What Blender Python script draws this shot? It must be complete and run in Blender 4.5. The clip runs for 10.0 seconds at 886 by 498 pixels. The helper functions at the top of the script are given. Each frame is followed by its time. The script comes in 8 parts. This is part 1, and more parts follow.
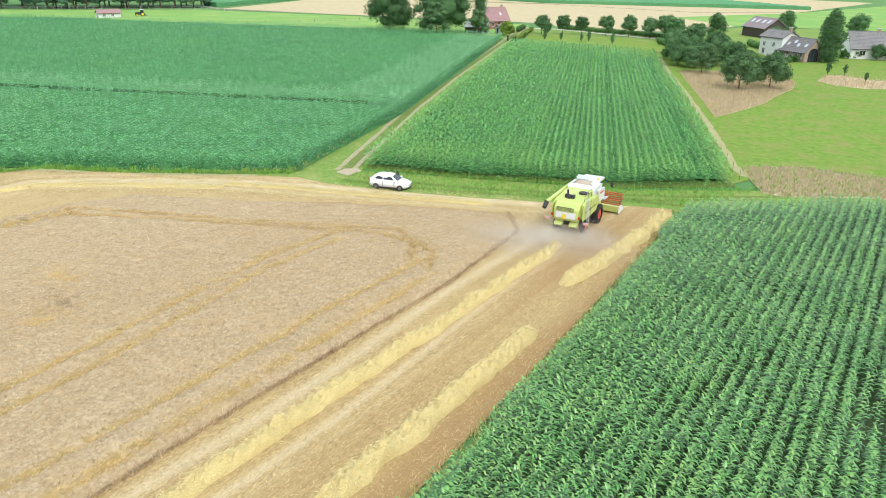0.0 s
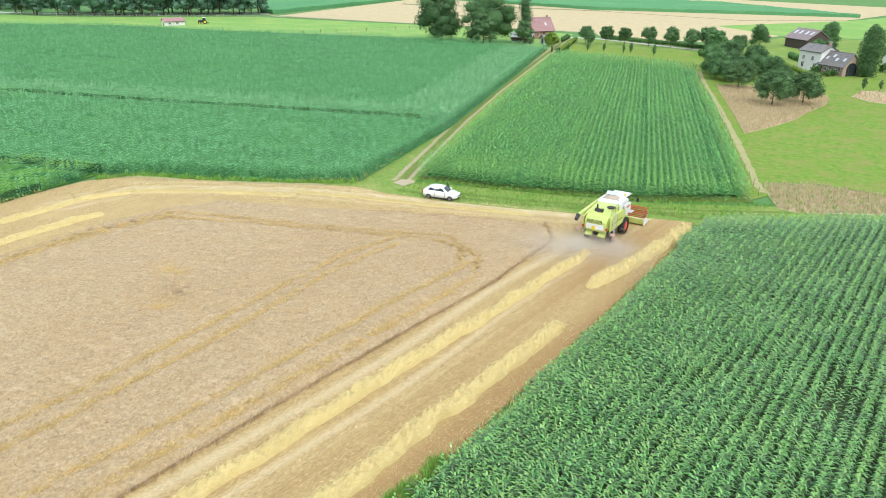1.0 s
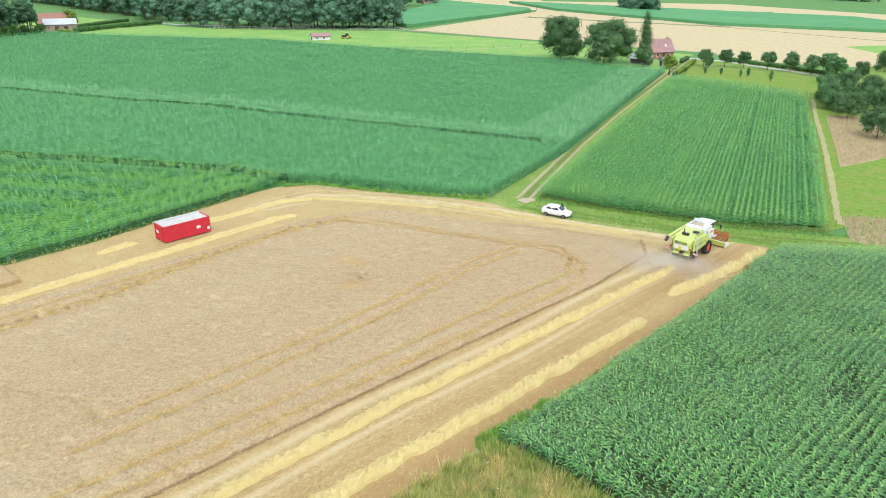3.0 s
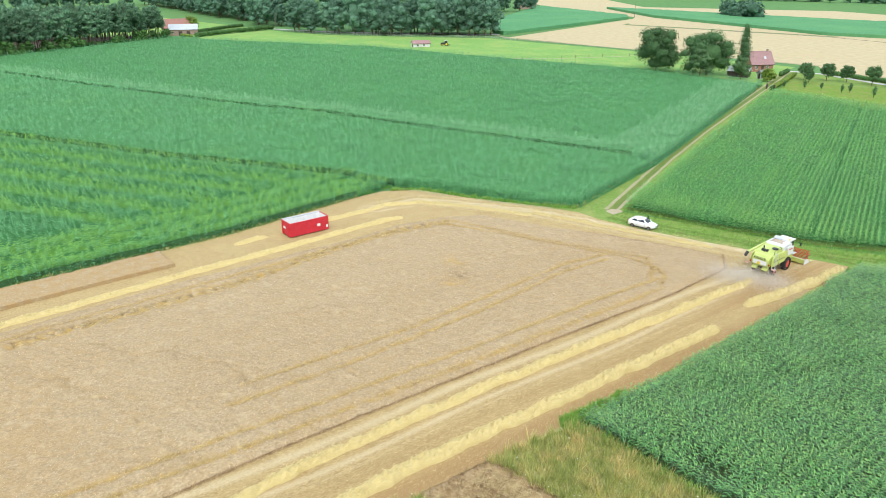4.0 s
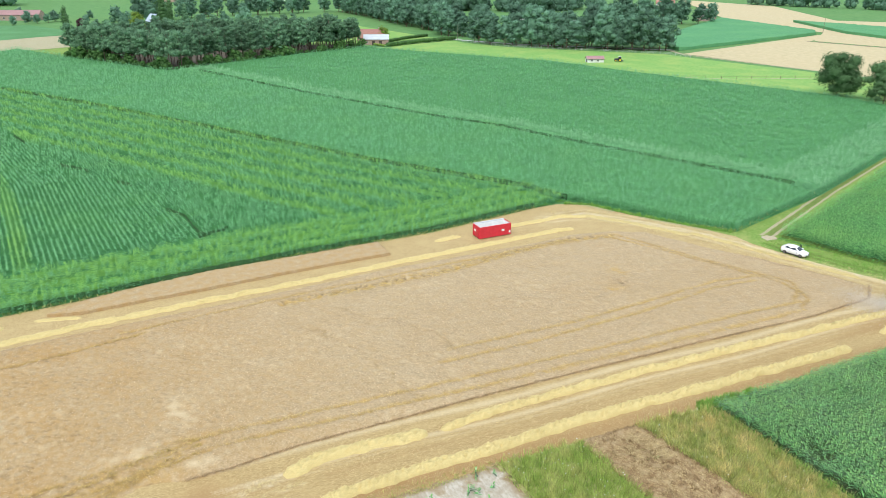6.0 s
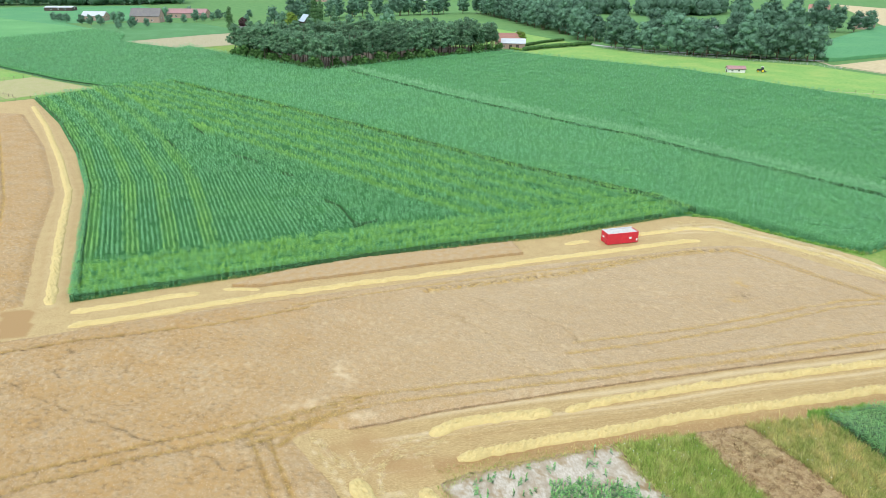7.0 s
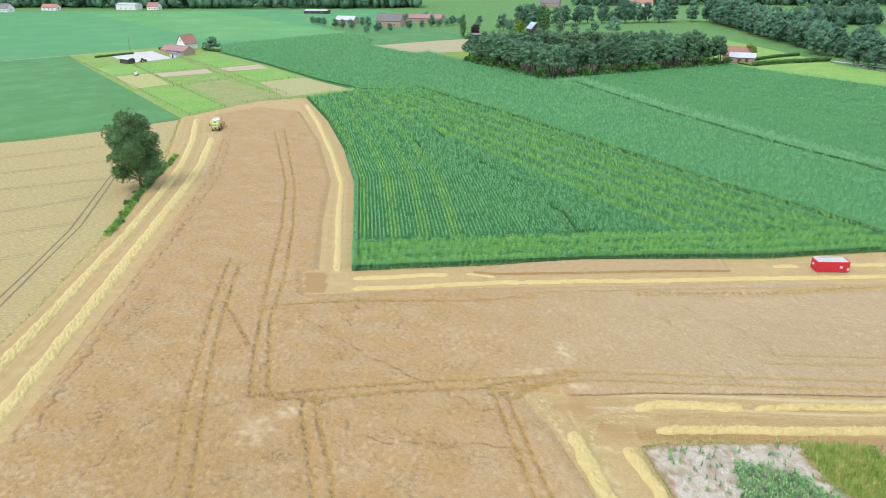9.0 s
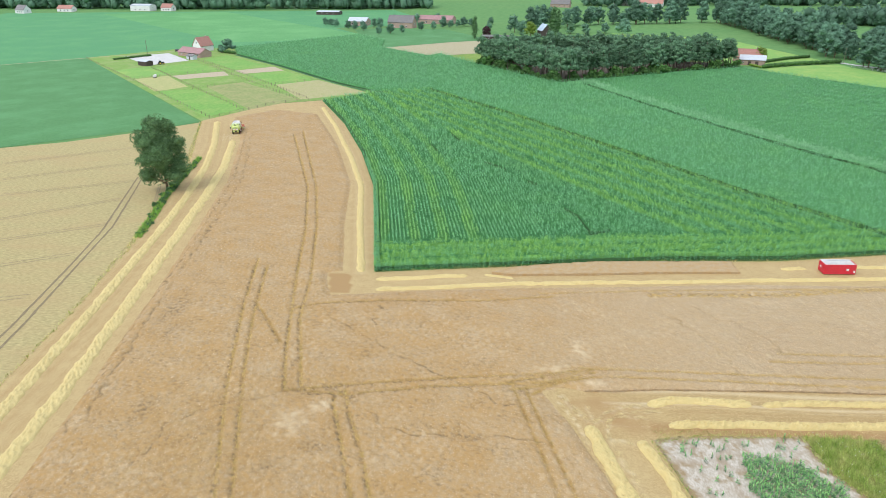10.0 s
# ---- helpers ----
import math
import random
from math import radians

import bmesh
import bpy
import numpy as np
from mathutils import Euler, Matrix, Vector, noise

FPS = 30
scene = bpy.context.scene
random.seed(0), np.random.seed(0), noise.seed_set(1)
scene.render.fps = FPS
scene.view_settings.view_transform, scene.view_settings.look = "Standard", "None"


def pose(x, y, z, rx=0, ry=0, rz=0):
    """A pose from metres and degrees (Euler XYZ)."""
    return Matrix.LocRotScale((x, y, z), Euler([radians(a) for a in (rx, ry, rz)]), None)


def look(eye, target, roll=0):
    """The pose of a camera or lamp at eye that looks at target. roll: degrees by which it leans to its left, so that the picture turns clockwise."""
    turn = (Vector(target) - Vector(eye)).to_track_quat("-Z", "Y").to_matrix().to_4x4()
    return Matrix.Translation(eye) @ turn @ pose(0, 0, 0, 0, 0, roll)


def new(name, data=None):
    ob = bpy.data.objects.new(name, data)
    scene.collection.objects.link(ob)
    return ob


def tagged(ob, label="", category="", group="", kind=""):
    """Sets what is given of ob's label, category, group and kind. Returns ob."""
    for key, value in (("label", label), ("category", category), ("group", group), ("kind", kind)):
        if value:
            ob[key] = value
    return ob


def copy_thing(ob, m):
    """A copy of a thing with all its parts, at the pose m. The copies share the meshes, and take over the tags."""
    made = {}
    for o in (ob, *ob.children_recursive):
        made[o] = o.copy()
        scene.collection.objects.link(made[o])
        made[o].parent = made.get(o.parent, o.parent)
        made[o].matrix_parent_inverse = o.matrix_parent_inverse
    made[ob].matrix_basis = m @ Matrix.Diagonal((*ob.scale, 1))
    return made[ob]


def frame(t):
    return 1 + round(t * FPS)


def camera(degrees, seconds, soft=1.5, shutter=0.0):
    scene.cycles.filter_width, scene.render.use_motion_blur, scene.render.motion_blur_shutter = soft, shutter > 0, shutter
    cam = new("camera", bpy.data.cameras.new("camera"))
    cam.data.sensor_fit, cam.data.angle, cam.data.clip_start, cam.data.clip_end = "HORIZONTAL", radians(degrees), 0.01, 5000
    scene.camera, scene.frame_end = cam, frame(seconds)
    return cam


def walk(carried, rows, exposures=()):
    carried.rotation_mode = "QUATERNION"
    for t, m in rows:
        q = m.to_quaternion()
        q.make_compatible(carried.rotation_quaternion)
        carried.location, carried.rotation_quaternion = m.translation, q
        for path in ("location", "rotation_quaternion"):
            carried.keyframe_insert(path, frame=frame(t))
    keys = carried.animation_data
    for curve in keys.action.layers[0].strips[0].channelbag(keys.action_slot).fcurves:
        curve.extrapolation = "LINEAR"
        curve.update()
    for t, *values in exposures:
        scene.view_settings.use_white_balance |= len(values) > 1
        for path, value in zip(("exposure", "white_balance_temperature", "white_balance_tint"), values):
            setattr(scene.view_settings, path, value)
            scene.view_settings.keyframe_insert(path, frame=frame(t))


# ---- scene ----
cam = camera(63.25, 10.0, soft=0.6)
PATH = [
    (0, (-0.88, 0.02, 21.69), (-51.84, 77.60, -15.51), 0.81),
    (0.5, (1.37, -3.79, 23.70), (-51.80, 72.27, -13.55), 0.76),
    (1, (3.68, -7.45, 25.65), (-51.95, 66.82, -11.63), 0.71),
    (1.5, (6.20, -11.20, 27.58), (-51.73, 61.27, -9.72), 0.65),
    (2, (8.70, -14.87, 29.49), (-51.50, 55.74, -7.78), 0.67),
    (3.5, (17.09, -25.70, 35.31), (-53.77, 34.27, -1.88), 0.50),
    (4, (20.05, -29.09, 37.21), (-54.51, 26.22, 0.05), 0.43),
    (4.5, (23.19, -32.21, 39.11), (-54.49, 18.66, 1.99), 0.33),
    (5, (26.30, -35.25, 40.98), (-53.60, 12.09, 3.91), 0.26),
    (6.5, (38.34, -44.83, 47.01), (-49.51, -14.91, 9.76), 0.39),
    (7, (42.88, -47.54, 49.08), (-47.32, -25.98, 11.67), 0.40),
    (7.5, (47.76, -49.94, 51.10), (-44.02, -36.69, 13.67), 0.33),
    (8, (52.75, -52.00, 53.02), (-39.86, -47.24, 15.59), 0.19),
    (8.5, (57.90, -53.44, 54.97), (-34.76, -55.32, 17.40), 0.05),
    (9, (62.03, -54.60, 57.25), (-30.48, -59.93, 19.65), -0.09),
    (9.5, (65.03, -55.52, 59.06), (-27.40, -61.77, 21.43), -0.17),
    (10, (67.08, -56.54, 59.94), (-25.30, -63.02, 22.19), -0.19),
]
walk(cam, [(t, look(eye, target, roll)) for t, eye, target, roll in PATH], exposures=[(0.0, 0.34, 6350, 10), (5.0, 0.31, 6270, 10), (7.5, 0.26, 6210, 11), (10.0, 0.18, 6190, 14)])

# ---- sky and sun: a bright overcast day ----
SUN_UP, SUN_ROUND = radians(50), radians(128)
world = bpy.data.worlds.new("overcast_sky")
scene.world = world
world.use_nodes = True
wn, wl = world.node_tree.nodes, world.node_tree.links
sky = wn.new("ShaderNodeTexSky")
sky.sky_type, sky.sun_disc, sky.sun_elevation, sky.sun_rotation = "NISHITA", False, SUN_UP, SUN_ROUND
sky.dust_density = 4.0
cloud = wn.new("ShaderNodeMixRGB")
cloud.inputs[0].default_value = 0.72
cloud.inputs[2].default_value = (8.1, 9.1, 9.8, 1)
wl.new(sky.outputs[0], cloud.inputs[1])
wl.new(cloud.outputs[0], wn["Background"].inputs[0])
wn["Background"].inputs[1].default_value = 0.135
sun_data = bpy.data.lights.new("sun", "SUN")
sun_data.energy, sun_data.angle, sun_data.color = 1.3, radians(25), (0.98, 0.98, 0.94)
sun_dir = Vector((math.sin(SUN_ROUND) * math.cos(SUN_UP), math.cos(SUN_ROUND) * math.cos(SUN_UP), math.sin(SUN_UP)))
new("sun", sun_data).matrix_world = look(sun_dir * 300, (0, 0, 0))


# ---- tools ----
rng = np.random.default_rng(7)


def inside(poly, px, py):
    """Which of the points lie inside the polygon."""
    p = np.array(poly, float)
    q = np.roll(p, -1, 0)
    hit = np.zeros(px.shape, bool)
    for (x1, y1), (x2, y2) in zip(p, q):
        if y1 != y2:
            hit ^= ((y1 > py) != (y2 > py)) & (px < (x2 - x1) * (py - y1) / (y2 - y1) + x1)
    return hit


def off_line(pts, px, py):
    """Distance of the points from a polyline."""
    best = np.full(px.shape, 1e9)
    for (x1, y1), (x2, y2) in zip(pts[:-1], pts[1:]):
        dx, dy = x2 - x1, y2 - y1
        s = np.clip(((px - x1) * dx + (py - y1) * dy) / (dx * dx + dy * dy), 0, 1)
        best = np.minimum(best, np.hypot(px - x1 - s * dx, py - y1 - s * dy))
    return best


def off_edge(poly, px, py):
    return off_line(list(poly) + [poly[0]], px, py)


def waves(px, py, size, seed):
    """Smooth noise between about -1 and 1, with the given size of its lumps."""
    r = np.random.default_rng(seed)
    out = np.zeros(np.shape(px))
    for k in range(7):
        a, ph = r.uniform(0, 6.283, 2)
        f = 6.283 / (size * r.uniform(0.6, 1.7))
        out = out + np.sin(f * (px * math.cos(a) + py * math.sin(a)) + ph + 1.3 * np.sin(0.6 * f * (py * math.cos(a) - px * math.sin(a)) + ph * 2))
    return out / 3.2


def tri_mesh(name, v, f, smooth=False):
    """A mesh from arrays of vertices and triangles."""
    me = bpy.data.meshes.new(name)
    v, f = np.asarray(v, np.float32).reshape(-1, 3), np.asarray(f, np.int32).reshape(-1, 3)
    me.vertices.add(len(v))
    me.vertices.foreach_set("co", v.ravel())
    me.loops.add(len(f) * 3)
    me.loops.foreach_set("vertex_index", f.ravel())
    me.polygons.add(len(f))
    me.polygons.foreach_set("loop_start", np.arange(len(f), dtype=np.int32) * 3)
    if smooth:
        me.polygons.foreach_set("use_smooth", np.ones(len(f), bool))
    me.update(calc_edges=True)
    return me


def thing(name, label, category, group="", kind="", at=(0, 0, 0), turn=0.0):
    ob = new(name)
    ob.matrix_world = pose(*at, 0, 0, turn)
    return tagged(ob, label, category, group, kind)


def part(name, data, material, parent, label=""):
    """Links a bmesh or a mesh as one mesh object under a thing."""
    if isinstance(data, bmesh.types.BMesh):
        me = bpy.data.meshes.new(name)
        data.to_mesh(me)
        data.free()
    else:
        me = data
    if material and not me.materials:
        me.materials.append(material)
    ob = new(name, me)
    ob.parent = parent
    return tagged(ob, label)


def solo(name, data, material, label, category, kind="", group=""):
    ob = part(name, data, material, None)
    return tagged(ob, label, category, group, kind)


def box(bm, x0, x1, y0, y1, z0, z1, bevel=0.0, m=None):
    """A bevelled block."""
    made = bmesh.ops.create_cube(bm, size=1)["verts"]
    for p in made:
        p.co = Vector(((x0 + x1) / 2 + p.co.x * (x1 - x0), (y0 + y1) / 2 + p.co.y * (y1 - y0), (z0 + z1) / 2 + p.co.z * (z1 - z0)))
    if m is not None:
        bmesh.ops.transform(bm, matrix=m, verts=made)
    if bevel:
        edges = {e for p in made for e in p.link_edges}
        bmesh.ops.bevel(bm, geom=list(edges), offset=bevel, segments=1, affect="EDGES", profile=0.5)
    return bm


def rod(bm, a, b, r0, r1=None, n=8):
    """A round bar between two points, tapered if two radii are given."""
    a, b = Vector(a), Vector(b)
    m = Matrix.Translation((a + b) / 2) @ (b - a).to_track_quat("Z", "Y").to_matrix().to_4x4()
    bmesh.ops.create_cone(bm, cap_ends=True, segments=n, radius1=r0, radius2=r0 if r1 is None else r1, depth=(b - a).length, matrix=m)
    return bm


def prism(bm, outline, x0, x1):
    """A solid whose side view is the outline of (y, z) points, from x0 to x1."""
    a = [bm.verts.new((x0, y, z)) for y, z in outline]
    b = [bm.verts.new((x1, y, z)) for y, z in outline]
    bm.faces.new(a)
    bm.faces.new(b[::-1])
    for i in range(len(a)):
        j = (i + 1) % len(a)
        bm.faces.new((a[j], a[i], b[i], b[j]))
    bmesh.ops.recalc_face_normals(bm, faces=bm.faces)
    return bm


def bent(bm, offset=0.03, segments=2):
    bmesh.ops.bevel(bm, geom=list(bm.edges), offset=offset, segments=segments, affect="EDGES", profile=0.5)
    return bm


# ---- materials ----
def shader(name, low, high, size=1.0, rough=0.8, spots=None, spot_size=9.0, spot_mix=0.5, bump=0.0, bump_size=0.2, random=0.0, island=0.0, metal=0.0, stretch=(1, 1, 1), gloss=0.3, through_light=0.0):
    """A surface whose colour runs between low and high by fine noise, with broad patches of a third colour, relief, and a shift for each object or each island."""
    mat = bpy.data.materials.new(name)
    mat.use_nodes = True
    n, l = mat.node_tree.nodes, mat.node_tree.links
    b = n["Principled BSDF"]
    b.inputs["Roughness"].default_value, b.inputs["Metallic"].default_value = rough, metal
    b.inputs["Specular IOR Level"].default_value = gloss
    coord, mapping = n.new("ShaderNodeTexCoord"), n.new("ShaderNodeMapping")
    mapping.inputs["Scale"].default_value = stretch
    l.new(coord.outputs["Object"], mapping.inputs[0])

    def noise_at(scale, detail=5.0):
        t = n.new("ShaderNodeTexNoise")
        t.inputs["Scale"].default_value, t.inputs["Detail"].default_value = scale, detail
        t.inputs["Roughness"].default_value = 0.6
        l.new(mapping.outputs[0], t.inputs["Vector"])
        return t

    fine, ramp = noise_at(1.0 / size), n.new("ShaderNodeValToRGB")
    ramp.color_ramp.elements[0].position, ramp.color_ramp.elements[1].position = 0.3, 0.7
    ramp.color_ramp.elements[0].color, ramp.color_ramp.elements[1].color = (*low, 1), (*high, 1)
    l.new(fine.outputs[0], ramp.inputs[0])
    out = ramp.outputs[0]
    if spots:
        broad, mask, mix = noise_at(1.0 / spot_size, 3.0), n.new("ShaderNodeMapRange"), n.new("ShaderNodeMixRGB")
        mask.inputs[1].default_value, mask.inputs[2].default_value, mask.inputs[4].default_value = 0.45, 0.7, spot_mix
        l.new(broad.outputs[0], mask.inputs[0])
        l.new(mask.outputs[0], mix.inputs[0])
        l.new(out, mix.inputs[1])
        mix.inputs[2].default_value = (*spots, 1)
        out = mix.outputs[0]
    for amount, node, socket in ((random, "ShaderNodeObjectInfo", "Random"), (island, "ShaderNodeNewGeometry", "Random Per Island")):
        if amount:
            info, span, hsv = n.new(node), n.new("ShaderNodeMapRange"), n.new("ShaderNodeHueSaturation")
            span.inputs[3].default_value, span.inputs[4].default_value = 1 - amount, 1 + amount
            l.new(info.outputs[socket], span.inputs[0])
            l.new(span.outputs[0], hsv.inputs["Value"])
            l.new(out, hsv.inputs["Color"])
            out = hsv.outputs[0]
    l.new(out, b.inputs["Base Color"])
    if bump:
        grain, relief = noise_at(1.0 / bump_size), n.new("ShaderNodeBump")
        relief.inputs["Strength"].default_value, relief.inputs["Distance"].default_value = min(bump, 1.0), bump_size * 0.5
        l.new(grain.outputs[0], relief.inputs["Height"])
        l.new(relief.outputs[0], b.inputs["Normal"])
    if through_light:
        glow, add = n.new("ShaderNodeBsdfTranslucent"), n.new("ShaderNodeMixShader")
        add.inputs[0].default_value = through_light
        l.new(out, glow.inputs[0])
        l.new(b.outputs[0], add.inputs[1])
        l.new(glow.outputs[0], add.inputs[2])
        l.new(add.outputs[0], n["Material Output"].inputs[0])
    return mat


def masked(mat, attribute, colour, low=0.0, high=1.0, noisy=0.0, noise_size=0.5):
    """Lays a further colour over a material where the mesh's attribute says so (tracks, lodged stalks, bare soil)."""
    n, l = mat.node_tree.nodes, mat.node_tree.links
    b = n["Principled BSDF"]
    old = b.inputs["Base Color"].links[0].from_socket
    at, span, mix = n.new("ShaderNodeAttribute"), n.new("ShaderNodeMapRange"), n.new("ShaderNodeMixRGB")
    at.attribute_name = attribute
    span.inputs[1].default_value, span.inputs[2].default_value = low, high
    value = at.outputs["Fac"]
    if noisy:
        t, coord, mul = n.new("ShaderNodeTexNoise"), n.new("ShaderNodeTexCoord"), n.new("ShaderNodeMath")
        t.inputs["Scale"].default_value = 1.0 / noise_size
        l.new(coord.outputs["Object"], t.inputs["Vector"])
        mul.operation = "MULTIPLY_ADD"
        sub = n.new("ShaderNodeMath")
        sub.operation = "SUBTRACT"
        sub.inputs[1].default_value = 0.5
        l.new(t.outputs[0], sub.inputs[0])
        l.new(sub.outputs[0], mul.inputs[0])
        mul.inputs[1].default_value = noisy
        l.new(value, mul.inputs[2])
        value = mul.outputs[0]
    l.new(value, span.inputs[0])
    l.new(span.outputs[0], mix.inputs[0])
    l.new(old, mix.inputs[1])
    mix.inputs[2].default_value = (*colour, 1)
    l.new(mix.outputs[0], b.inputs["Base Color"])
    return mat


M = {}
M["ground"] = shader("far_grassland", (0.10, 0.22, 0.075), (0.15, 0.29, 0.10), 6.0, 0.95, (0.16, 0.27, 0.09), 150.0, 0.6, gloss=0.06)
M["grass"] = shader("grass", (0.135, 0.24, 0.05), (0.245, 0.35, 0.085), 0.5, 0.9, (0.34, 0.35, 0.12), 4.0, 0.6, 0.6, 0.15, gloss=0.06)
M["lawn"] = shader("mown_lawn", (0.125, 0.235, 0.035), (0.235, 0.335, 0.065), 0.9, 0.9, (0.28, 0.26, 0.09), 3.5, 0.75, 0.6, 0.2, gloss=0.06)
M["pasture"] = shader("pasture", (0.17, 0.34, 0.085), (0.26, 0.42, 0.12), 1.5, 0.9, (0.36, 0.44, 0.13), 14.0, 0.6, 0.4, 0.3, gloss=0.06)
M["stubble"] = shader("stubble", (0.295, 0.195, 0.085), (0.58, 0.435, 0.205), 0.1, 0.9, (0.50, 0.38, 0.18), 2.0, 0.6, 0.5, 0.08, stretch=(1, 0.5, 1))
M["stubble_rows"] = shader("stubble_in_rows", (0.27, 0.175, 0.07), (0.58, 0.43, 0.20), 0.085, 0.9, (0.50, 0.365, 0.165), 1.4, 0.5, 0.6, 0.08, stretch=(1, 0.3, 1))
M["wheat"] = shader("ripe_wheat", (0.275, 0.206, 0.112), (0.575, 0.438, 0.272), 0.17, 0.85, (0.43, 0.305, 0.15), 0.9, 0.5, 0.55, 0.15, stretch=(1, 0.7, 1))
M["straw"] = shader("straw", (0.45, 0.34, 0.135), (0.77, 0.625, 0.285), 0.06, 0.85, (0.67, 0.53, 0.225), 0.9, 0.3, 1.0, 0.1)
M["straw_bits"] = shader("straw_stalks", (0.54, 0.43, 0.185), (0.76, 0.625, 0.305), 0.3, 0.7, island=0.2, through_light=0.1)
M["trodden_straw"] = shader("trodden_stalks", (0.40, 0.26, 0.075), (0.60, 0.43, 0.165), 0.4, 0.8, (0.34, 0.25, 0.06), 2.5, 0.7, island=0.35)
M["lodged_straw"] = shader("flattened_stalks", (0.43, 0.30, 0.105), (0.64, 0.475, 0.20), 0.5, 0.75, island=0.3)
M["litter"] = shader("chaff_litter", (0.40, 0.28, 0.12), (0.64, 0.49, 0.25), 0.5, 0.8, island=0.3)
M["ears"] = shader("wheat_stalks", (0.43, 0.318, 0.19), (0.70, 0.54, 0.355), 0.6, 0.8, (0.56, 0.415, 0.245), 5.0, 0.5, island=0.36, through_light=0.3)
M["soil"] = shader("brown_soil", (0.06, 0.048, 0.034), (0.12, 0.095, 0.066), 0.3, 0.95, (0.17, 0.135, 0.09), 3.0, 0.4, 0.7, 0.15)
# soil colour kept dark to carry the shade between the rows
M["shaded_soil"] = shader("shaded_weedy_soil", (0.035, 0.07, 0.025), (0.075, 0.115, 0.042), 0.4, 0.95, (0.10, 0.095, 0.05), 3.0, 0.5, 0.7, 0.15)
M["sand"] = shader("pale_sandy_soil", (0.38, 0.325, 0.25), (0.60, 0.54, 0.445), 0.22, 0.95, (0.33, 0.255, 0.17), 1.8, 0.9, 0.6, 0.12, stretch=(0.5, 1, 1))
M["dry_soil"] = shader("dry_crumbly_soil", (0.38, 0.31, 0.21), (0.52, 0.44, 0.32), 0.3, 0.95, (0.46, 0.36, 0.20), 1.2, 0.7, 0.6, 0.1)
M["margin"] = shader("trodden_margin", (0.31, 0.29, 0.13), (0.47, 0.42, 0.22), 0.5, 0.95, (0.30, 0.33, 0.10), 3.0, 0.6, 0.7, 0.2)
M["olive"] = shader("olive_grass", (0.11, 0.17, 0.03), (0.18, 0.24, 0.05), 0.5, 0.9, (0.24, 0.25, 0.07), 3.0, 0.5, 0.6, 0.15)
M["gravel"] = shader("dusty_track", (0.32, 0.275, 0.165), (0.48, 0.42, 0.27), 0.3, 0.95, (0.30, 0.30, 0.12), 2.5, 0.5, 0.6, 0.1)
M["dry"] = shader("dry_meadow", (0.48, 0.38, 0.24), (0.68, 0.56, 0.37), 0.5, 0.95, (0.50, 0.39, 0.24), 4.0, 0.6, 0.9, 0.25)
M["dead"] = shader("withered_plants", (0.20, 0.125, 0.06), (0.41, 0.275, 0.135), 0.3, 0.95, (0.50, 0.38, 0.215), 0.8, 0.6, 0.9, 0.15, island=0.3)
M["corn"] = shader("maize_leaf", (0.044, 0.17, 0.038), (0.158, 0.385, 0.10), 0.5, 0.3, (0.11, 0.30, 0.055), 12.0, 0.5, island=0.8, gloss=0.85, through_light=0.1)
M["lane_corn"] = shader("upright_maize_leaf", (0.095, 0.295, 0.068), (0.18, 0.445, 0.115), 0.6, 0.5, (0.16, 0.42, 0.09), 20.0, 0.5, island=0.6, gloss=0.5, through_light=0.12)
M["far_leaf"] = shader("dense_maize_leaf", (0.11, 0.32, 0.135), (0.205, 0.475, 0.215), 0.6, 0.6, (0.175, 0.43, 0.18), 25.0, 0.5, island=0.36, gloss=0.2, through_light=0.15)
M["dark_leaf"] = shader("dark_maize_leaf", (0.092, 0.28, 0.115), (0.16, 0.40, 0.17), 0.6, 0.6, (0.135, 0.36, 0.14), 25.0, 0.5, island=0.34, gloss=0.2, through_light=0.15)
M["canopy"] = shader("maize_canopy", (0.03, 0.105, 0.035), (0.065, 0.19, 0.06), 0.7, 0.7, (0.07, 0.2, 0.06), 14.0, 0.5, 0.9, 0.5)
M["far_corn"] = shader("far_maize", (0.085, 0.255, 0.11), (0.13, 0.33, 0.145), 1.2, 0.8, (0.15, 0.35, 0.14), 30.0, 0.6, 0.8, 0.8, gloss=0.06)
M["beet"] = shader("beet_leaves", (0.085, 0.215, 0.08), (0.115, 0.26, 0.10), 1.5, 0.8, (0.15, 0.34, 0.15), 20.0, 0.5, 0.6, 0.5, gloss=0.06)
M["pale_grain"] = shader("pale_grain", (0.30, 0.25, 0.11), (0.50, 0.405, 0.185), 0.4, 0.9, (0.42, 0.30, 0.14), 9.0, 0.6, 0.8, 0.3, stretch=(1, 0.4, 1))
M["paddock"] = shader("grazed_grass", (0.16, 0.29, 0.07), (0.26, 0.37, 0.10), 1.5, 0.9, (0.31, 0.35, 0.15), 9.0, 0.8, 0.4, 0.3, gloss=0.06)
M["young_crop"] = shader("young_green_crop", (0.105, 0.285, 0.105), (0.15, 0.35, 0.13), 2.0, 0.85, (0.20, 0.42, 0.17), 40.0, 0.5, gloss=0.06)
M["far_wheat"] = shader("far_wheat", (0.455, 0.37, 0.205), (0.58, 0.475, 0.28), 3.0, 0.9, (0.52, 0.41, 0.23), 35.0, 0.5, 0.4, 0.5)
M["bark"] = shader("bark", (0.09, 0.06, 0.04), (0.20, 0.14, 0.09), 0.3, 0.95, bump=0.8, bump_size=0.1)
M["pine_bark"] = shader("pine_bark", (0.105, 0.08, 0.06), (0.20, 0.155, 0.118), 0.5, 0.95, random=0.3)
M["leaf"] = shader("tree_leaves", (0.075, 0.165, 0.065), (0.145, 0.26, 0.105), 0.4, 0.65, random=0.2, island=0.22, through_light=0.2, gloss=0.1, bump=1.0, bump_size=0.3)
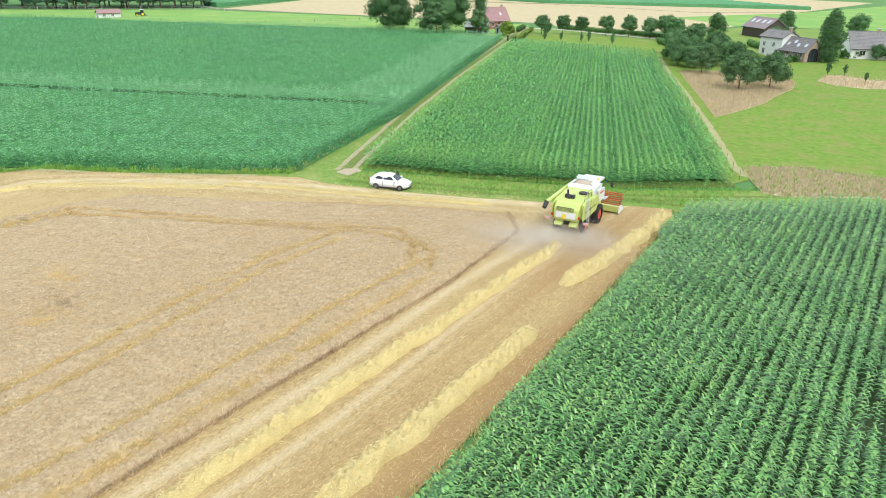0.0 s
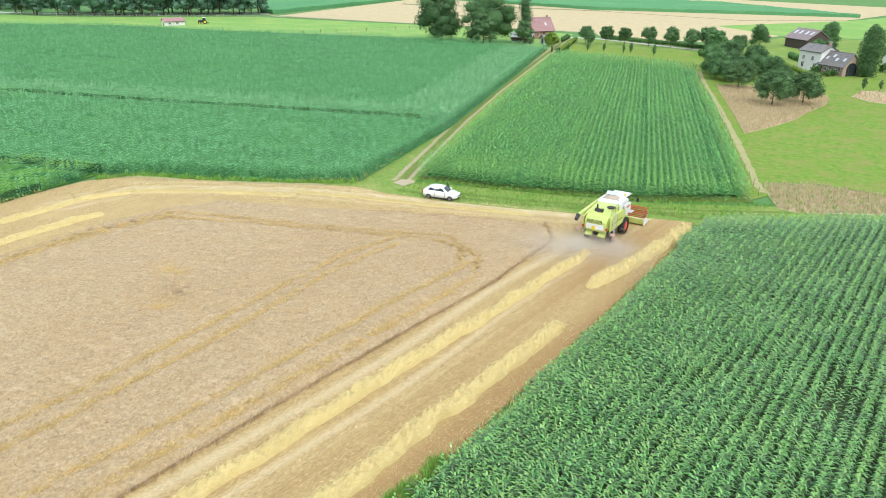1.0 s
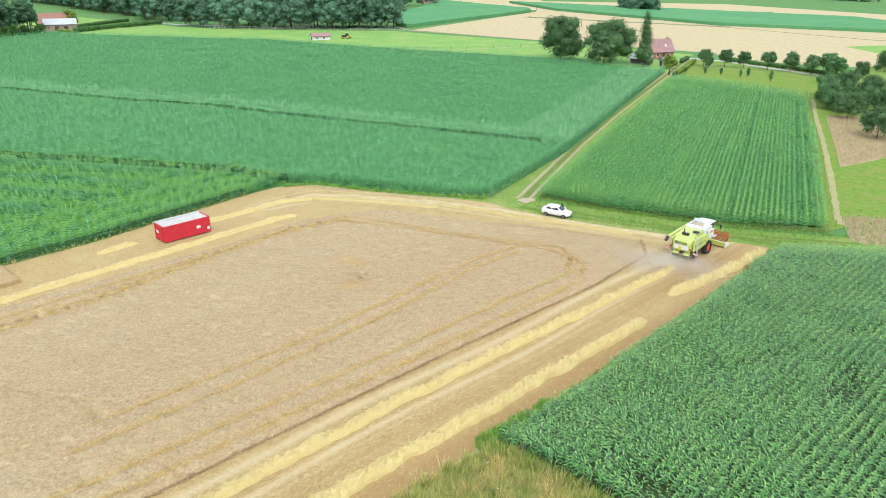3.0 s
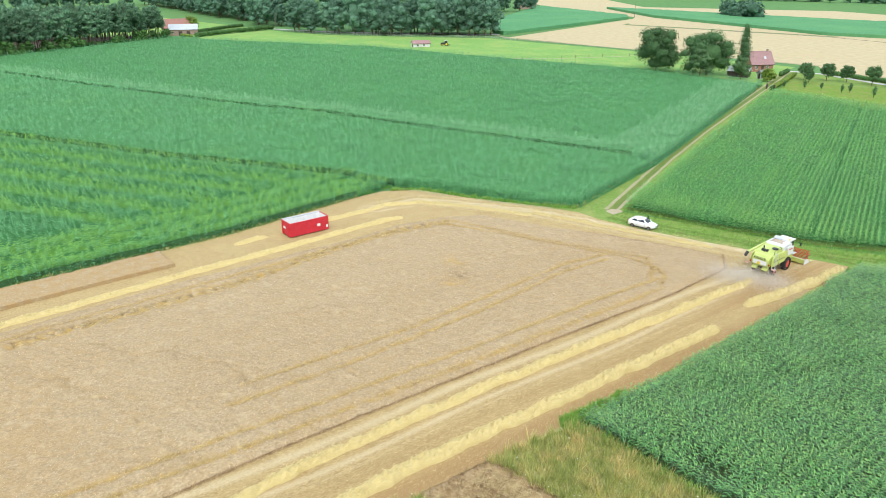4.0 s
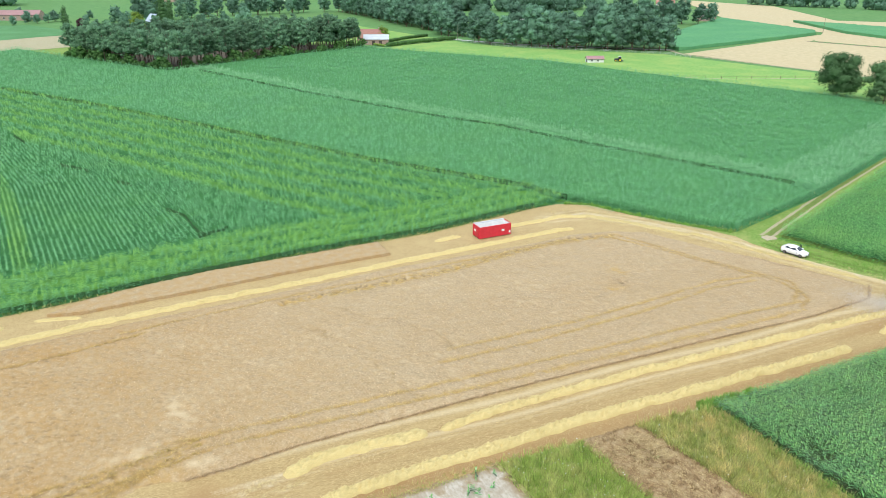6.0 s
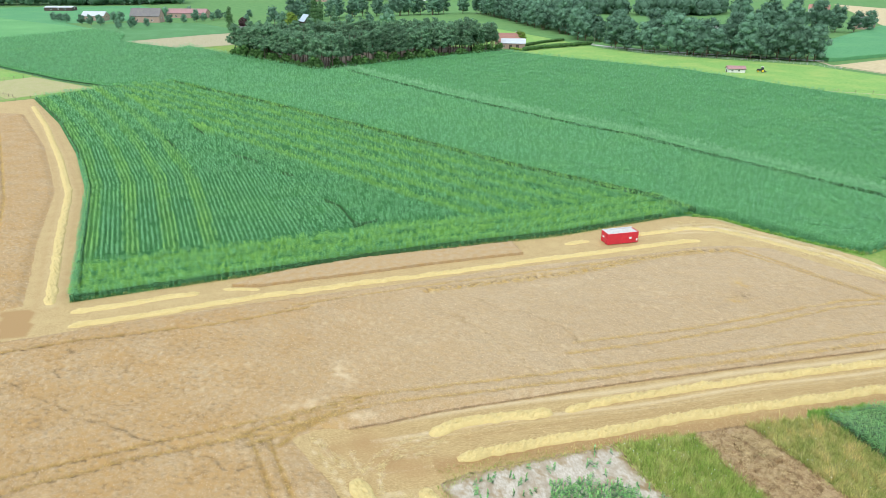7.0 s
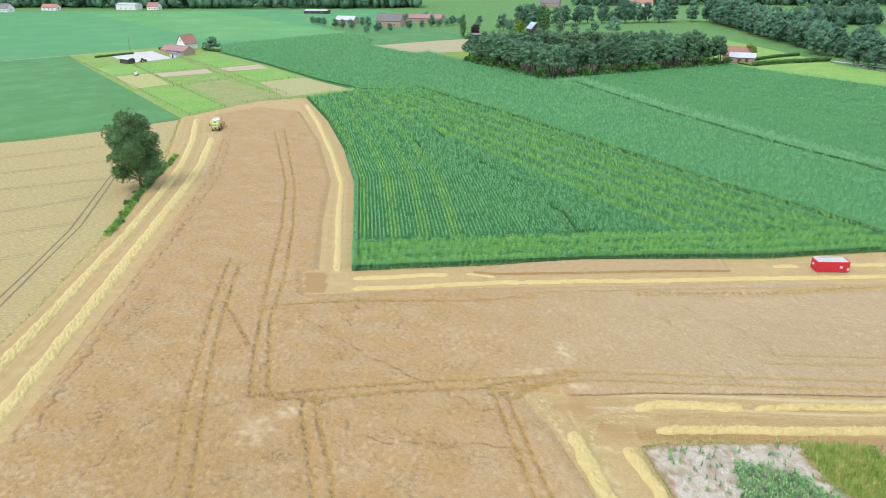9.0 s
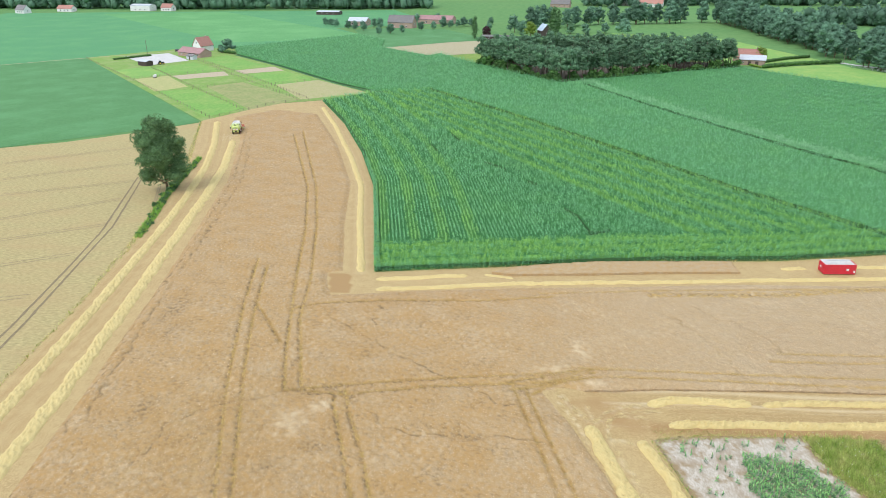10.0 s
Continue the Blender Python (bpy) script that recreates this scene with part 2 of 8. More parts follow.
M["oak_leaf"] = shader("oak_leaves", (0.085, 0.165, 0.07), (0.155, 0.265, 0.108), 0.4, 0.65, random=0.15, island=0.25, through_light=0.15, gloss=0.1, bump=1.0, bump_size=0.3)
# haze of distance is mixed into these two colours: paler needles, bluer belt leaves
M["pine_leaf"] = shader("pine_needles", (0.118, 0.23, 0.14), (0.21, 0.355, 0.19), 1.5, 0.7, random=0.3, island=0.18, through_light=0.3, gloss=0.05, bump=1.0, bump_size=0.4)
M["hazed_leaf"] = shader("hazed_leaves", (0.10, 0.205, 0.135), (0.17, 0.30, 0.19), 0.4, 0.65, random=0.25, island=0.2, through_light=0.2, gloss=0.08, bump=1.0, bump_size=0.3)
M["light_leaf"] = shader("light_leaves", (0.12, 0.20, 0.03), (0.22, 0.30, 0.05), 0.8, 0.7, random=0.2, island=0.3, through_light=0.25)
M["red_leaf"] = shader("copper_leaves", (0.045, 0.02, 0.025), (0.08, 0.035, 0.04), 0.8, 0.7, island=0.3)
M["hedge"] = shader("hedge_leaves", (0.04, 0.11, 0.025), (0.09, 0.19, 0.045), 0.6, 0.7, random=0.2, island=0.35, through_light=0.15)
M["white"] = shader("white_render", (0.72, 0.71, 0.68), (0.82, 0.81, 0.79), 1.5, 0.8, (0.66, 0.64, 0.6), 4.0, 0.4)
M["brick"] = shader("pale_brick", (0.34, 0.23, 0.18), (0.46, 0.34, 0.27), 0.3, 0.85, (0.4, 0.3, 0.25), 3.0, 0.4)
M["red_brick"] = shader("red_brick", (0.33, 0.14, 0.10), (0.45, 0.22, 0.16), 0.3, 0.85, (0.4, 0.22, 0.18), 3.0, 0.4)
M["slate"] = shader("grey_roof_tiles", (0.16, 0.15, 0.15), (0.25, 0.235, 0.23), 0.4, 0.75, (0.3, 0.27, 0.24), 3.0, 0.4, 0.4, 0.3, random=0.1)
M["red_roof"] = shader("red_roof_tiles", (0.36, 0.17, 0.13), (0.47, 0.25, 0.20), 0.4, 0.75, (0.36, 0.2, 0.17), 2.5, 0.4, 0.4, 0.3, random=0.1)
M["mauve_roof"] = shader("weathered_red_roof_tiles", (0.34, 0.19, 0.19), (0.45, 0.27, 0.26), 0.4, 0.75, (0.3, 0.2, 0.2), 2.5, 0.4, 0.4, 0.3)
M["pale_roof"] = shader("pale_sheet_roof", (0.5, 0.53, 0.56), (0.62, 0.65, 0.68), 2.0, 0.5, (0.45, 0.46, 0.47), 4.0, 0.4)
M["grey_mauve_roof"] = shader("grey_mauve_roof_tiles", (0.26, 0.20, 0.21), (0.36, 0.29, 0.29), 0.4, 0.75, (0.3, 0.26, 0.26), 2.5, 0.4, 0.4, 0.3)
M["timber"] = shader("dark_timber", (0.06, 0.045, 0.04), (0.11, 0.085, 0.07), 0.4, 0.8, stretch=(1, 1, 4))
M["post"] = shader("weathered_wood", (0.16, 0.12, 0.09), (0.28, 0.22, 0.17), 0.3, 0.85, random=0.2)
M["pale_post"] = shader("weathered_white_paint", (0.42, 0.43, 0.40), (0.56, 0.56, 0.53), 0.5, 0.7)
M["white_wood"] = shader("white_fence_paint", (0.66, 0.65, 0.62), (0.8, 0.79, 0.77), 0.5, 0.6)
M["window"] = shader("window_glass", (0.02, 0.025, 0.03), (0.04, 0.05, 0.06), 2.0, 0.08, gloss=0.6)
M["concrete"] = shader("pale_concrete", (0.5, 0.48, 0.45), (0.64, 0.62, 0.59), 1.2, 0.85, (0.45, 0.43, 0.4), 6.0, 0.5)
M["red_paint"] = shader("red_paint", (0.52, 0.018, 0.035), (0.62, 0.03, 0.05), 0.6, 0.42, (0.42, 0.03, 0.04), 2.0, 0.4, gloss=0.5)
M["steel"] = shader("bare_steel", (0.42, 0.44, 0.45), (0.58, 0.60, 0.61), 0.5, 0.5, (0.62, 0.6, 0.56), 1.0, 0.5)
M["green_paint"] = shader("lime_green_paint", (0.47, 0.55, 0.13), (0.55, 0.62, 0.19), 0.7, 0.4, (0.56, 0.58, 0.25), 1.4, 0.4, gloss=0.5)
M["pale_paint"] = shader("pale_grey_paint", (0.66, 0.66, 0.64), (0.76, 0.76, 0.74), 0.7, 0.45, (0.62, 0.58, 0.5), 1.2, 0.5, gloss=0.5)
M["red_metal"] = shader("red_machine_paint", (0.55, 0.06, 0.04), (0.65, 0.1, 0.06), 0.4, 0.45)
M["dark"] = shader("dark_machine_parts", (0.03, 0.03, 0.032), (0.07, 0.068, 0.065), 0.3, 0.7)
M["tyre"] = shader("tyre_rubber", (0.025, 0.024, 0.023), (0.06, 0.055, 0.05), 0.2, 0.85)
M["car_paint"] = shader("white_car_paint", (0.78, 0.78, 0.78), (0.82, 0.82, 0.82), 1.0, 0.2, gloss=0.6)
M["lamp_red"] = shader("red_lamp_glass", (0.4, 0.02, 0.02), (0.5, 0.03, 0.03), 0.2, 0.2)
M["yellow"] = shader("yellow_sign", (0.75, 0.55, 0.03), (0.8, 0.6, 0.05), 0.2, 0.5)
M["blue_roof"] = shader("pale_blue_roof", (0.42, 0.5, 0.6), (0.52, 0.6, 0.7), 1.0, 0.5)


# ---- ground and fields ----
def flat(name, poly, z, material, label, category, kind="structure"):
    """A level patch of ground."""
    bm = bmesh.new()
    face = bm.faces.new([bm.verts.new((x, y, z)) for x, y in poly])
    if face.calc_area() and face.normal.z < 0:
        face.normal_flip()
    bm.normal_update()
    if bm.faces[:][0].normal.z < 0:
        bmesh.ops.reverse_faces(bm, faces=bm.faces[:])
    bmesh.ops.triangulate(bm, faces=bm.faces[:])
    return solo(name, bm, material, label, category, kind)


def snap(poly, px, py):
    """The nearest places on the polygon's outline."""
    best, bx, by = np.full(px.shape, 1e9), px.copy(), py.copy()
    for (x1, y1), (x2, y2) in zip(poly, list(poly[1:]) + [poly[0]]):
        dx, dy = x2 - x1, y2 - y1
        s = np.clip(((px - x1) * dx + (py - y1) * dy) / (dx * dx + dy * dy), 0, 1)
        qx, qy = x1 + s * dx, y1 + s * dy
        d = np.hypot(px - qx, py - qy)
        near = d < best
        best, bx, by = np.where(near, d, best), np.where(near, qx, bx), np.where(near, qy, by)
    return bx, by


def sheet(name, poly, step, height, masks=None, foot=None, ragged=0.0):
    """A surface over a polygon with heights from a function, with walls down to foot along its outline."""
    p = np.array(poly, float)
    (x0, y0), (x1, y1) = p.min(0), p.max(0)
    nx, ny = int((x1 - x0) / step) + 2, int((y1 - y0) / step) + 2
    gx, gy = np.meshgrid(x0 + step * np.arange(nx), y0 + step * np.arange(ny), indexing="ij")
    inn = inside(poly, gx, gy)
    cell = inn[:-1, :-1] & inn[1:, :-1] & inn[:-1, 1:] & inn[1:, 1:]
    some = inn[:-1, :-1] | inn[1:, :-1] | inn[:-1, 1:] | inn[1:, 1:]
    sx, sy = snap(poly, gx, gy)
    gx, gy = np.where(inn, gx, sx), np.where(inn, gy, sy)
    ids = np.arange(nx * ny).reshape(nx, ny)
    a, b, c, d = (ids[:-1, :-1][some], ids[1:, :-1][some], ids[1:, 1:][some], ids[:-1, 1:][some])
    f = np.concatenate([np.stack([a, b, c], 1), np.stack([a, c, d], 1)])
    used, f = np.unique(f, return_inverse=True)
    f = f.reshape(-1, 3)
    vx, vy = gx.ravel()[used], gy.ravel()[used]
    if ragged:
        vx, vy = vx + ragged * rng.uniform(-1, 1, vx.shape), vy + ragged * rng.uniform(-1, 1, vy.shape)
    v = np.stack([vx, vy, height(vx, vy)], 1)
    if foot is not None:
        e = np.concatenate([f[:, [0, 1]], f[:, [1, 2]], f[:, [2, 0]]])
        key = np.sort(e, 1)
        _, first, count = np.unique(key, axis=0, return_index=True, return_counts=True)
        rim = e[first[count == 1]]
        edge_ids, inv = np.unique(rim, return_inverse=True)
        inv = inv.reshape(-1, 2)
        low = v[edge_ids].copy()
        low[:, 2] = foot
        k = len(v)
        i, j = rim[:, 0], rim[:, 1]
        li, lj = k + inv[:, 0], k + inv[:, 1]
        f = np.concatenate([f, np.stack([j, i, li], 1), np.stack([j, li, lj], 1)])
        v = np.concatenate([v, low])
    me = tri_mesh(name, v, f, True)
    if foot is not None:
        me.polygons.foreach_set("use_smooth", np.arange(len(f)) < len(f) - 2 * len(rim))
    for key, fn in (masks or {}).items():
        me.attributes.new(key, "FLOAT", "POINT").data.foreach_set("value", fn(v[:, 0], v[:, 1]).astype(np.float32))
    return me


def scatter(poly, per_m2, gen):
    p = np.array(poly, float)
    (x0, y0), (x1, y1) = p.min(0), p.max(0)
    n = int((x1 - x0) * (y1 - y0) * per_m2)
    px, py = gen.uniform(x0, x1, n), gen.uniform(y0, y1, n)
    ok = inside(poly, px, py)
    return px[ok], py[ok]


def blades(px, py, pz, tall, wide, lean, gen, face=None):
    """One upright pointed blade at each place."""
    n = len(px)
    a = gen.uniform(0, 6.283, n) if face is None else face
    l = lean * gen.uniform(0.2, 1, n)
    b = gen.uniform(0, 6.283, n)
    h = tall * gen.uniform(0.7, 1.2, n)
    w = wide * gen.uniform(0.7, 1.3, n)
    v = np.empty((n, 3, 3))
    v[:, 0] = np.stack([px - w * np.cos(a), py - w * np.sin(a), pz + 0 * px], 1)
    v[:, 1] = np.stack([px + w * np.cos(a), py + w * np.sin(a), pz + 0 * px], 1)
    v[:, 2] = np.stack([px + l * np.cos(b), py + l * np.sin(b), pz + h], 1)
    return v.reshape(-1, 3), np.arange(3 * n).reshape(-1, 3)


bm = bmesh.new()
bmesh.ops.create_grid(bm, x_segments=40, y_segments=40, size=2600, matrix=Matrix.Translation((-300, 0, -0.06)))
solo("ground", bm, M["ground"], "green farmland stretching to the horizon", "ground", "structure")

# the harvested field: stubble over the whole plot
PLOT = [(-15.6, 20), (-16.4, 40), (-17.2, 58), (-18.3, 66.3), (-22, 65), (-29, 61.3), (-36, 58.0), (-43.5, 55.3), (-50.5, 53.4), (-54.5, 53.4), (-61.8, 49.6), (-71, 43.5), (-79.5, 39.5), (-82.3, 34), (-82.1, 29.3), (-77, 4), (-75.2, -21), (-74.4, -34), (-71.9, -44), (-66.4, -80), (-93.3, -84.3), (-125, -89.5), (-162.2, -99.4), (-204.5, -113.4), (-252.6, -133.1), (-243, -153), (-232, -158), (-207, -171), (-139, -149.5), (-79.1, -137), (-43.5, -132), (-20, -130), (30, -126), (90, -122), (90, -28), (-1.5, -31.5), (-13.6, -34), (-14.2, -33), (-15.7, -14), (-15.5, -5), (-15.4, 11)]



CURVE_SWATH = [(-66, -82.8), (-71.1, -83.6), (-81.2, -85.5), (-92.9, -87.7), (-124.8, -93.0), (-154.9, -101.5), (-200, -116), (-236, -129)]
SOUTH_SWATH = [(20, -121.5), (-13.7, -125.2), (-43.8, -128.6), (-63.1, -131.2), (-84.1, -133.8), (-111.3, -138.2), (-141.6, -144.3), (-170, -152), (-205, -163.8)]
TURNING = [[(-17.2, -41.5), (-19.6, -39.7), (-21.3, -36.8), (-22, -33)], [(-16.4, -39.8), (-18.2, -39.2), (-19.9, -37.1), (-20.5, -32)], [(-23.6, -45.4), (-20.1, -43.6), (-17.3, -42.2)], [(-21, -42.2), (-18.8, -41.9), (-17.2, -41.5)], [(-22, -46.0), (-16, -43.7), (-10, -42.1), (-5, -40.9), (2, -39.2)], [(-16.6, -39.7), (-14.3, -40.1), (-10.2, -39.2), (-5.3, -38), (2, -36)], [(-14, -40.6), (-12.3, -36.5)], [(-24.4, -46.4), (-22, -45), (-18.5, -43.4)], [(-17.6, -40.4), (-18.8, -37.5), (-18.9, -33.5)]]


def rows_mask(px, py):
    """Wheel marks and pale chaff along the swaths that run north and south."""
    near = (px > -28) & (px < -15) & (py > -40)
    u = px + 0.25 * np.sin(py * 0.2)
    north = off_line([(-30, 60), (-44, 54), (-52, 51), (-61, 46.8), (-70, 40.5), (-75, 36), (-75.5, 28)], px, py)
    arcs = np.full(px.shape, 1e9)
    for line in TURNING:
        arcs = np.minimum(arcs, off_line(line, px + 0.3 * waves(px, py, 2, 23), py))
    return 0.9 * np.exp(-(north / 2.6) ** 2) * (0.55 + 0.5 * np.sin(3.4 * north + waves(px, py, 6, 24))) + 0.62 * np.exp(-(arcs / 0.45) ** 2) * np.clip(0.7 + 0.6 * waves(px, py, 1.2, 25), 0, 1.2) + np.where(near, 0.6 * np.exp(-((u + 22.4) / 0.42) ** 2) + 0.6 * np.exp(-((u + 25.6) / 0.6) ** 2) + 0.35 * np.exp(-((u + 21.5) / 0.2) ** 2) + 0.4 * np.exp(-((u + 16.9) / 0.25) ** 2), 0.0) + 0.25 * np.exp(-(off_line(CURVE_SWATH, px, py) / 2.2) ** 2)


def scuffed(px, py):
    turn = 0.7 * np.exp(-(np.hypot(px + 20, py + 39) / 6.0) ** 2)
    for cx, cy, r in ((-22.3, -40.8, 1.7), (-16.5, -35.8, 1.9), (-18, -38.4, 1.4), (-21.8, -44.2, 1.2)):
        turn = turn + 0.7 * np.exp(-(np.hypot(px - cx, py - cy) / r) ** 2)
    patch = 1.5 * (np.abs(px + 60.5) < 4.2) * (np.abs(py + 86 - 0.2 * (px + 60.5)) < 2.1)
    lines = 0.55 * np.exp(-((px + 20.4 + 0.2 * np.sin(py * 0.2)) / 0.75) ** 2) * (py > -30) * (0.8 + 0.5 * np.sin(px * 14))
    gap = np.abs(off_line(SOUTH_SWATH, px, py) - 2.0)
    return patch + lines + 0.6 * np.exp(-(gap / 0.45) ** 2) + 0.5 * np.exp(-((off_line(CURVE_SWATH, px, py) - 1.9) / 0.45) ** 2) + 0.5 * np.exp(-((off_line(SOUTH_SWATH, px, py) - 4.2) / 0.4) ** 2) + 0.85 * turn + 1.3 * np.exp(-((px + 16.5) / 1.2) ** 2) * (py > -34) + np.exp(-(np.hypot((px + 21.6) / 1.6, (py - 52) / 12.0)) ** 2)


for key in ("stubble", "stubble_rows"):
    masked(M[key], "chaff", (0.72, 0.61, 0.41), 0.15, 1.2, 0.8, 0.1)
    masked(M[key], "scuffed", (0.36, 0.225, 0.095), 0.12, 1.15, 1.7, 0.16)

solo("stubble_field", sheet("stubble_field", PLOT, 0.8, lambda px, py: 0.03 + 0.012 * waves(px, py, 3, 4), {"chaff": rows_mask, "scuffed": scuffed}), M["stubble"], "cut golden stubble of a harvested grain field", "stubble field", "structure")

STRIP = [(-27.6, -46.5), (-13.9, -46), (-13.8, -34.2), (-14.4, -33), (-15.8, -14), (-15.7, 11), (-15.8, 20), (-16.5, 40), (-17.3, 58), (-18.4, 66), (-22, 64.8), (-27.8, 61.6), (-27.6, 50)]
solo("stubble_field", sheet("stubble_field", STRIP, 0.3, lambda px, py: 0.055 + 0.012 * waves(px, py, 3, 4) + 0.012 * waves(px, 0 * py, 0.5, 6), {"chaff": rows_mask, "scuffed": scuffed}), M["stubble_rows"], "cut stubble beside the maize with pale wheel marks", "stubble field", "structure")

# the grain still standing
STANDING = [(-25.0, -42), (-25.1, -38), (-26.0, -31.5), (-26.3, -22), (-26.8, -11), (-26.9, 0), (-26.95, 20), (-26.6, 40), (-27.5, 52.3), (-30.5, 56.2), (-36.8, 52.9), (-45, 49.3), (-52.2, 45), (-62.2, 40.2), (-65.3, 35), (-66.6, 27), (-65.6, 20), (-64.6, -9), (-62.2, -30), (-60.2, -53.6), (-57.1, -76), (-55.9, -81.8), (-55.3, -86.6), (-59.5, -88), (-65.2, -89.4), (-66.4, -86.4), (-76.6, -88.2), (-93.6, -91.4), (-127.4, -96.2), (-173, -109.6), (-222, -128), (-230, -148), (-214, -160), (-198, -156), (-190.5, -150), (-174, -144.5), (-127, -132.4), (-104.5, -128.8), (-74, -123.8), (-47, -119.8), (-18, -115.6), (30, -110), (85, -104), (85, -32), (-2.5, -40.7), (-6, -41.6), (-12.1, -43.6), (-17.6, -45.3), (-21.4, -46.7), (-24.5, -47.9), (-25.3, -45.6)]
TRAMS = [
    [(-30.7, -44), (-30.2, -4), (-30.0, 10), (-30.2, 30), (-30.0, 41.5)], [(-28.5, -38), (-28.0, -4), (-27.9, 24), (-27.9, 40)],
    [(-34.5, -12), (-34.6, 0), (-36, 18), (-38.4, 33.5), (-38.0, 41)], [(-37.0, -10), (-37.2, 8), (-38.5, 21.7), (-40.2, 36), (-39.2, 43.5)],
    [(-63.1, 31), (-53.3, 36.3), (-43.8, 40.5), (-36, 44.2), (-32.5, 43.8), (-30.7, 41)], [(-62.6, 33.3), (-47.6, 39.7), (-35.4, 45.6), (-30, 43), (-28.5, 40)],
    [(8, -86.5), (-8.5, -91.3), (-23.1, -95.5), (-47, -101), (-65.7, -104.6), (-71, -105.5)], [(8, -84.4), (-9, -89.2), (-27.2, -94.2), (-44.5, -98.3), (-67.3, -102.5)],
    [(-22, -86.4), (-32.5, -89.1), (-48, -92.2), (-63.8, -95.4), (-90, -100), (-122.2, -107.5), (-185, -128)], [(-22.7, -84.1), (-32.4, -86.6), (-44.3, -89.8), (-60.5, -91.8), (-90.8, -97.6), (-122.2, -105.1), (-190, -126)],
    [(-48, -92.2), (-50.5, -88.2), (-52.6, -76), (-53.5, -57.2), (-56, -44)], [(-50.8, -99.9), (-43.2, -95.1), (-35.5, -90.7)],
    [(8, -70), (-8.8, -75), (-19.5, -78.6), (-22.4, -78.1)], [(8, -67.6), (-8.7, -72.6), (-16.5, -75.6), (-22.5, -77.4)],
    [(-21.6, -86.7), (-23.8, -78.7), (-25.5, -69.6), (-27, -61.1), (-28.8, -48), (-30.7, -38)], [(-21.9, -84.1), (-21.3, -77.1), (-24.1, -65.6), (-26.1, -50), (-28.5, -38)],
    [(-24.5, -50.8), (-14.2, -48.5), (6, -43.8)], [(-26, -52.8), (-14.4, -50.3), (6, -46)],
    [(-24, -52.9), (-25.5, -49), (-27.2, -46), (-28.5, -42)], [(-26, -54), (-27.4, -50), (-28.8, -46), (-29.4, -40)], [(-23, -50), (-25.6, -47.8), (-27, -44.6)],
    [(-57, -47), (-59.4, -27), (-61.2, -6.4), (-62.4, 10.6), (-63.7, 24.5)],
]
TRAILS = [[(-17.9, -74), (-15, -71.2), (-12.5, -66.1), (-11.9, -58.5), (-12.7, -54.3), (-12.1, -48.7)], [(-53.2, -19.3), (-49.1, -16.4), (-46.3, -13.2), (-41.8, -9.6), (-38, -6.9), (-34.6, -5.2)], [(-41, -9.9), (-35.6, -8.9), (-31.4, -8.2), (-26.7, -7.4)], [(-35.7, -1.1), (-32.1, -0.4), (-28.7, -0.2), (-27, 0.4)], [(-47.8, -86.3), (-41.6, -80.7), (-37.1, -75.3), (-32.9, -70.9), (-26.6, -62.5), (-22.7, -57.9), (-19.3, -51.8)], [(-16.4, -93.4), (-18.8, -91.4), (-20.2, -88.4), (-20.8, -84.6), (-21.4, -79.4)], [(-50, -25), (-40, -20), (-28, -17)], [(-10, -113.6), (-43.1, -118.9), (-54.8, -120.1), (-83.6, -123.8), (-113.1, -128.4), (-131.7, -131.5), (-190, -147)], [(-10, -111.6), (-43.8, -117), (-57.5, -118.7), (-73.5, -120.5), (-106.1, -125.1), (-129, -128.3), (-186, -144)], [(-4.1, -100.9), (-12.5, -100.2), (-17.5, -94.9), (-20.7, -90.1)], [(-53.8, -76.7), (-47.9, -76.0), (-42.4, -76.5)]]
TUMBLED = [(-57.6, -26), (-58.2, -17), (-58.4, -9.7), (-59.2, -1), (-60.9, 8), (-62.3, 14), (-63.4, 24), (-62, 33)]
DARK = [(-23, -79, 1.6, 3), (-22.5, -85, 1.3, 2), (-49, -91, 1.6, 2), (-47, -114, 8, 1.4), (-9, -79, 1.5, 3), (-33, -76, 1.5, 1), (-30, -87, 4, 0.8), (-45, 22, 1.6, 1.2), (-24, -52, 1.0, 3), (-46.8, -112.4, 5, 1.2), (-38, -111, 4, 1.0), (-16, -105, 4, 1.6), (-4.7, -84, 1.6, 1.4), (-12.6, -59, 0.9, 3.2), (-20.2, -76, 2, 1.2), (-59, -91, 1.5, 1.0)]
LODGED = [(-22.6, -77.4, 1.8, 1.0), (-19, -76.8, 2.5, 0.8), (-24, -72, 1.2, 4), (-61.5, 6, 0.8, 7), (-62.5, 22, 0.8, 8), (-59.8, -6, 0.7, 5), (-27, -44.5, 2.2, 2.5), (-26, -55, 1.5, 8), (-24, -81, 2.4, 6), (-24, -80, 1.6, 4), (-27, -49, 2.2, 3), (-48, -91, 2.5, 4), (-49, 24, 2.5, 1.5), (-44, 20, 1.5, 2)]
PALE = [(-36.5, -41.5, 3.5, 1.8), (-26.4, -40.2, 1.0, 1.8), (-14, -83.5, 4, 3), (-18.2, -80, 2, 2), (-30, -46, 1.5, 4)]


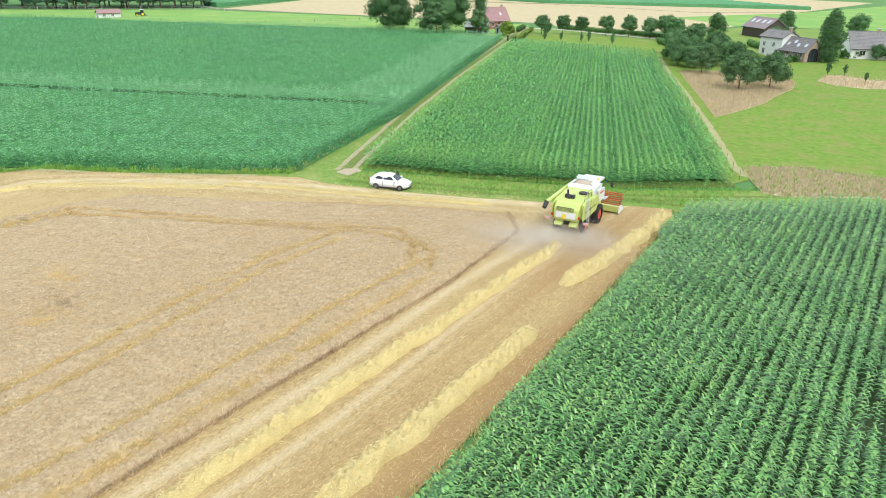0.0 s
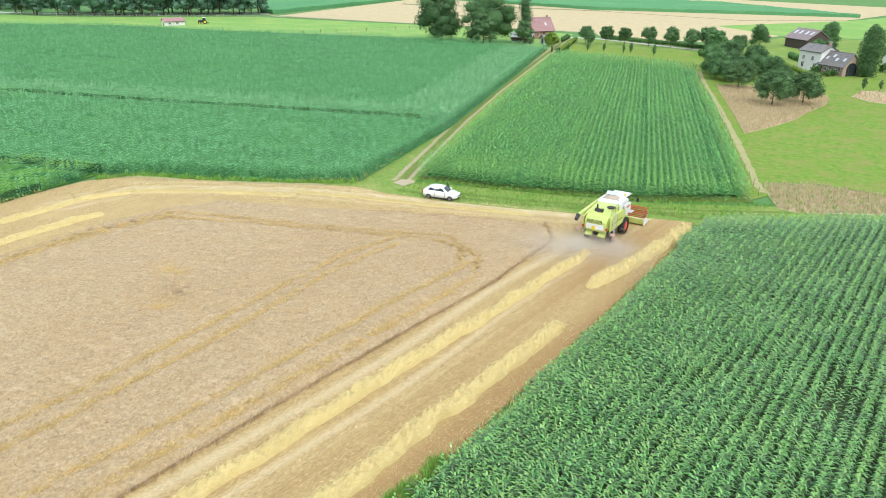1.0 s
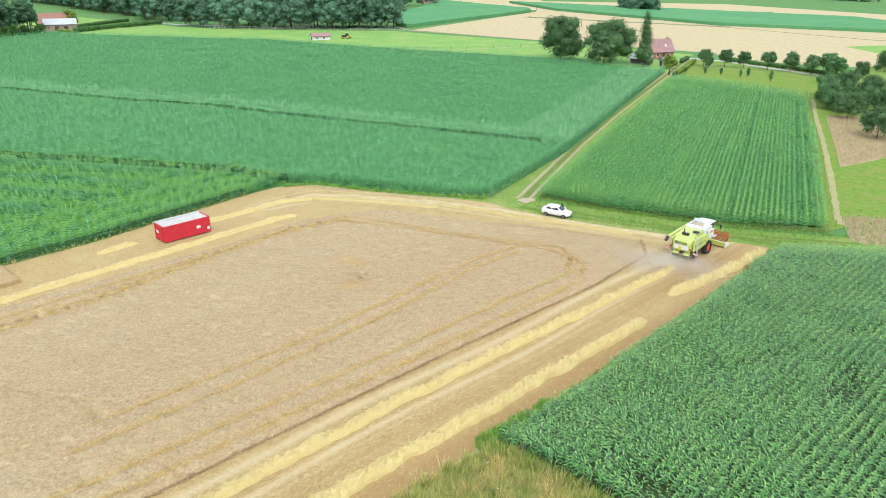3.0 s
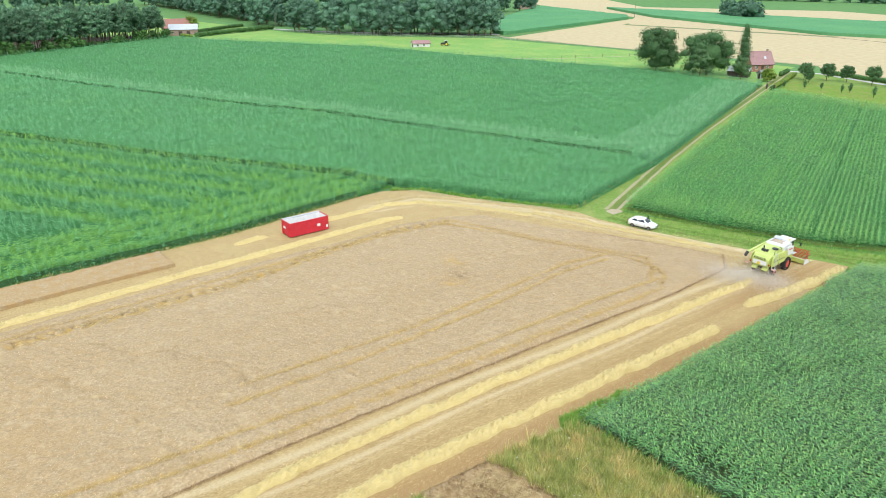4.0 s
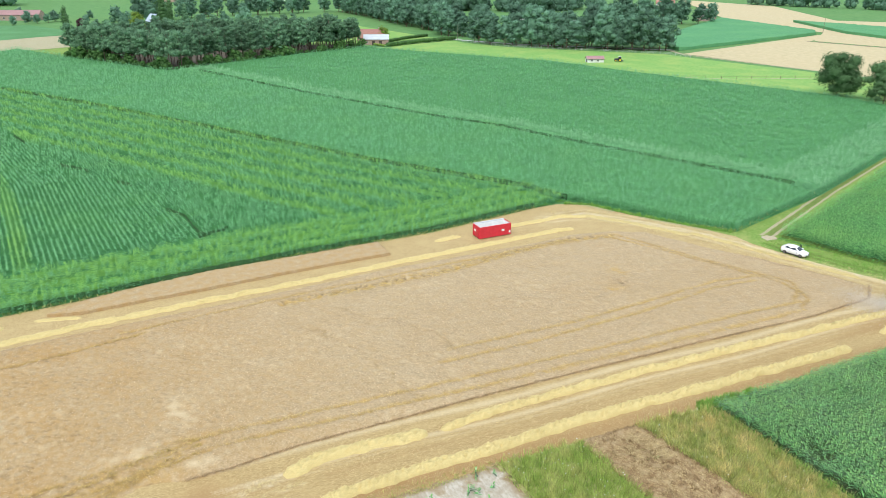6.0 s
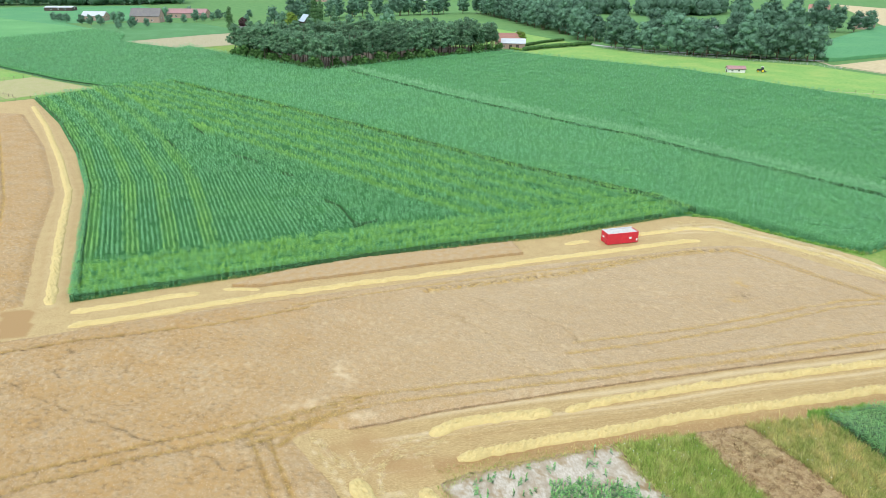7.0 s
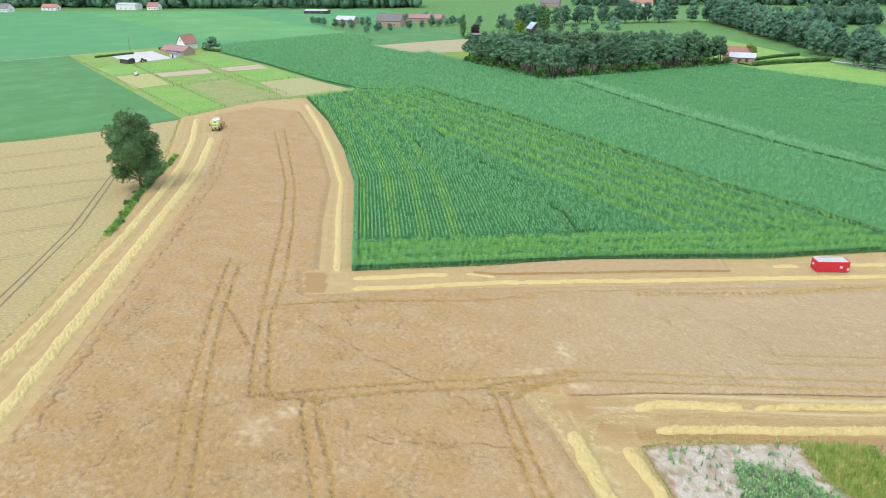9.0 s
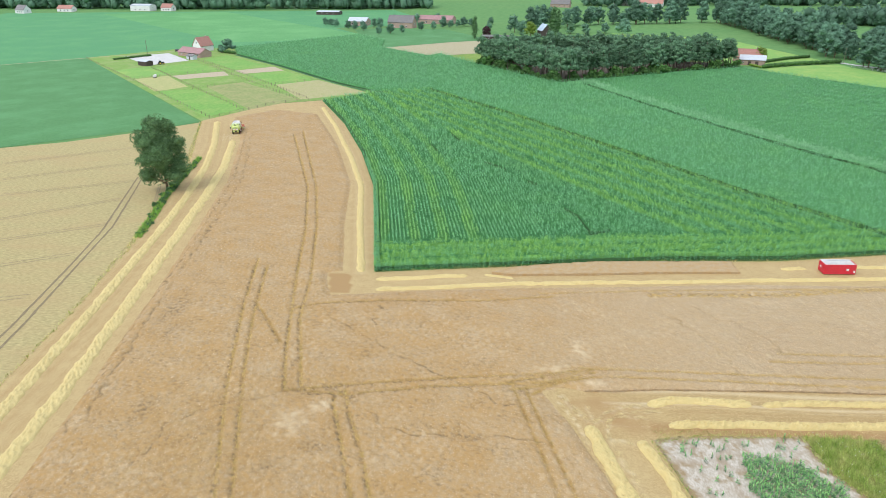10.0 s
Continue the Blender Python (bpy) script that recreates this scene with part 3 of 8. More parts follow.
def lodged(px, py):
    d = np.full(px.shape, 1e9)
    for line in TRAMS:
        d = np.minimum(d, off_line(line, px, py))
    m = np.where(py < -45, 1.0, 0.8) * np.exp(-(d / 0.34) ** 2) * np.clip(0.8 + 0.55 * waves(px, py, 1.0, 19) + 0.3 * waves(px, py, 7, 18), 0.15, 1.05)
    d = np.full(px.shape, 1e9)
    for line in TRAILS:
        d = np.minimum(d, off_line(line, px + 0.5 * waves(px, py, 5, 21), py + 0.5 * waves(px, py, 5, 22)))
    m = np.maximum(m, 0.25 * np.exp(-(d / 0.3) ** 2))
    m = np.maximum(m, 0.5 * np.exp(-np.hypot((px + 8) / 24, (py + 94) / 13) ** 2) * np.clip(0.7 + 0.5 * waves(px, py, 2.0, 36), 0, 1))
    d = off_line(TUMBLED, px, py)
    m = np.maximum(m, 1.0 * np.exp(-(d / 0.9) ** 2) * np.clip(0.6 + 0.8 * waves(px, py, 1.6, 26), 0, 1))
    for cx, cy, rx, ry in LODGED:
        m = np.maximum(m, 0.75 * np.exp(-np.hypot((px - cx) / rx, (py - cy) / ry) ** 2) * (0.6 + 0.6 * waves(px, py, 1.3, 9)))
    return np.clip(m, 0, 1)


def rut_shade_and_blotches(px, py):
    """Shade painted on the broken, deep side of wheel ruts and animal trails, plus blotches."""
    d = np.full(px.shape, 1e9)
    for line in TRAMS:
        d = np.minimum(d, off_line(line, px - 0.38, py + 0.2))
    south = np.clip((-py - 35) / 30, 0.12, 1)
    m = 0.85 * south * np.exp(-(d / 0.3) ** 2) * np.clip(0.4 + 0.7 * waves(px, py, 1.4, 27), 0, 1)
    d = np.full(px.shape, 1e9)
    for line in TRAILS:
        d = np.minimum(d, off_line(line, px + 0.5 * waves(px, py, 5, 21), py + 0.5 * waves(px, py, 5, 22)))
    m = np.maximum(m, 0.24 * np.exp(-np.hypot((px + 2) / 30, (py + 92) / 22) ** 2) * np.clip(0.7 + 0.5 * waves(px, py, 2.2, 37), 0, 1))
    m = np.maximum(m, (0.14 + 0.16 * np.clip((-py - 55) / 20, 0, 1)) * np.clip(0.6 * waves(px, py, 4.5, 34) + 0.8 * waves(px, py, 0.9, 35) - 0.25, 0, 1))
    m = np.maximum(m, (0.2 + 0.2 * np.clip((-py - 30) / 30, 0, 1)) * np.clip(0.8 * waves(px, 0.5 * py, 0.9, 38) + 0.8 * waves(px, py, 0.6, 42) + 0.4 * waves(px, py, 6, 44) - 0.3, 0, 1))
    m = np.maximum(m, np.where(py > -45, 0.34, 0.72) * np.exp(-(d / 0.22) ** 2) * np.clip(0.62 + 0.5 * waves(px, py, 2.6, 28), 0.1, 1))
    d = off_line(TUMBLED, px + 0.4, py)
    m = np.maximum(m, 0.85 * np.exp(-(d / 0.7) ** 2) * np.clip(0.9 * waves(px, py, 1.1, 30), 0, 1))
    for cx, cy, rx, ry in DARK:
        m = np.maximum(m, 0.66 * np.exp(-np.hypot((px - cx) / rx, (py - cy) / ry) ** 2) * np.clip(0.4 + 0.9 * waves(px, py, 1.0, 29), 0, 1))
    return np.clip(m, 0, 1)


def rust(px, py):
    """Browner, weathered ears, most of all in the south of the field."""
    return (0.2 + (0.75 + 0.1 * np.clip((px + 45) / 30, 0, 1)) * np.clip((-py - 15) / 45, 0, 1)) * np.clip(0.75 + 0.3 * waves(px, py, 0.9, 39) + 0.2 * waves(px, py, 9, 41), 0, 1.1)


def pale(px, py):
    m = 0.10 * np.clip(waves(px, py, 18, 31), 0, 1) + 0.2 * np.clip(0.6 * waves(px, py, 3.2, 33) + 0.7 * waves(0.5 * px, py, 0.8, 45), 0, 1)
    for cx, cy, rx, ry in PALE:
        m = np.maximum(m, 0.55 * np.exp(-np.hypot((px - cx) / rx, (py - cy) / ry) ** 2) * (0.7 + 0.4 * waves(px, py, 2.0, 8)))
    return np.clip(m, 0, 1)


def crop_height(px, py):
    west = np.clip((-px - 35) / 15, 0, 1)
    rim = np.exp(-(off_edge(STANDING, px, py) / (0.8 + 0.3 * west)) ** 2) * (1 + 0.4 * west + 0.5 * np.exp(-(np.hypot(px + 24, py + 46) / 5) ** 2))
    corner = np.exp(-(np.hypot(px + 22, py + 47) / 5.0) ** 4) * np.exp(-(off_edge(STANDING, px, py) / 2.5) ** 2)
    corner = np.maximum(0.8 * corner, 0.92 * np.exp(-(np.hypot(px + 29.3, py - 54) / 4.5) ** 4))
    return (1 - corner) * (0.62 + 0.035 * waves(px, py, 0.9, 5) + 0.06 * waves(px, py, 4, 6) - 0.25 * lodged(px, py) - 0.25 * rut_shade_and_blotches(px, py)) * (1 - 0.7 * rim)


masked(M["wheat"], "lodged", (0.46, 0.30, 0.085), 0.12, 0.95, 0.7, 0.2)
masked(M["wheat"], "rust", (0.405, 0.248, 0.092), 0.0, 1.1, 0.6, 0.16)
# dark brown stands in for shade in the ruts and colours the blotches
masked(M["wheat"], "shade_and_blotches", (0.16, 0.11, 0.055), 0.05, 0.85, 0.6, 0.3)
masked(M["wheat"], "pale", (0.68, 0.545, 0.345), 0.1, 1.0, 0.5, 0.8)

solo("standing_wheat", sheet("standing_wheat", STANDING, 0.3, crop_height, {"lodged": lodged, "pale": pale, "shade_and_blotches": rut_shade_and_blotches, "rust": rust}, 0.0, 0.05), M["wheat"], "ripe standing grain crop with lodged tramlines", "wheat", "stuff")
gen = np.random.default_rng(11)
px, py = scatter(STANDING, 60.0, gen)
eye = np.hypot(px, py + 20)
keep = (gen.uniform(0, 1, px.shape) < np.where((px > -48) & (py > -15), 1.0, np.where(eye < 80, 0.42, 0.1))) & (px < 40)
px, py = px[keep], py[keep]
solo("wheat_ears", tri_mesh("wheat_ears", *blades(px, py, crop_height(px, py) - 0.06, 0.15, np.where(np.hypot(px, py + 20) < 80, 0.035, 0.06), 0.2, gen)), M["ears"], "tousled ears of ripe grain above the standing crop", "wheat", "stuff")
v_all, f_all, k = [], [], 0
for (x1, y1), (x2, y2) in zip(STANDING[:9], STANDING[1:10]):
    n = int(math.hypot(x2 - x1, y2 - y1) * 70)
    s = gen.uniform(0, 1, n)
    v, f = blades(x1 + s * (x2 - x1) + gen.normal(0.07, 0.1, n), y1 + s * (y2 - y1) + gen.normal(0, 0.1, n), 0.02, 0.34 + 0.10 * waves(x1 + s * (x2 - x1), y1 + s * (y2 - y1), 1.0, 43), 0.026, 0.4, gen)
    v_all.append(v), f_all.append(f + k)
    k += len(v)
solo("wheat_edge", tri_mesh("wheat_edge", np.concatenate(v_all), np.concatenate(f_all)), M["ears"], "upright stalks along the cut edge of the grain", "wheat", "stuff")


def trampled(lines, wide, per, seed, low, high, base=None, thick=0.05):
    """Golden stalks pressed flat along wheel marks."""
    g = np.random.default_rng(seed)
    out = []
    for line in lines:
        p = np.array(line, float)
        seg = np.r_[0, np.cumsum(np.hypot(*np.diff(p, axis=0).T))]
        q = g.uniform(0, seg[-1], int(seg[-1] * per))
        k = np.clip(np.searchsorted(seg, q) - 1, 0, len(p) - 2)
        way = np.arctan2(*(np.diff(p, axis=0)[k][:, ::-1].T))
        x, y = np.interp(q, seg, p[:, 0]), np.interp(q, seg, p[:, 1])
        patchy = g.uniform(0, 1, len(q)) < np.clip(0.65 + 0.6 * waves(x, y, 2.2, seed + 1), 0.1, 1)
        aside = g.normal(0, wide, len(q))
        out.append(np.stack([x - np.sin(way) * aside, y + np.cos(way) * aside, way + g.normal(0, 0.8, len(q))], 1)[patchy & (x < 6)])
    x, y, way = np.concatenate(out).T
    n = len(x)
    long, half, z = g.uniform(low, high, n), g.uniform(0.5 * thick, thick, n), (crop_height(x, y) if base is None else base) + g.uniform(0.0, 0.09, n)
    v = np.stack([np.stack([x - half * np.sin(way), y + half * np.cos(way), z], 1), np.stack([x + half * np.sin(way), y - half * np.cos(way), z], 1), np.stack([x + long * np.cos(way), y + long * np.sin(way), z + g.uniform(-0.04, 0.12, n)], 1)], 1)
    return tri_mesh("trampled_grain", v.reshape(-1, 3), np.arange(3 * n).reshape(-1, 3))


NORTHERN = [line for line in TRAMS if line[-1][1] > 0]
solo("trampled_grain", trampled(NORTHERN, 0.2, 90, 12, 0.08, 0.2, None, 0.035), M["lodged_straw"], "golden stalks pressed flat along wheel marks", "wheat", "stuff")
solo("trampled_grain", trampled([line for line in TRAMS if line not in NORTHERN], 0.17, 85, 13, 0.08, 0.2, None, 0.04), M["trodden_straw"], "brown stalks trodden flat in wheel ruts", "wheat", "stuff")
solo("trampled_grain", trampled([TUMBLED], 0.7, 70, 14, 0.15, 0.4), M["lodged_straw"], "tumbled golden stalks along the cut edge", "wheat", "stuff")
NORTH = [(-30, 60), (-44, 54), (-52, 51), (-61, 46.8), (-70, 40.5), (-76, 36.5), (-78, 30)]
solo("loose_straw", trampled([NORTH, NORTH], 1.2, 130, 15, 0.1, 0.32, 0.05, 0.026), M["straw_bits"], "loose straw strewn along the head of the field", "straw", "stuff")
solo("loose_straw", trampled([[(x + 2, y - 2.5) for x, y in NORTH]], 0.7, 130, 17, 0.1, 0.32, 0.05, 0.026), M["straw_bits"], "loose straw strewn beside standing grain", "straw", "stuff")
solo("loose_straw", trampled(TURNING, 0.22, 70, 18, 0.1, 0.3, 0.07, 0.02), M["straw_bits"], "loose straw dragged in arcs where the machine turned", "straw", "stuff")
solo("loose_straw", trampled([[(-15.6, -30), (-16.6, 0), (-16.6, 30), (-17.4, 55)], [(-20.6, -28), (-20.8, 0), (-20.6, 36)]], 0.6, 90, 19, 0.06, 0.22, 0.075, 0.016), M["litter"], "brown chaff and short straw on the stubble", "straw", "stuff")
# a strip left uncut beside the western maize
UNCUT = [(-69.8, -5.9), (-69.4, -12.8), (-68.5, -24.4), (-67.3, -35), (-66.6, -43.8), (-65.8, -51.8), (-66.8, -56), (-69.8, -51), (-71.2, -46), (-73.6, -34), (-74.4, -21), (-75.4, -6.2)]
solo("standing_wheat", sheet("standing_wheat", UNCUT, 0.4, lambda x, y: 0.5 + 0.05 * waves(x, y, 1.0, 5), {"rust": lambda x, y: 0.45 + 0.3 * waves(x, y, 1.5, 7)}, 0.0, 0.05), M["wheat"], "narrow strip of uncut grain beside maize", "wheat", "stuff")
# stubble stalks near the swaths
px, py = scatter([(-27.2, -40), (-15.6, -34), (-15.6, 60), (-27.2, 56)], 45.0, gen)
px = np.round(px / 0.25) * 0.25 + gen.normal(0, 0.02, px.shape)
solo("stubble_stalks", tri_mesh("stubble_stalks", *blades(px, py, 0.06, 0.05, 0.022, 0.26, gen)), M["litter"], "short cut stalks standing in the stubble", "stubble", "stuff")


# ---- straw swaths ----
def windrow(line, wide, high, seed, thin=1.0):
    """A rough ridge of straw along a line, with loose stalks on it."""
    p = np.array(line, float)
    seg = np.hypot(*np.diff(p, axis=0).T)
    s_at = np.r_[0, np.cumsum(seg)]
    n = max(8, int(s_at[-1] / (0.22 if thin > 0.6 else 0.4)))
    s = np.linspace(0, s_at[-1], n)
    cx, cy = np.interp(s, s_at, p[:, 0]), np.interp(s, s_at, p[:, 1])
    for _ in range(12):
        cx[1:-1], cy[1:-1] = (cx[:-2] + 2 * cx[1:-1] + cx[2:]) / 4, (cy[:-2] + 2 * cy[1:-1] + cy[2:]) / 4
    tx, ty = np.gradient(cx), np.gradient(cy)
    l = np.hypot(tx, ty)
    nx, ny = -ty / l, tx / l
    g = np.random.default_rng(seed)
    k = 15
    u = np.linspace(-1, 1, k)
    ends = np.clip(np.minimum(s, s_at[-1] - s) / 0.9, 0, 1) ** 0.5
    w = wide / 2 * (1 + 0.16 * waves(s, 0 * s, 2.4, seed) + 0.05 * waves(s, 0 * s, 0.9, seed + 1)) * (0.45 + 0.55 * ends)
    drift = 0.10 * waves(s, 0 * s, 5.0, seed + 2)
    off = drift[:, None] + w[:, None] * u[None]
    vx, vy = cx[:, None] + nx[:, None] * off, cy[:, None] + ny[:, None] * off
    lump = 1 + 0.24 * waves(vx, vy, 0.8, seed + 3) + 0.24 * waves(vx, vy, 0.35, seed + 4) + 0.22 * waves(s, 0 * s, 3.0, seed + 5)[:, None]
    vz = 0.02 + 1.3 * high * (1 - u[None] ** 2) ** 0.62 * lump * ends[:, None]
    ids = np.arange(n * k).reshape(n, k)
    a, b, c, d = ids[:-1, :-1].ravel(), ids[1:, :-1].ravel(), ids[1:, 1:].ravel(), ids[:-1, 1:].ravel()
    f = np.concatenate([np.stack([a, b, c], 1), np.stack([a, c, d], 1)])
    row = solo("straw_windrow", tri_mesh("straw_windrow", np.stack([vx, vy, vz], 2).reshape(-1, 3), f, True), M["straw"], "loose golden straw lying in a long ridge on the stubble", "straw windrow", "stuff", "straw windrows")
    m = int(s_at[-1] * 60 * thin)
    si, ui = g.integers(0, n, m), np.clip(np.round(g.normal(7, 4.2, m)), 0, k - 1).astype(int)
    px, py = vx[si, ui] + g.normal(0, 0.05, m), vy[si, ui] + g.normal(0, 0.05, m)
    pz = vz[si, ui] + 0.012
    a, tilt = g.uniform(0, 6.283, m), g.uniform(-0.1, 0.15, m)
    L, t = g.uniform(0.14, 0.38, m), 0.012
    dx, dy, dz = L * np.cos(a) * np.cos(tilt), L * np.sin(a) * np.cos(tilt), L * np.sin(tilt)
    v = np.empty((m, 3, 3))
    v[:, 0] = np.stack([px - t * 2 * np.sin(a), py + t * 2 * np.cos(a), pz], 1)
    v[:, 1] = np.stack([px + t * 2 * np.sin(a), py - t * 2 * np.cos(a), pz], 1)
    v[:, 2] = np.stack([px + dx, py + dy, pz + dz], 1)
    tagged(part("loose_stalks", tri_mesh("loose_stalks", v.reshape(-1, 3), np.arange(3 * m).reshape(-1, 3)), M["straw_bits"], row), kind="stuff")
    return row


windrow([(-21.9, -33.4), (-23, -30.3), (-23.4, -27), (-23.2, -24), (-22.9, -18.5)], 1.6, 0.44, 41)
windrow([(-22.8, -17), (-23.4, -12.9), (-23.7, -6.8), (-23.9, 2), (-23.9, 10), (-23.8, 22), (-23.4, 34), (-23.3, 44), (-23.2, 51.5)], 1.1, 0.44, 42)
windrow([(-17.2, -31.5), (-17.4, -28), (-17.8, -22), (-17.9, -14), (-18.4, -6), (-18.5, 8), (-18.3, 18), (-18.3, 28), (-18.0, 36.8)], 1.3, 0.5, 43)
windrow([(-19.6, 44.2), (-18.8, 50), (-18.4, 57), (-18.4, 64.5)], 1.4, 0.52, 44)
windrow([(-16.4, -42.4), (-12, -41.4), (-6.2, -40.2), (0, -38.4), (14, -36.6), (60, -32.6)], 2.15, 0.5, 45)
windrow([(-13.5, -35.9), (-9.5, -34.9), (-6.2, -33.7), (0, -33.0), (60, -30.6)], 1.6, 0.46, 46)
windrow([(-58, -78.4), (-59.1, -68.4), (-61.1, -58.2), (-62.1, -51.9), (-63.6, -35), (-64.7, -21.5), (-66.3, -6.2), (-67.6, 8), (-68.5, 17.6), (-69.1, 24.6), (-69, 29)], 1.35, 0.28, 47, 0.8)
windrow([(-62.7, -79.1), (-63.4, -72.4), (-65, -65.5), (-65.5, -61)], 1.4, 0.27, 48, 0.8)
windrow([(-66.2, -57.5), (-65.6, -54.5), (-64.7, -51.8)], 0.9, 0.12, 49, 0.8)
windrow([(-72.7, 3.3), (-73.2, 8.5)], 1.25, 0.24, 50, 0.8)
windrow([(-74.4, 18.2), (-75.0, 26.7), (-75.6, 30), (-73.5, 35)], 1.25, 0.24, 52, 0.8)
windrow(CURVE_SWATH, 1.6, 0.3, 51, 0.7)
windrow(SOUTH_SWATH, 2.2, 0.4, 53, 0.5)
windrow([(20, -115.4), (-19, -119.3), (-44.2, -122.8), (-64.9, -126), (-86.2, -129.2), (-116.5, -134), (-142, -138.6), (-174.3, -147)], 2.5, 0.4, 54, 0.5)
windrow([(-58, 46.4), (-68, 40.3), (-74.5, 35)], 1.5, 0.1, 55, 2.0)
windrow([(-33, 57.6), (-44, 53.2), (-52, 50.4), (-59, 47.2)], 1.2, 0.1, 56, 2.0)


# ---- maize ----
# sheets between the plants, coloured darker than the leaves so gaps read as shaded
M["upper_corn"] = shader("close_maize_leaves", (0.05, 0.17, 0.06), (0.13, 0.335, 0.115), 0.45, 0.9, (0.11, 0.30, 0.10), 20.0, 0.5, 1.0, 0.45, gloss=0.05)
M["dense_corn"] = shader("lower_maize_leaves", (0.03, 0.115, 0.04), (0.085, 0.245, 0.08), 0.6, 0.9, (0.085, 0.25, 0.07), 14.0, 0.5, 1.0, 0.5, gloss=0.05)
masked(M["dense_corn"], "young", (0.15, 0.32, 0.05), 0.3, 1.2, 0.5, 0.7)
masked(M["corn"], "young", (0.24, 0.44, 0.085), 0.35, 1.15)
masked(M["far_leaf"], "young", (0.25, 0.50, 0.085), 0.25, 1.0)
masked(M["lane_corn"], "young", (0.21, 0.43, 0.085), 0.3, 1.0)
masked(M["upper_corn"], "young", (0.13, 0.30, 0.065), 0.3, 1.2, 0.4, 0.7)
masked(M["upper_corn"], "tassel", (0.17, 0.36, 0.17), 0.0, 1.0, 0.3, 0.5)
masked(M["far_leaf"], "tassel", (0.36, 0.60, 0.34), 0.0, 1.0)
masked(M["dark_leaf"], "young", (0.22, 0.44, 0.10), 0.3, 1.0)
masked(M["dark_leaf"], "tassel", (0.33, 0.57, 0.30), 0.0, 0.6)


def maize(px, py, pz, row_turn, leaves, low, high, length, wide, gen, bends=3, size=None, young=None, spread=0.75, upright=0.85, tips=0.75, stiff=0.95):
    """Maize plants: arching leaves in two ranks below, upright ones on top, as bent strips."""
    n = len(px)
    i = np.repeat(np.arange(n), leaves)
    m = len(i)
    rank = np.tile(np.arange(leaves), n)
    s = (size if size is not None else np.ones(n)) * gen.uniform(0.9, 1.08, n)
    plane = row_turn + 1.5708 + gen.normal(0, spread, n)
    a = plane[i] + np.where(rank % 2 == 0, 0.0, 3.1416) + gen.normal(0, 0.3, m)
    t = (rank + gen.uniform(0.0, 0.6, m)) / leaves
    z0 = pz[i] + s[i] * (low + (high - low) * t)
    L = s[i] * np.broadcast_to(length, n)[i] * gen.uniform(0.8, 1.15, m) * (1.0 - 0.25 * t)
    w = np.broadcast_to(wide, n)[i] * gen.uniform(0.8, 1.2, m)
    rise = 0.30 + upright * t * t + gen.normal(0, 0.08, m)
    droop = gen.uniform(0.3, 0.8, m) * (1.2 - stiff * t)
    steps = np.linspace(0, 1, bends + 1)
    v, per = np.empty((m, 2 * bends + 1, 3)), []
    ca, sa = np.cos(a), np.sin(a)
    for q, u in enumerate(steps):
        r = L * u * (0.92 - 0.22 * u * droop) * (1 - 0.35 * t * t)
        z = z0 + L * (rise * u * 1.25 - (rise + droop) * u * u * 0.7)
        x, y = px[i] + ca * r, py[i] + sa * r
        half = w * (0.55 + 1.1 * u - 1.35 * u * u)
        if q < bends:
            v[:, 2 * q] = np.stack([x - sa * half, y + ca * half, z], 1)
            v[:, 2 * q + 1] = np.stack([x + sa * half, y - ca * half, z + 0.15 * half], 1)
        else:
            v[:, 2 * q] = np.stack([x, y, z], 1)
    for q in range(bends - 1):
        per += [(2 * q, 2 * q + 1, 2 * q + 3), (2 * q, 2 * q + 3, 2 * q + 2)]
    per.append((2 * bends - 2, 2 * bends - 1, 2 * bends))
    f = (np.arange(m)[:, None, None] * (2 * bends + 1) + np.array(per)[None]).reshape(-1, 3)
    tint = tips * t ** 2 + (young[i] if young is not None else 0.0)
    return v.reshape(-1, 3), f, np.repeat(tint, 2 * bends + 1)


def in_rows(poly, turn, row, gap, gen, jitter=0.05):
    """Places of plants in straight rows that run at the angle turn (from x) over a polygon."""
    p = np.array(poly, float)
    c, s = math.cos(turn), math.sin(turn)
    a, b = p[:, 0] * c + p[:, 1] * s, -p[:, 0] * s + p[:, 1] * c
    ua, ub = np.meshgrid(np.arange(a.min(), a.max(), gap), np.arange(b.min(), b.max(), row), indexing="ij")
    ua, ub = ua.ravel() + gen.normal(0, gap * 0.3, ua.size), ub.ravel() + gen.normal(0, jitter, ub.size)
    px, py = ua * c - ub * s, ua * s + ub * c
    ok = inside(poly, px, py)
    return px[ok], py[ok]


def crop(name, label, pieces, floor_mesh=None, leaf="corn", floor="canopy"):
    ob = thing(name, label, "maize", "maize fields")
    for v, f, tint, *tassel in pieces:
        me = tri_mesh("foliage", v, f)
        if tassel:
            me.attributes.new("tassel", "FLOAT", "POINT").data.foreach_set("value", tassel[0].astype(np.float32))
        me.attributes.new("young", "FLOAT", "POINT").data.foreach_set("value", tint.astype(np.float32))
        tagged(part("foliage", me, M[leaf], ob), kind="stuff")
    if floor_mesh:
        tagged(part("lower_leaves", floor_mesh, M[floor], ob), kind="stuff")
    return ob


# the field beside the harvested plot, near the camera
MAIZE_E = [(-15.0, 11.5), (-14.9, 24), (-15.5, 38), (-15.9, 48.5), (-17.2, 65.5), (-9.1, 72.6), (-1.9, 78.2), (12, 86), (55, 110), (90, 120), (90, 28.5), (2, 13.4)]
flat("maize_soil", MAIZE_E, 0.012, M["shaded_soil"], "weedy soil between rows of maize, darkened for shade", "soil")
px, py = in_rows(MAIZE_E, radians(90), 0.75, 0.155, gen, 0.06)
near = px < 9
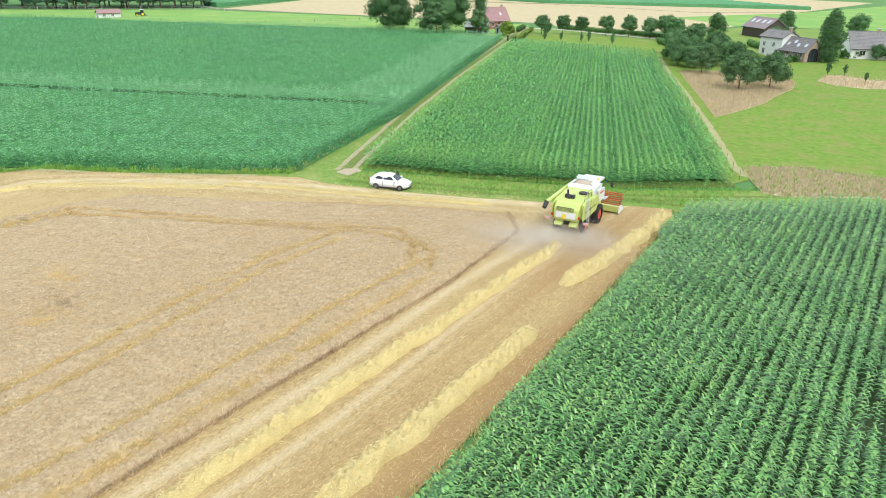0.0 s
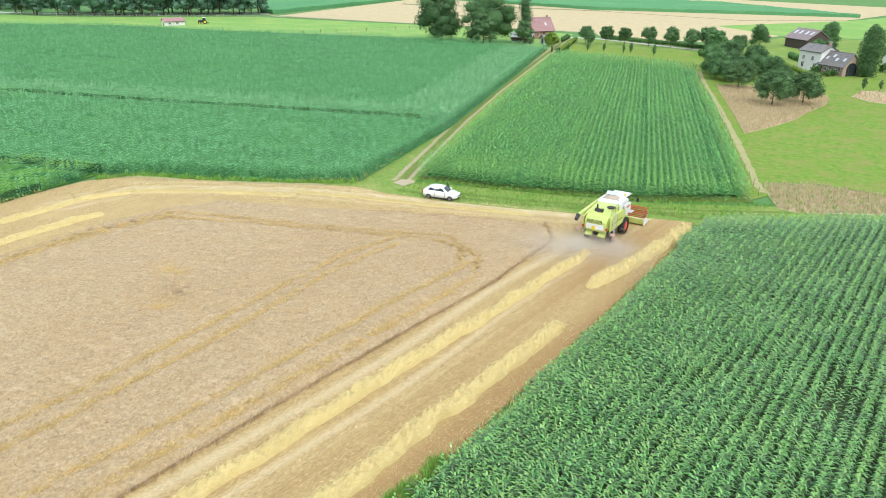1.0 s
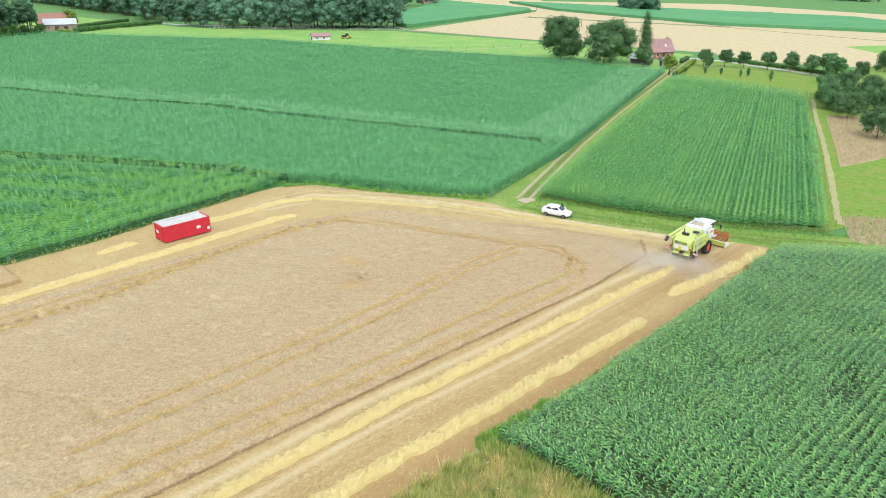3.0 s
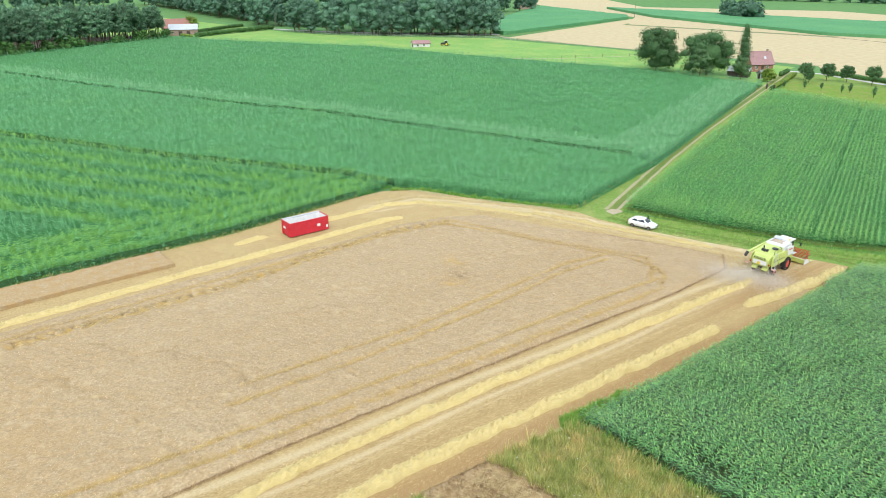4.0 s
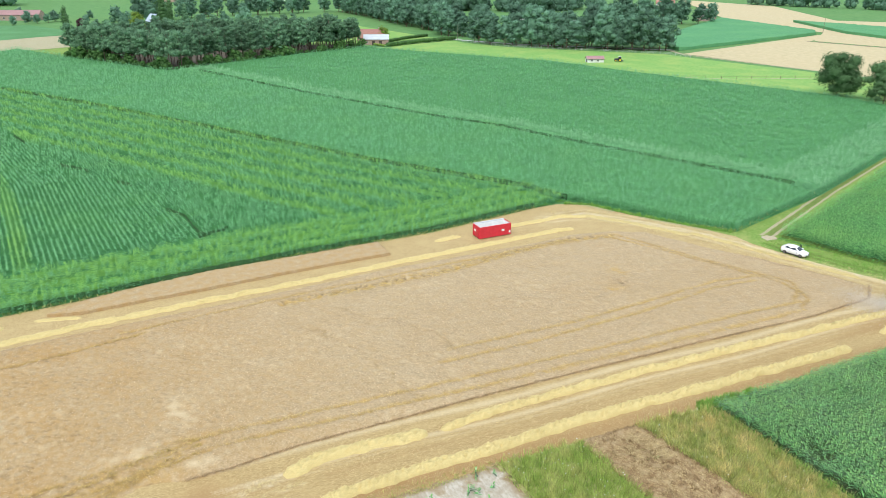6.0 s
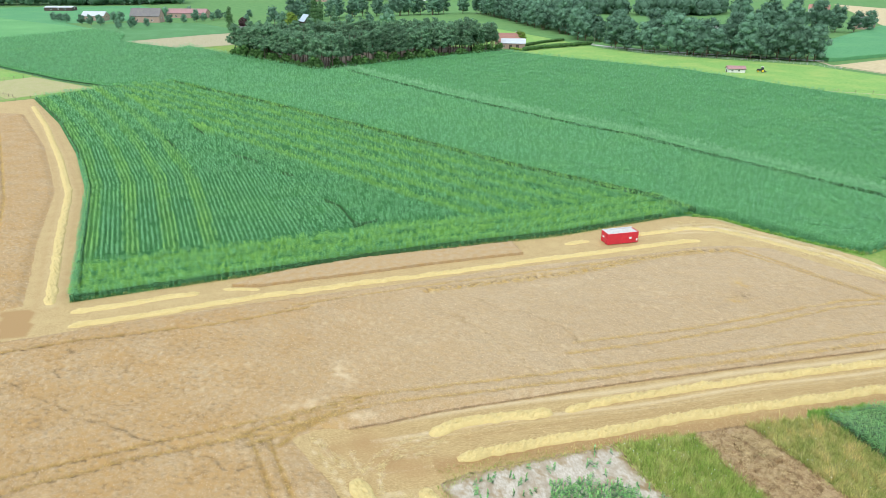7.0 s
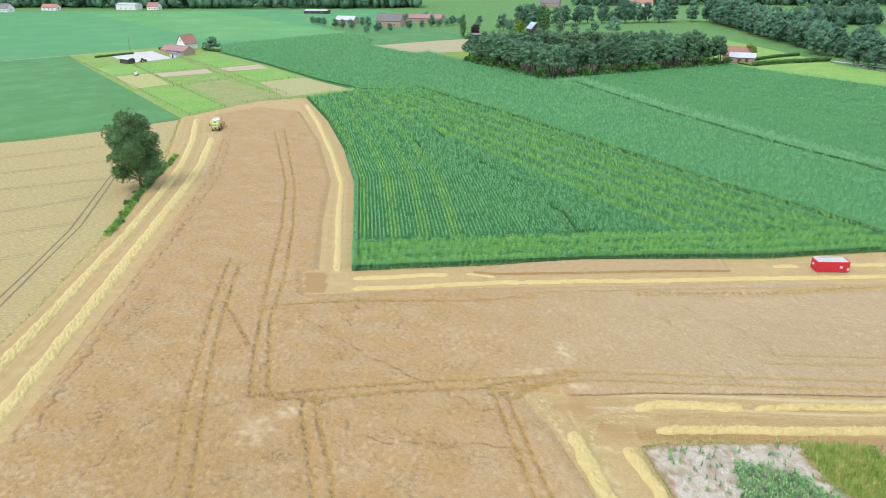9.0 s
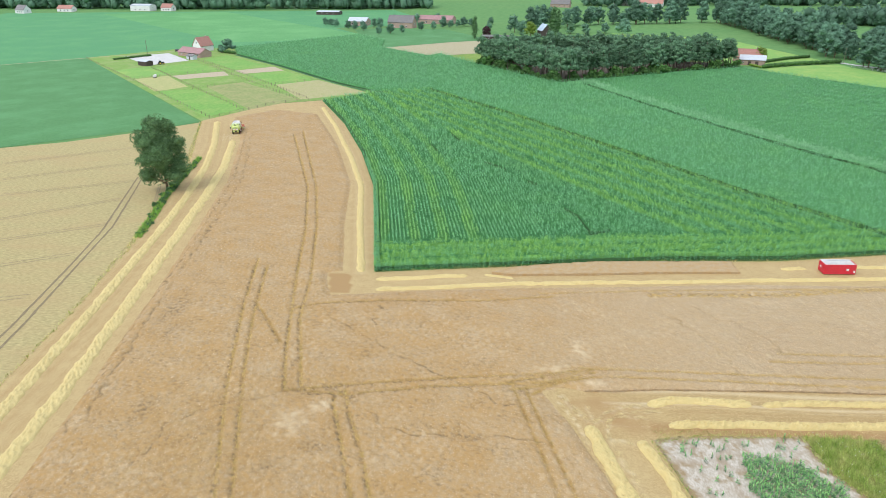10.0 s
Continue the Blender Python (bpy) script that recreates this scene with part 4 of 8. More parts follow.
bare = np.exp(-np.hypot((px + 4) / 2.0, (py - 14.5) / 1.5) ** 2) + 0.8 * np.exp(-np.hypot((px - 0.6) / 1.2, (py - 36) / 4) ** 2)
keep = (gen.uniform(0, 1, px.shape) > 0.04 + 0.75 * bare)
edge = off_edge(MAIZE_E[:8], px, py)
grow = 0.96 + 0.07 * waves(px, py, 7, 61) - 0.25 * bare - 0.15 * np.exp(-(edge / 0.8) ** 2)
a = near & keep & (py < 46)
c = near & keep & (py >= 46)
b = ~near & (gen.uniform(0, 1, px.shape) < 0.10)
tint = 0.12 * waves(px, py, 5, 62) + gen.normal(0, 0.12, px.shape) + 0.1
crop("maize_field", "tall green maize in close straight rows", [
    maize(px[a], py[a], 0 * px[a], radians(90), 7, 0.75, 1.8, 0.64, 0.06, gen, 3, grow[a], tint[a], 0.6, 0.5, 0.9, 0.35),
    maize(px[c], py[c], 0 * px[c], radians(90), 7, 0.6, 1.8, 0.70, 0.07, gen, 2, grow[c], tint[c], 0.6, 0.5, 0.9, 0.35),
    maize(px[b], py[b], 0 * px[b], radians(90), 6, 0.5, 1.9, 1.2, 0.11, gen, 2, grow[b])])

# the field across the grass lane, its rows running along the farm track
MAIZE_N = [(-51.3, 60.6), (-40.9, 63.4), (-24.8, 70.4), (-15.2, 77.8), (-23.9, 97.5), (-34.8, 125.3), (-47.8, 155.2), (-59, 183), (-76, 184.5), (-99.5, 184.3)]
TRACK_TURN = math.atan2(133, -54)
flat("maize_soil", MAIZE_N, 0.028, M["olive"], "brown soil between rows of maize", "soil")
px, py = in_rows(MAIZE_N, TRACK_TURN, 0.75, 0.23, gen, 0.04)
far = py > 105
a = gen.uniform(0, 1, px.shape) < np.where(far, 0.6, 0.95)
px, py, far = px[a], py[a], far[a]
row_id = np.round((-px * math.sin(TRACK_TURN) + py * math.cos(TRACK_TURN)) / 0.75)
strong = (np.random.default_rng(66).uniform(0, 1, 400)[row_id.astype(int) % 400] - 0.5)
keep = gen.uniform(0, 1, px.shape) < np.where(np.abs(strong) > 0.47, 0.35, 1.0)
px, py, far, strong = px[keep], py[keep], far[keep], strong[keep]
grow = 1.0 + 0.05 * waves(px, py, 9, 63) + 0.10 * strong
head = np.exp(-((py - 62 - (px + 51) * 0.47) / 7.0) ** 4)
tint = 0.2 + 0.3 * head + 0.3 * strong + 0.12 * waves(px, py, 12, 65)
crop("maize_field", "tall green maize in rows beside a farm track", [
    maize(px[~far], py[~far], 0 * px[~far], TRACK_TURN, 7, 0.25, 2.1, 0.75, 0.07, gen, 2, grow[~far], tint[~far], tips=0.3),
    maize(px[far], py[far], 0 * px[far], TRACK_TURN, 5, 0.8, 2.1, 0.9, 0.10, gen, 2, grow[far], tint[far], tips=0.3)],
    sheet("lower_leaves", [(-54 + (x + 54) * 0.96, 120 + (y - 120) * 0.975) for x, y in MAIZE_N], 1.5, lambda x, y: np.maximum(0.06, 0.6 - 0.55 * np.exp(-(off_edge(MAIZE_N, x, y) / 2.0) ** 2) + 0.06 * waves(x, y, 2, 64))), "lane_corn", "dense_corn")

# the broad field to the west, in three blocks with sunken joints between them
CURVE = [(-66.2, -80), (-93.3, -84.3), (-125, -89.5), (-162.2, -99.4), (-204.5, -113.4), (-252.6, -133.1)]
JOINT_1 = [(-83.6, 36.6), (-93, 33.9), (-126.7, 10.1), (-167, -14.1), (-226, -50.1), (-281, -87.3)]
JOINT_2 = [(-66, 87.5), (-73.3, 88.3), (-123.7, 66.5), (-148, 57.5), (-173.9, 42.5), (-227.4, 17.9), (-301.5, -12.3)]
FAR_EDGE = [(-109.5, 196.8), (-155.9, 191.6), (-200, 173), (-235, 160), (-270.6, 148.8), (-330.8, 103.3), (-362, 84), (-335.4, 27), (-306, -22)]
WEST_A = CURVE + [(-272.2, -114.6), (-281, -87.3)] + JOINT_1[::-1][1:] + [(-82.6, 31), (-77.5, 4), (-75.6, -21), (-74.8, -34), (-72.3, -44)]
WEST_B = [(-56.2, 55.2), (-62, 50.4), (-75.5, 42.8), (-80, 40.4)] + JOINT_1 + [(-276, -112), (-298.9, -135), (-357.3, -180.5), (-410, -225.5), (-447, -240), (-540, -167), (-497, -140), (-452, -136), (-407, -98.3), (-420, -92), (-369, -64.6), (-304.5, -23.5)] + JOINT_2[::-1]
WEST_C = JOINT_2 + FAR_EDGE[::-1]
# dark colour on this ground carries the shade under the plants
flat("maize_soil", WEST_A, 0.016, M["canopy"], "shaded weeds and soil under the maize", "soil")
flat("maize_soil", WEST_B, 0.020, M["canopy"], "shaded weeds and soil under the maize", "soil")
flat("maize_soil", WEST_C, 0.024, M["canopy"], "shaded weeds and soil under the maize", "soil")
HEADLAND = [(-66.4, -80), (-71.9, -44), (-75.2, -21), (-77, 4), (-82.1, 29.3)]
GULLIES = [[(-106.6, -38.5), (-100.9, -35.5), (-93.1, -34.6), (-89.4, -33.4)], [(-150.4, -59.2), (-141.6, -52.6)], [(-129.8, -46.7), (-126, -44)], [(-186.9, -71.8), (-176.4, -67.9)], [(-170.1, -77.6), (-162.4, -74.5)], [(-91.7, -29), (-89.4, -34.2)], [(-281, -87.3), (-272.2, -114.6), (-253, -133)]]


def slope_of(fn, x, y, e=0.4):
    return (fn(x + e, y) - fn(x - e, y)) / (2 * e), (fn(x, y + e) - fn(x, y - e)) / (2 * e)


def west_crop(label, poly, guides, row, gap, seed, high, two=None):
    """Plants in rows that keep their distance from the nearest guiding line; near a second line they follow that one."""
    g = np.random.default_rng(seed)
    lines = [JOINT_1[1:], JOINT_2[1:]] + GULLIES
    HEAD = 13.6

    def guide(x, y):
        return np.min([off_line(line, x, y) for line in guides], axis=0)

    def gaps(x, y):
        dist = np.full(x.shape, 1e9)
        for line in lines:
            dist = np.minimum(dist, off_line(line, x, y))
        return dist

    def yellow(x, y):
        """Bands of yellower rows that alternate with darker ones."""
        d = guide(x, y)
        if not two:
            return 0.16 * np.clip(np.sin(6.283 * d / 2.55), 0, 1) + 0.12 * waves(x, y, 25, seed + 6)
        bands = ((d - 0.8 + 0.15 * waves(x, y, 12, seed + 5)) % 6.8 < 2.7) * np.maximum(np.clip((42 - off_line(JOINT_1, x, y)) / 5, 0, 1), 0.6 * np.clip((29 - off_line(CURVE, x, y)) / 4, 0, 1))
        h = off_line(two, x, y)
        head = np.where((h - 0.7 + 0.15 * waves(x, y, 5, seed + 7)) % 4.5 < 2.9, 1.0, 0.12)
        return np.where(h < HEAD, 0.85 * head, 0.1 + 0.68 * bands)

    def tops(x, y):
        """Paler rows along the joint and the farm track."""
        if JOINT_2 not in guides:
            return 0.0 * x
        verge = off_line([(-66, 87), (-109.5, 197)], x, y)
        return np.maximum(0.42 * (off_line(JOINT_2, x, y) < 7.5 + 0.3 * waves(x, y, 6, 77)), 0.32 * (verge < 13 + 0.6 * waves(x, y, 8, 78)))

    px, py = scatter(poly, 1.0 / (row * gap), g)
    eye = np.hypot(px - 20, py + 25)
    keep = g.uniform(0, 1, px.shape) < np.clip((115 / eye) ** 1.3, 0.08, 1)
    px, py = px[keep], py[keep]
    d = guide(px, py)
    sx, sy = slope_of(guide, px, py)
    if two:
        h = off_line(two, px, py)
        hx, hy = slope_of(lambda x, y: off_line(two, x, y), px, py)
        by = h < HEAD
        d, sx, sy = np.where(by, h, d), np.where(by, hx, sx), np.where(by, hy, sy)
    move = np.round(d / row) * row - d + g.normal(0, 0.07, d.shape)
    px, py = px + sx * move, py + sy * move
    keep = inside(poly, px, py) & (gaps(px, py) > 0.45 * np.clip(np.hypot(px - 20, py + 25) / 150, 1, 1.5))
    if two:
        keep &= np.abs(off_line(two, px, py) - HEAD) > 0.35
    px, py = px[keep], py[keep]
    eye = np.hypot(px - 20, py + 25)
    big = np.clip((eye / 120) ** 0.6, 1.0, 2.1)
    tint = 0.85 * yellow(px, py) + 0.10 * waves(px, py, 20, seed + 1) + (0.14 if two else 0.08)
    z = 0.07 * waves(px, py, 14, 72) + 0.05 * waves(px, py, 3, 71)
    tassel = tops(px, py) * g.uniform(0.4, 1.1, px.shape)
    z = z + 0.2 * (tassel > 0.1)
    if two:
        by = off_line(two, px, py) < HEAD
        hx, hy = slope_of(lambda x, y: off_line(two, x, y), px, py)
    sx, sy = slope_of(guide, px, py)
    across = np.arctan2(np.where(by, hy, sy), np.where(by, hx, sx)) if two else np.arctan2(sy, sx)
    one = maize(px, py, z, across, 5, 1.2, high, 0.5 * big, 0.10 * big, g, 2, 1 + g.normal(0, 0.03, px.shape), tint, 0.55, 0.25, 0.25)
    ex, ey = scatter(poly, 7.0, g)
    e = (off_edge(poly, ex, ey) < 1.1) & (ex > -150) & (gaps(ex, ey) > 0.7)
    ex, ey = ex[e], ey[e]
    other = maize(ex, ey, 0 * ex, 0.6, 8, 0.3, high * 0.95, 0.6, 0.07, g, 2, None, 0.1 + 0 * ex, 1.5, 0.5, 0.3)

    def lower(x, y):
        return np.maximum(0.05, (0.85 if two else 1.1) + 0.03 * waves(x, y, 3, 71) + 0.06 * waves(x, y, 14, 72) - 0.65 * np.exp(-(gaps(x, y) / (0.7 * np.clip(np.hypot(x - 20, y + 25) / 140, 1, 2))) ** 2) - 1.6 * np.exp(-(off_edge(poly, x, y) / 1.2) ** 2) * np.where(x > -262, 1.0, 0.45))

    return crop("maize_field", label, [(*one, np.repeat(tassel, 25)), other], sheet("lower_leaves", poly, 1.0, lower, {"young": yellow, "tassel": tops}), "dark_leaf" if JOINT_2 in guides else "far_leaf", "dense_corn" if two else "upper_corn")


# dark green that carries the shade on the crop's standing face
M["stems"] = shader("shaded_maize_stems", (0.03, 0.09, 0.03), (0.07, 0.17, 0.055), 0.4, 0.85, bump=0.8, bump_size=0.3)


def stem_shade_wall(field, line, aside, high, seed):
    """An added dark sheet for the shaded lower stems along the far side of a gap in the crop."""
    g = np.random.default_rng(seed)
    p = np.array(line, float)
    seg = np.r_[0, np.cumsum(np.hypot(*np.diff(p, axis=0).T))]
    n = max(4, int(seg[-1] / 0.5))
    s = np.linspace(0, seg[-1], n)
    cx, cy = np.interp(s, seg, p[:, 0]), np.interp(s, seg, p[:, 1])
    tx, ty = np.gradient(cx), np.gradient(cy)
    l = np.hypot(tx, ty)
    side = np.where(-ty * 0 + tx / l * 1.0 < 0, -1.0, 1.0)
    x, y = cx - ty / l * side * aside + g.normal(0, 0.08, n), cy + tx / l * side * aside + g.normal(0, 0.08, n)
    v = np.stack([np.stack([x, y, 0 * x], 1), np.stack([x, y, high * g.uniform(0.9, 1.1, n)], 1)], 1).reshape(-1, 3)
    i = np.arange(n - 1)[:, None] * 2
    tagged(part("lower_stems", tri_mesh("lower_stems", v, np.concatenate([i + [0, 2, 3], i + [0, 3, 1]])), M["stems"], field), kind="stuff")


FIELD_A = west_crop("tall green maize with rows that follow a curved edge", WEST_A, (CURVE, JOINT_1), 0.85, 0.46, 81, 1.95, HEADLAND)
FIELD_B = west_crop("tall green maize in a long block behind a sunken joint", WEST_B, ([(-20, 85.5)] + JOINT_1[1:],), 0.85, 0.46, 82, 2.1)
FIELD_C = west_crop("tall green maize block bordering a horse pasture", WEST_C, (JOINT_2,), 0.9, 0.6, 83, 2.1)
stem_shade_wall(FIELD_A, [(x - 0.9, y) for x, y in HEADLAND], 0.0, 0.85, 93)
stem_shade_wall(FIELD_A, [(x, y + 0.7) for x, y in CURVE], 0.0, 1.1, 94)
stem_shade_wall(FIELD_B, JOINT_1, 0.5, 1.15, 91)
stem_shade_wall(FIELD_C, JOINT_2[1:], 0.5, 1.05, 92)
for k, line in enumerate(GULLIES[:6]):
    stem_shade_wall(FIELD_A, line, 0.45, 1.1, 93 + k)


# ---- surrounding ground ----
# farm track and grass lane
flat("grass_lane", [(-16.5, 66), (-22, 64.6), (-29, 60.9), (-36, 57.6), (-43.5, 54.9), (-50.5, 53), (-55.5, 52.6), (-62, 49.2), (-66.9, 85.4), (-109.5, 197), (-124, 236), (-112, 214), (-99, 184), (-50.8, 59.5), (-24.8, 69.6), (-13, 77.6), (-9, 81.5), (22, 100), (16, 90), (-1.9, 78.8), (-9.1, 73.2)], 0.004, M["grass"], "trodden grass lane between maize fields", "grass lane")
flat("grass_verge", [(-62, 49.2), (-56.2, 55), (-66.9, 87), (-109.5, 196.8), (-111.5, 197), (-68, 87)], 0.034, M["grass"], "rough grass verge along the maize", "grass verge")


def ribbon(name, line, wide, z, material, label, category):
    """A narrow strip of ground along a line, with an uneven edge."""
    p = np.array(line, float)
    seg = np.r_[0, np.cumsum(np.hypot(*np.diff(p, axis=0).T))]
    n = max(4, int(seg[-1] / 1.2))
    s = np.linspace(0, seg[-1], n)
    cx, cy = np.interp(s, seg, p[:, 0]), np.interp(s, seg, p[:, 1])
    tx, ty = np.gradient(cx), np.gradient(cy)
    l = np.hypot(tx, ty)
    w1, w2 = wide / 2 * (1 + 0.3 * waves(s, 0 * s, 3, 5)), wide / 2 * (1 + 0.3 * waves(s, 0 * s, 3, 6))
    v = np.stack([np.stack([cx - ty / l * w1, cy + tx / l * w1, 0 * s + z], 1), np.stack([cx + ty / l * w2, cy - tx / l * w2, 0 * s + z], 1)], 1)
    i = np.arange(n - 1)[:, None] * 2
    f = np.concatenate([i + [0, 1, 3], i + [0, 3, 2]])
    return solo(name, tri_mesh(name, v.reshape(-1, 3), f), material, label, category, "structure")


ribbon("wheel_track", [(-53.2, 58.0), (-68.3, 92), (-81.0, 123), (-106.4, 190), (-124.6, 237)], 0.55, 0.040, M["gravel"], "bare wheel track of a farm lane", "track")
ribbon("wheel_track", [(-51.5, 58.4), (-66.6, 92.4), (-79.3, 123.6), (-104.7, 190.5), (-122.9, 238)], 0.5, 0.040, M["gravel"], "bare wheel track half covered by grass", "track")
flat("bare_spot", [(-52.6, 57.2), (-50.6, 57.0), (-50.6, 59.2), (-51.6, 59.8), (-52.8, 58.9)], 0.046, M["dry_soil"], "bare sandy spot at the foot of a farm track", "bare soil")
ribbon("road", [(-124, 237), (-112, 240), (-60, 226)], 2.6, 0.044, M["concrete"], "pale lane leading past the houses", "lane")
ribbon("grass_crown", [(-52.35, 58.4), (-67.45, 92.2), (-80.15, 123.3), (-105.5, 190.3), (-123.7, 237.5)], 0.95, 0.037, M["olive"], "olive-green grass between two wheel tracks", "grass lane")
ribbon("bare_strip", [(-81.6, 36.5), (-79.2, 38.9), (-74, 41.5)], 0.7, 0.062, M["margin"], "patch of bare soil at the corner of maize", "bare soil")
ribbon("bare_strip", [(-69.5, 44.3), (-66, 46.3), (-62, 49.0), (-58.5, 51.3)], 0.6, 0.062, M["margin"], "thin strip of bare soil at the foot of maize", "bare soil")
ribbon("wheel_track", [(-16.8, 68.2), (-23, 66.6), (-30, 63.2)], 0.8, 0.014, M["olive"], "grass pressed dark by wheels", "track")

ribbon("wheel_track", [(-50, 55.6), (-43.5, 57.2), (-36, 60), (-28, 64.2), (-20, 68.6), (-12, 74.6)], 0.7, 0.016, M["olive"], "grass pressed dark by wheels", "track")
ribbon("wheel_track", [(-49, 57.6), (-42.6, 59.2), (-35, 62), (-27, 66.2), (-19, 70.8), (-11, 76.4)], 0.7, 0.016, M["olive"], "grass pressed dark by wheels", "track")
M["soil_track"] = shader("trampled_grain", (0.17, 0.13, 0.07), (0.30, 0.23, 0.13), 0.5, 0.9)
M["grain_mark"] = shader("parted_grain", (0.25, 0.19, 0.10), (0.38, 0.30, 0.17), 0.5, 0.9)
M["rough"] = shader("yellowing_ground_cover", (0.28, 0.31, 0.11), (0.46, 0.44, 0.18), 0.5, 0.9, (0.55, 0.46, 0.22), 2.0, 0.6, 0.8, 0.2)
# the corner with sand, wild grass and withered plants
SANDY = [(-13.9, -34.2), (-14.8, -31), (-15.6, -21.9), (-16.0, -14.0), (-8.6, -13.2), (-4, -10.7), (90, 7.8), (90, -27.9), (-1.5, -31.4)]
masked(M["sand"], "soil", (0.30, 0.215, 0.115), 0.2, 1.1, 1.0, 0.5)
sand_soil = lambda x, y: 1.0 * np.exp(-(off_edge(SANDY, x, y) / (0.9 + 0.5 * waves(x, y, 2.5, 18))) ** 2) + 0.85 * np.clip(0.7 * waves(x, y, 3.0, 15) + 0.7 * waves(0.4 * x + y, y, 1.0, 16), 0, 1)
solo("sandy_soil", sheet("sandy_soil", SANDY, 0.4, lambda x, y: 0.06 + 0.015 * waves(x, y, 1.0, 17), {"soil": sand_soil}, None, 0.12), M["sand"], "pale sandy soil with sparse young maize", "sandy soil", "structure")
flat("soil_strip", [(-15.7, -14.4), (-15.4, 11), (-14.8, 12), (2, 13.2), (90, 28), (90, 7.8), (-4, -10.7), (-8.6, -13.4)], 0.055, M["rough"], "rough ground under wild grass", "soil")
DEAD = [(-15.5, -5.2), (-15.6, 1.8), (-13.1, 3.0), (-6, 4.0), (2, 5.6), (90, 22.5), (90, 14.4), (-3, -3.4)]
solo("withered_patch", sheet("withered_patch", DEAD, 0.35, lambda x, y: 0.22 + 0.08 * waves(x, y, 1.1, 91) + 0.05 * waves(x, y, 0.5, 92) - 0.15 * np.exp(-np.hypot((x + 11) / 2.2, (y - 0.5) / 1.3) ** 2), None, 0.0, 0.05), M["dead"], "withered brown plants lying flat in swirls", "withered plants", "stuff")
GREEN_1 = [(-15.7, -14), (-15.5, -5.2), (-9, -4.4), (-3, -3.4), (90, 14.4), (90, 7.8), (-4, -10.7), (-8.6, -13.2)]
GREEN_2 = [(-15.6, 1.8), (-15.5, 6), (-15.0, 11), (-13.8, 12), (2, 12.8), (90, 27.5), (90, 22.5), (-6, 4)]
M["fresh_grass"] = shader("fresh_wild_grass", (0.24, 0.37, 0.065), (0.52, 0.59, 0.165), 0.8, 0.8, (0.60, 0.56, 0.22), 1.4, 0.8, island=0.35, through_light=0.35)
M["wild_grass"] = shader("wild_grass", (0.25, 0.32, 0.075), (0.60, 0.58, 0.20), 0.8, 0.8, (0.76, 0.60, 0.27), 1.5, 0.9, island=0.35, through_light=0.35)
M["young_grass"] = shader("lush_weeds", (0.16, 0.36, 0.055), (0.29, 0.50, 0.10), 1.0, 0.8, (0.40, 0.54, 0.14), 2.2, 0.5, island=0.3, through_light=0.3)
M["flower"] = shader("white_flowers", (0.75, 0.75, 0.70), (0.85, 0.85, 0.8), 1.0, 0.7)


def wild(poly, per, tall, material, label, seed, wide=0.035, flowers=0, near=45):
    g = np.random.default_rng(seed)
    px, py = scatter(poly, per, g)
    ok = px < near
    px, py = px[ok], py[ok]
    size = 0.72 + 0.42 * waves(px, py, 1.6, seed + 1) + 0.42 * waves(px, py, 0.7, seed + 2)
    v, f = blades(px, py, 0.03, tall * np.clip(size, 0.3, 1.6), wide, 0.75 * tall, g)
    solo("wild_grass", tri_mesh("wild_grass", v, f), material, label, "wild grass", "stuff")
    if flowers:
        px, py = scatter(poly, flowers, g)
        ok = px < near
        px, py = px[ok], py[ok]
        bm = bmesh.new()
        for x, y in zip(px, py):
            bmesh.ops.create_icosphere(bm, subdivisions=1, radius=g.uniform(0.03, 0.06), matrix=Matrix.Translation((x, y, tall * g.uniform(0.75, 1.0))) @ Matrix.Diagonal((1, 1, 0.45, 1)))
        solo("white_flowers", bm, M["flower"], "tiny white flower heads among wild grass", "wild flowers", "stuff")


wild(GREEN_1, 95, 1.05, M["fresh_grass"], "tall wild grass with yellowing tips", 101, flowers=0.5)
wild(GREEN_2, 85, 1.0, M["wild_grass"], "tall yellow-green wild grass beside maize", 103, flowers=0.35)
wild([(-16.3, 10.5), (-16.0, 19), (-15.3, 18.5), (-14.4, 11.5), (-12, 12.6), (-12, 11.8), (-15, 9.8)], 240, 0.6, M["young_grass"], "lush green weeds at the maize corner", 105)
wild([(-16.3, -34), (-13.8, -33.5), (-15.5, -14), (-15.6, -6), (-16.6, -6)], 26, 0.35, M["wild_grass"], "thin grass fringe beside the stubble", 107)
wild(DEAD, 120, 0.5, M["dead"], "brown stems of withered plants", 108, 0.022)
SWIRLS = [[(-11 + r * math.cos(a) * 1.5, 0.5 + r * math.sin(a)) for a in (0.3 * k for k in range(i % 5, 14 + i % 6))] for i, r in enumerate((0.5, 0.8, 1.1, 1.5, 1.9))] + [[(-15, -4.5 + 0.9 * i), (-9, -3.4 + 0.9 * i), (-3, -2.4 + 0.95 * i), (9, 0.2 + 0.95 * i)] for i in range(7)]
solo("withered_stems", trampled(SWIRLS, 0.3, 60, 122, 0.25, 0.7, 0.42, 0.018), M["litter"], "pale dead stems combed flat in swirls", "withered plants", "stuff")
for k, line in enumerate(([(-15.5, -5.2), (-9, -4.4), (-3, -3.4), (9, -1)], [(-15.6, 1.8), (-13.1, 3.0), (-6, 4.0), (2, 5.6), (9, 6.9)])):
    rim = [(x, y - 0.5) for x, y in line] + [(x, y + 0.5) for x, y in line[::-1]]
    wild(rim, 60, 0.75, M["fresh_grass"] if k == 0 else M["wild_grass"], "ragged tufts hanging over withered plants", 123 + k)
wild([(-12, 11.2), (2, 12.4), (9, 13.6), (9, 14.8), (2, 13.6), (-12, 12.4)], 70, 0.65, M["young_grass"], "lush green weeds at the foot of the maize", 116)
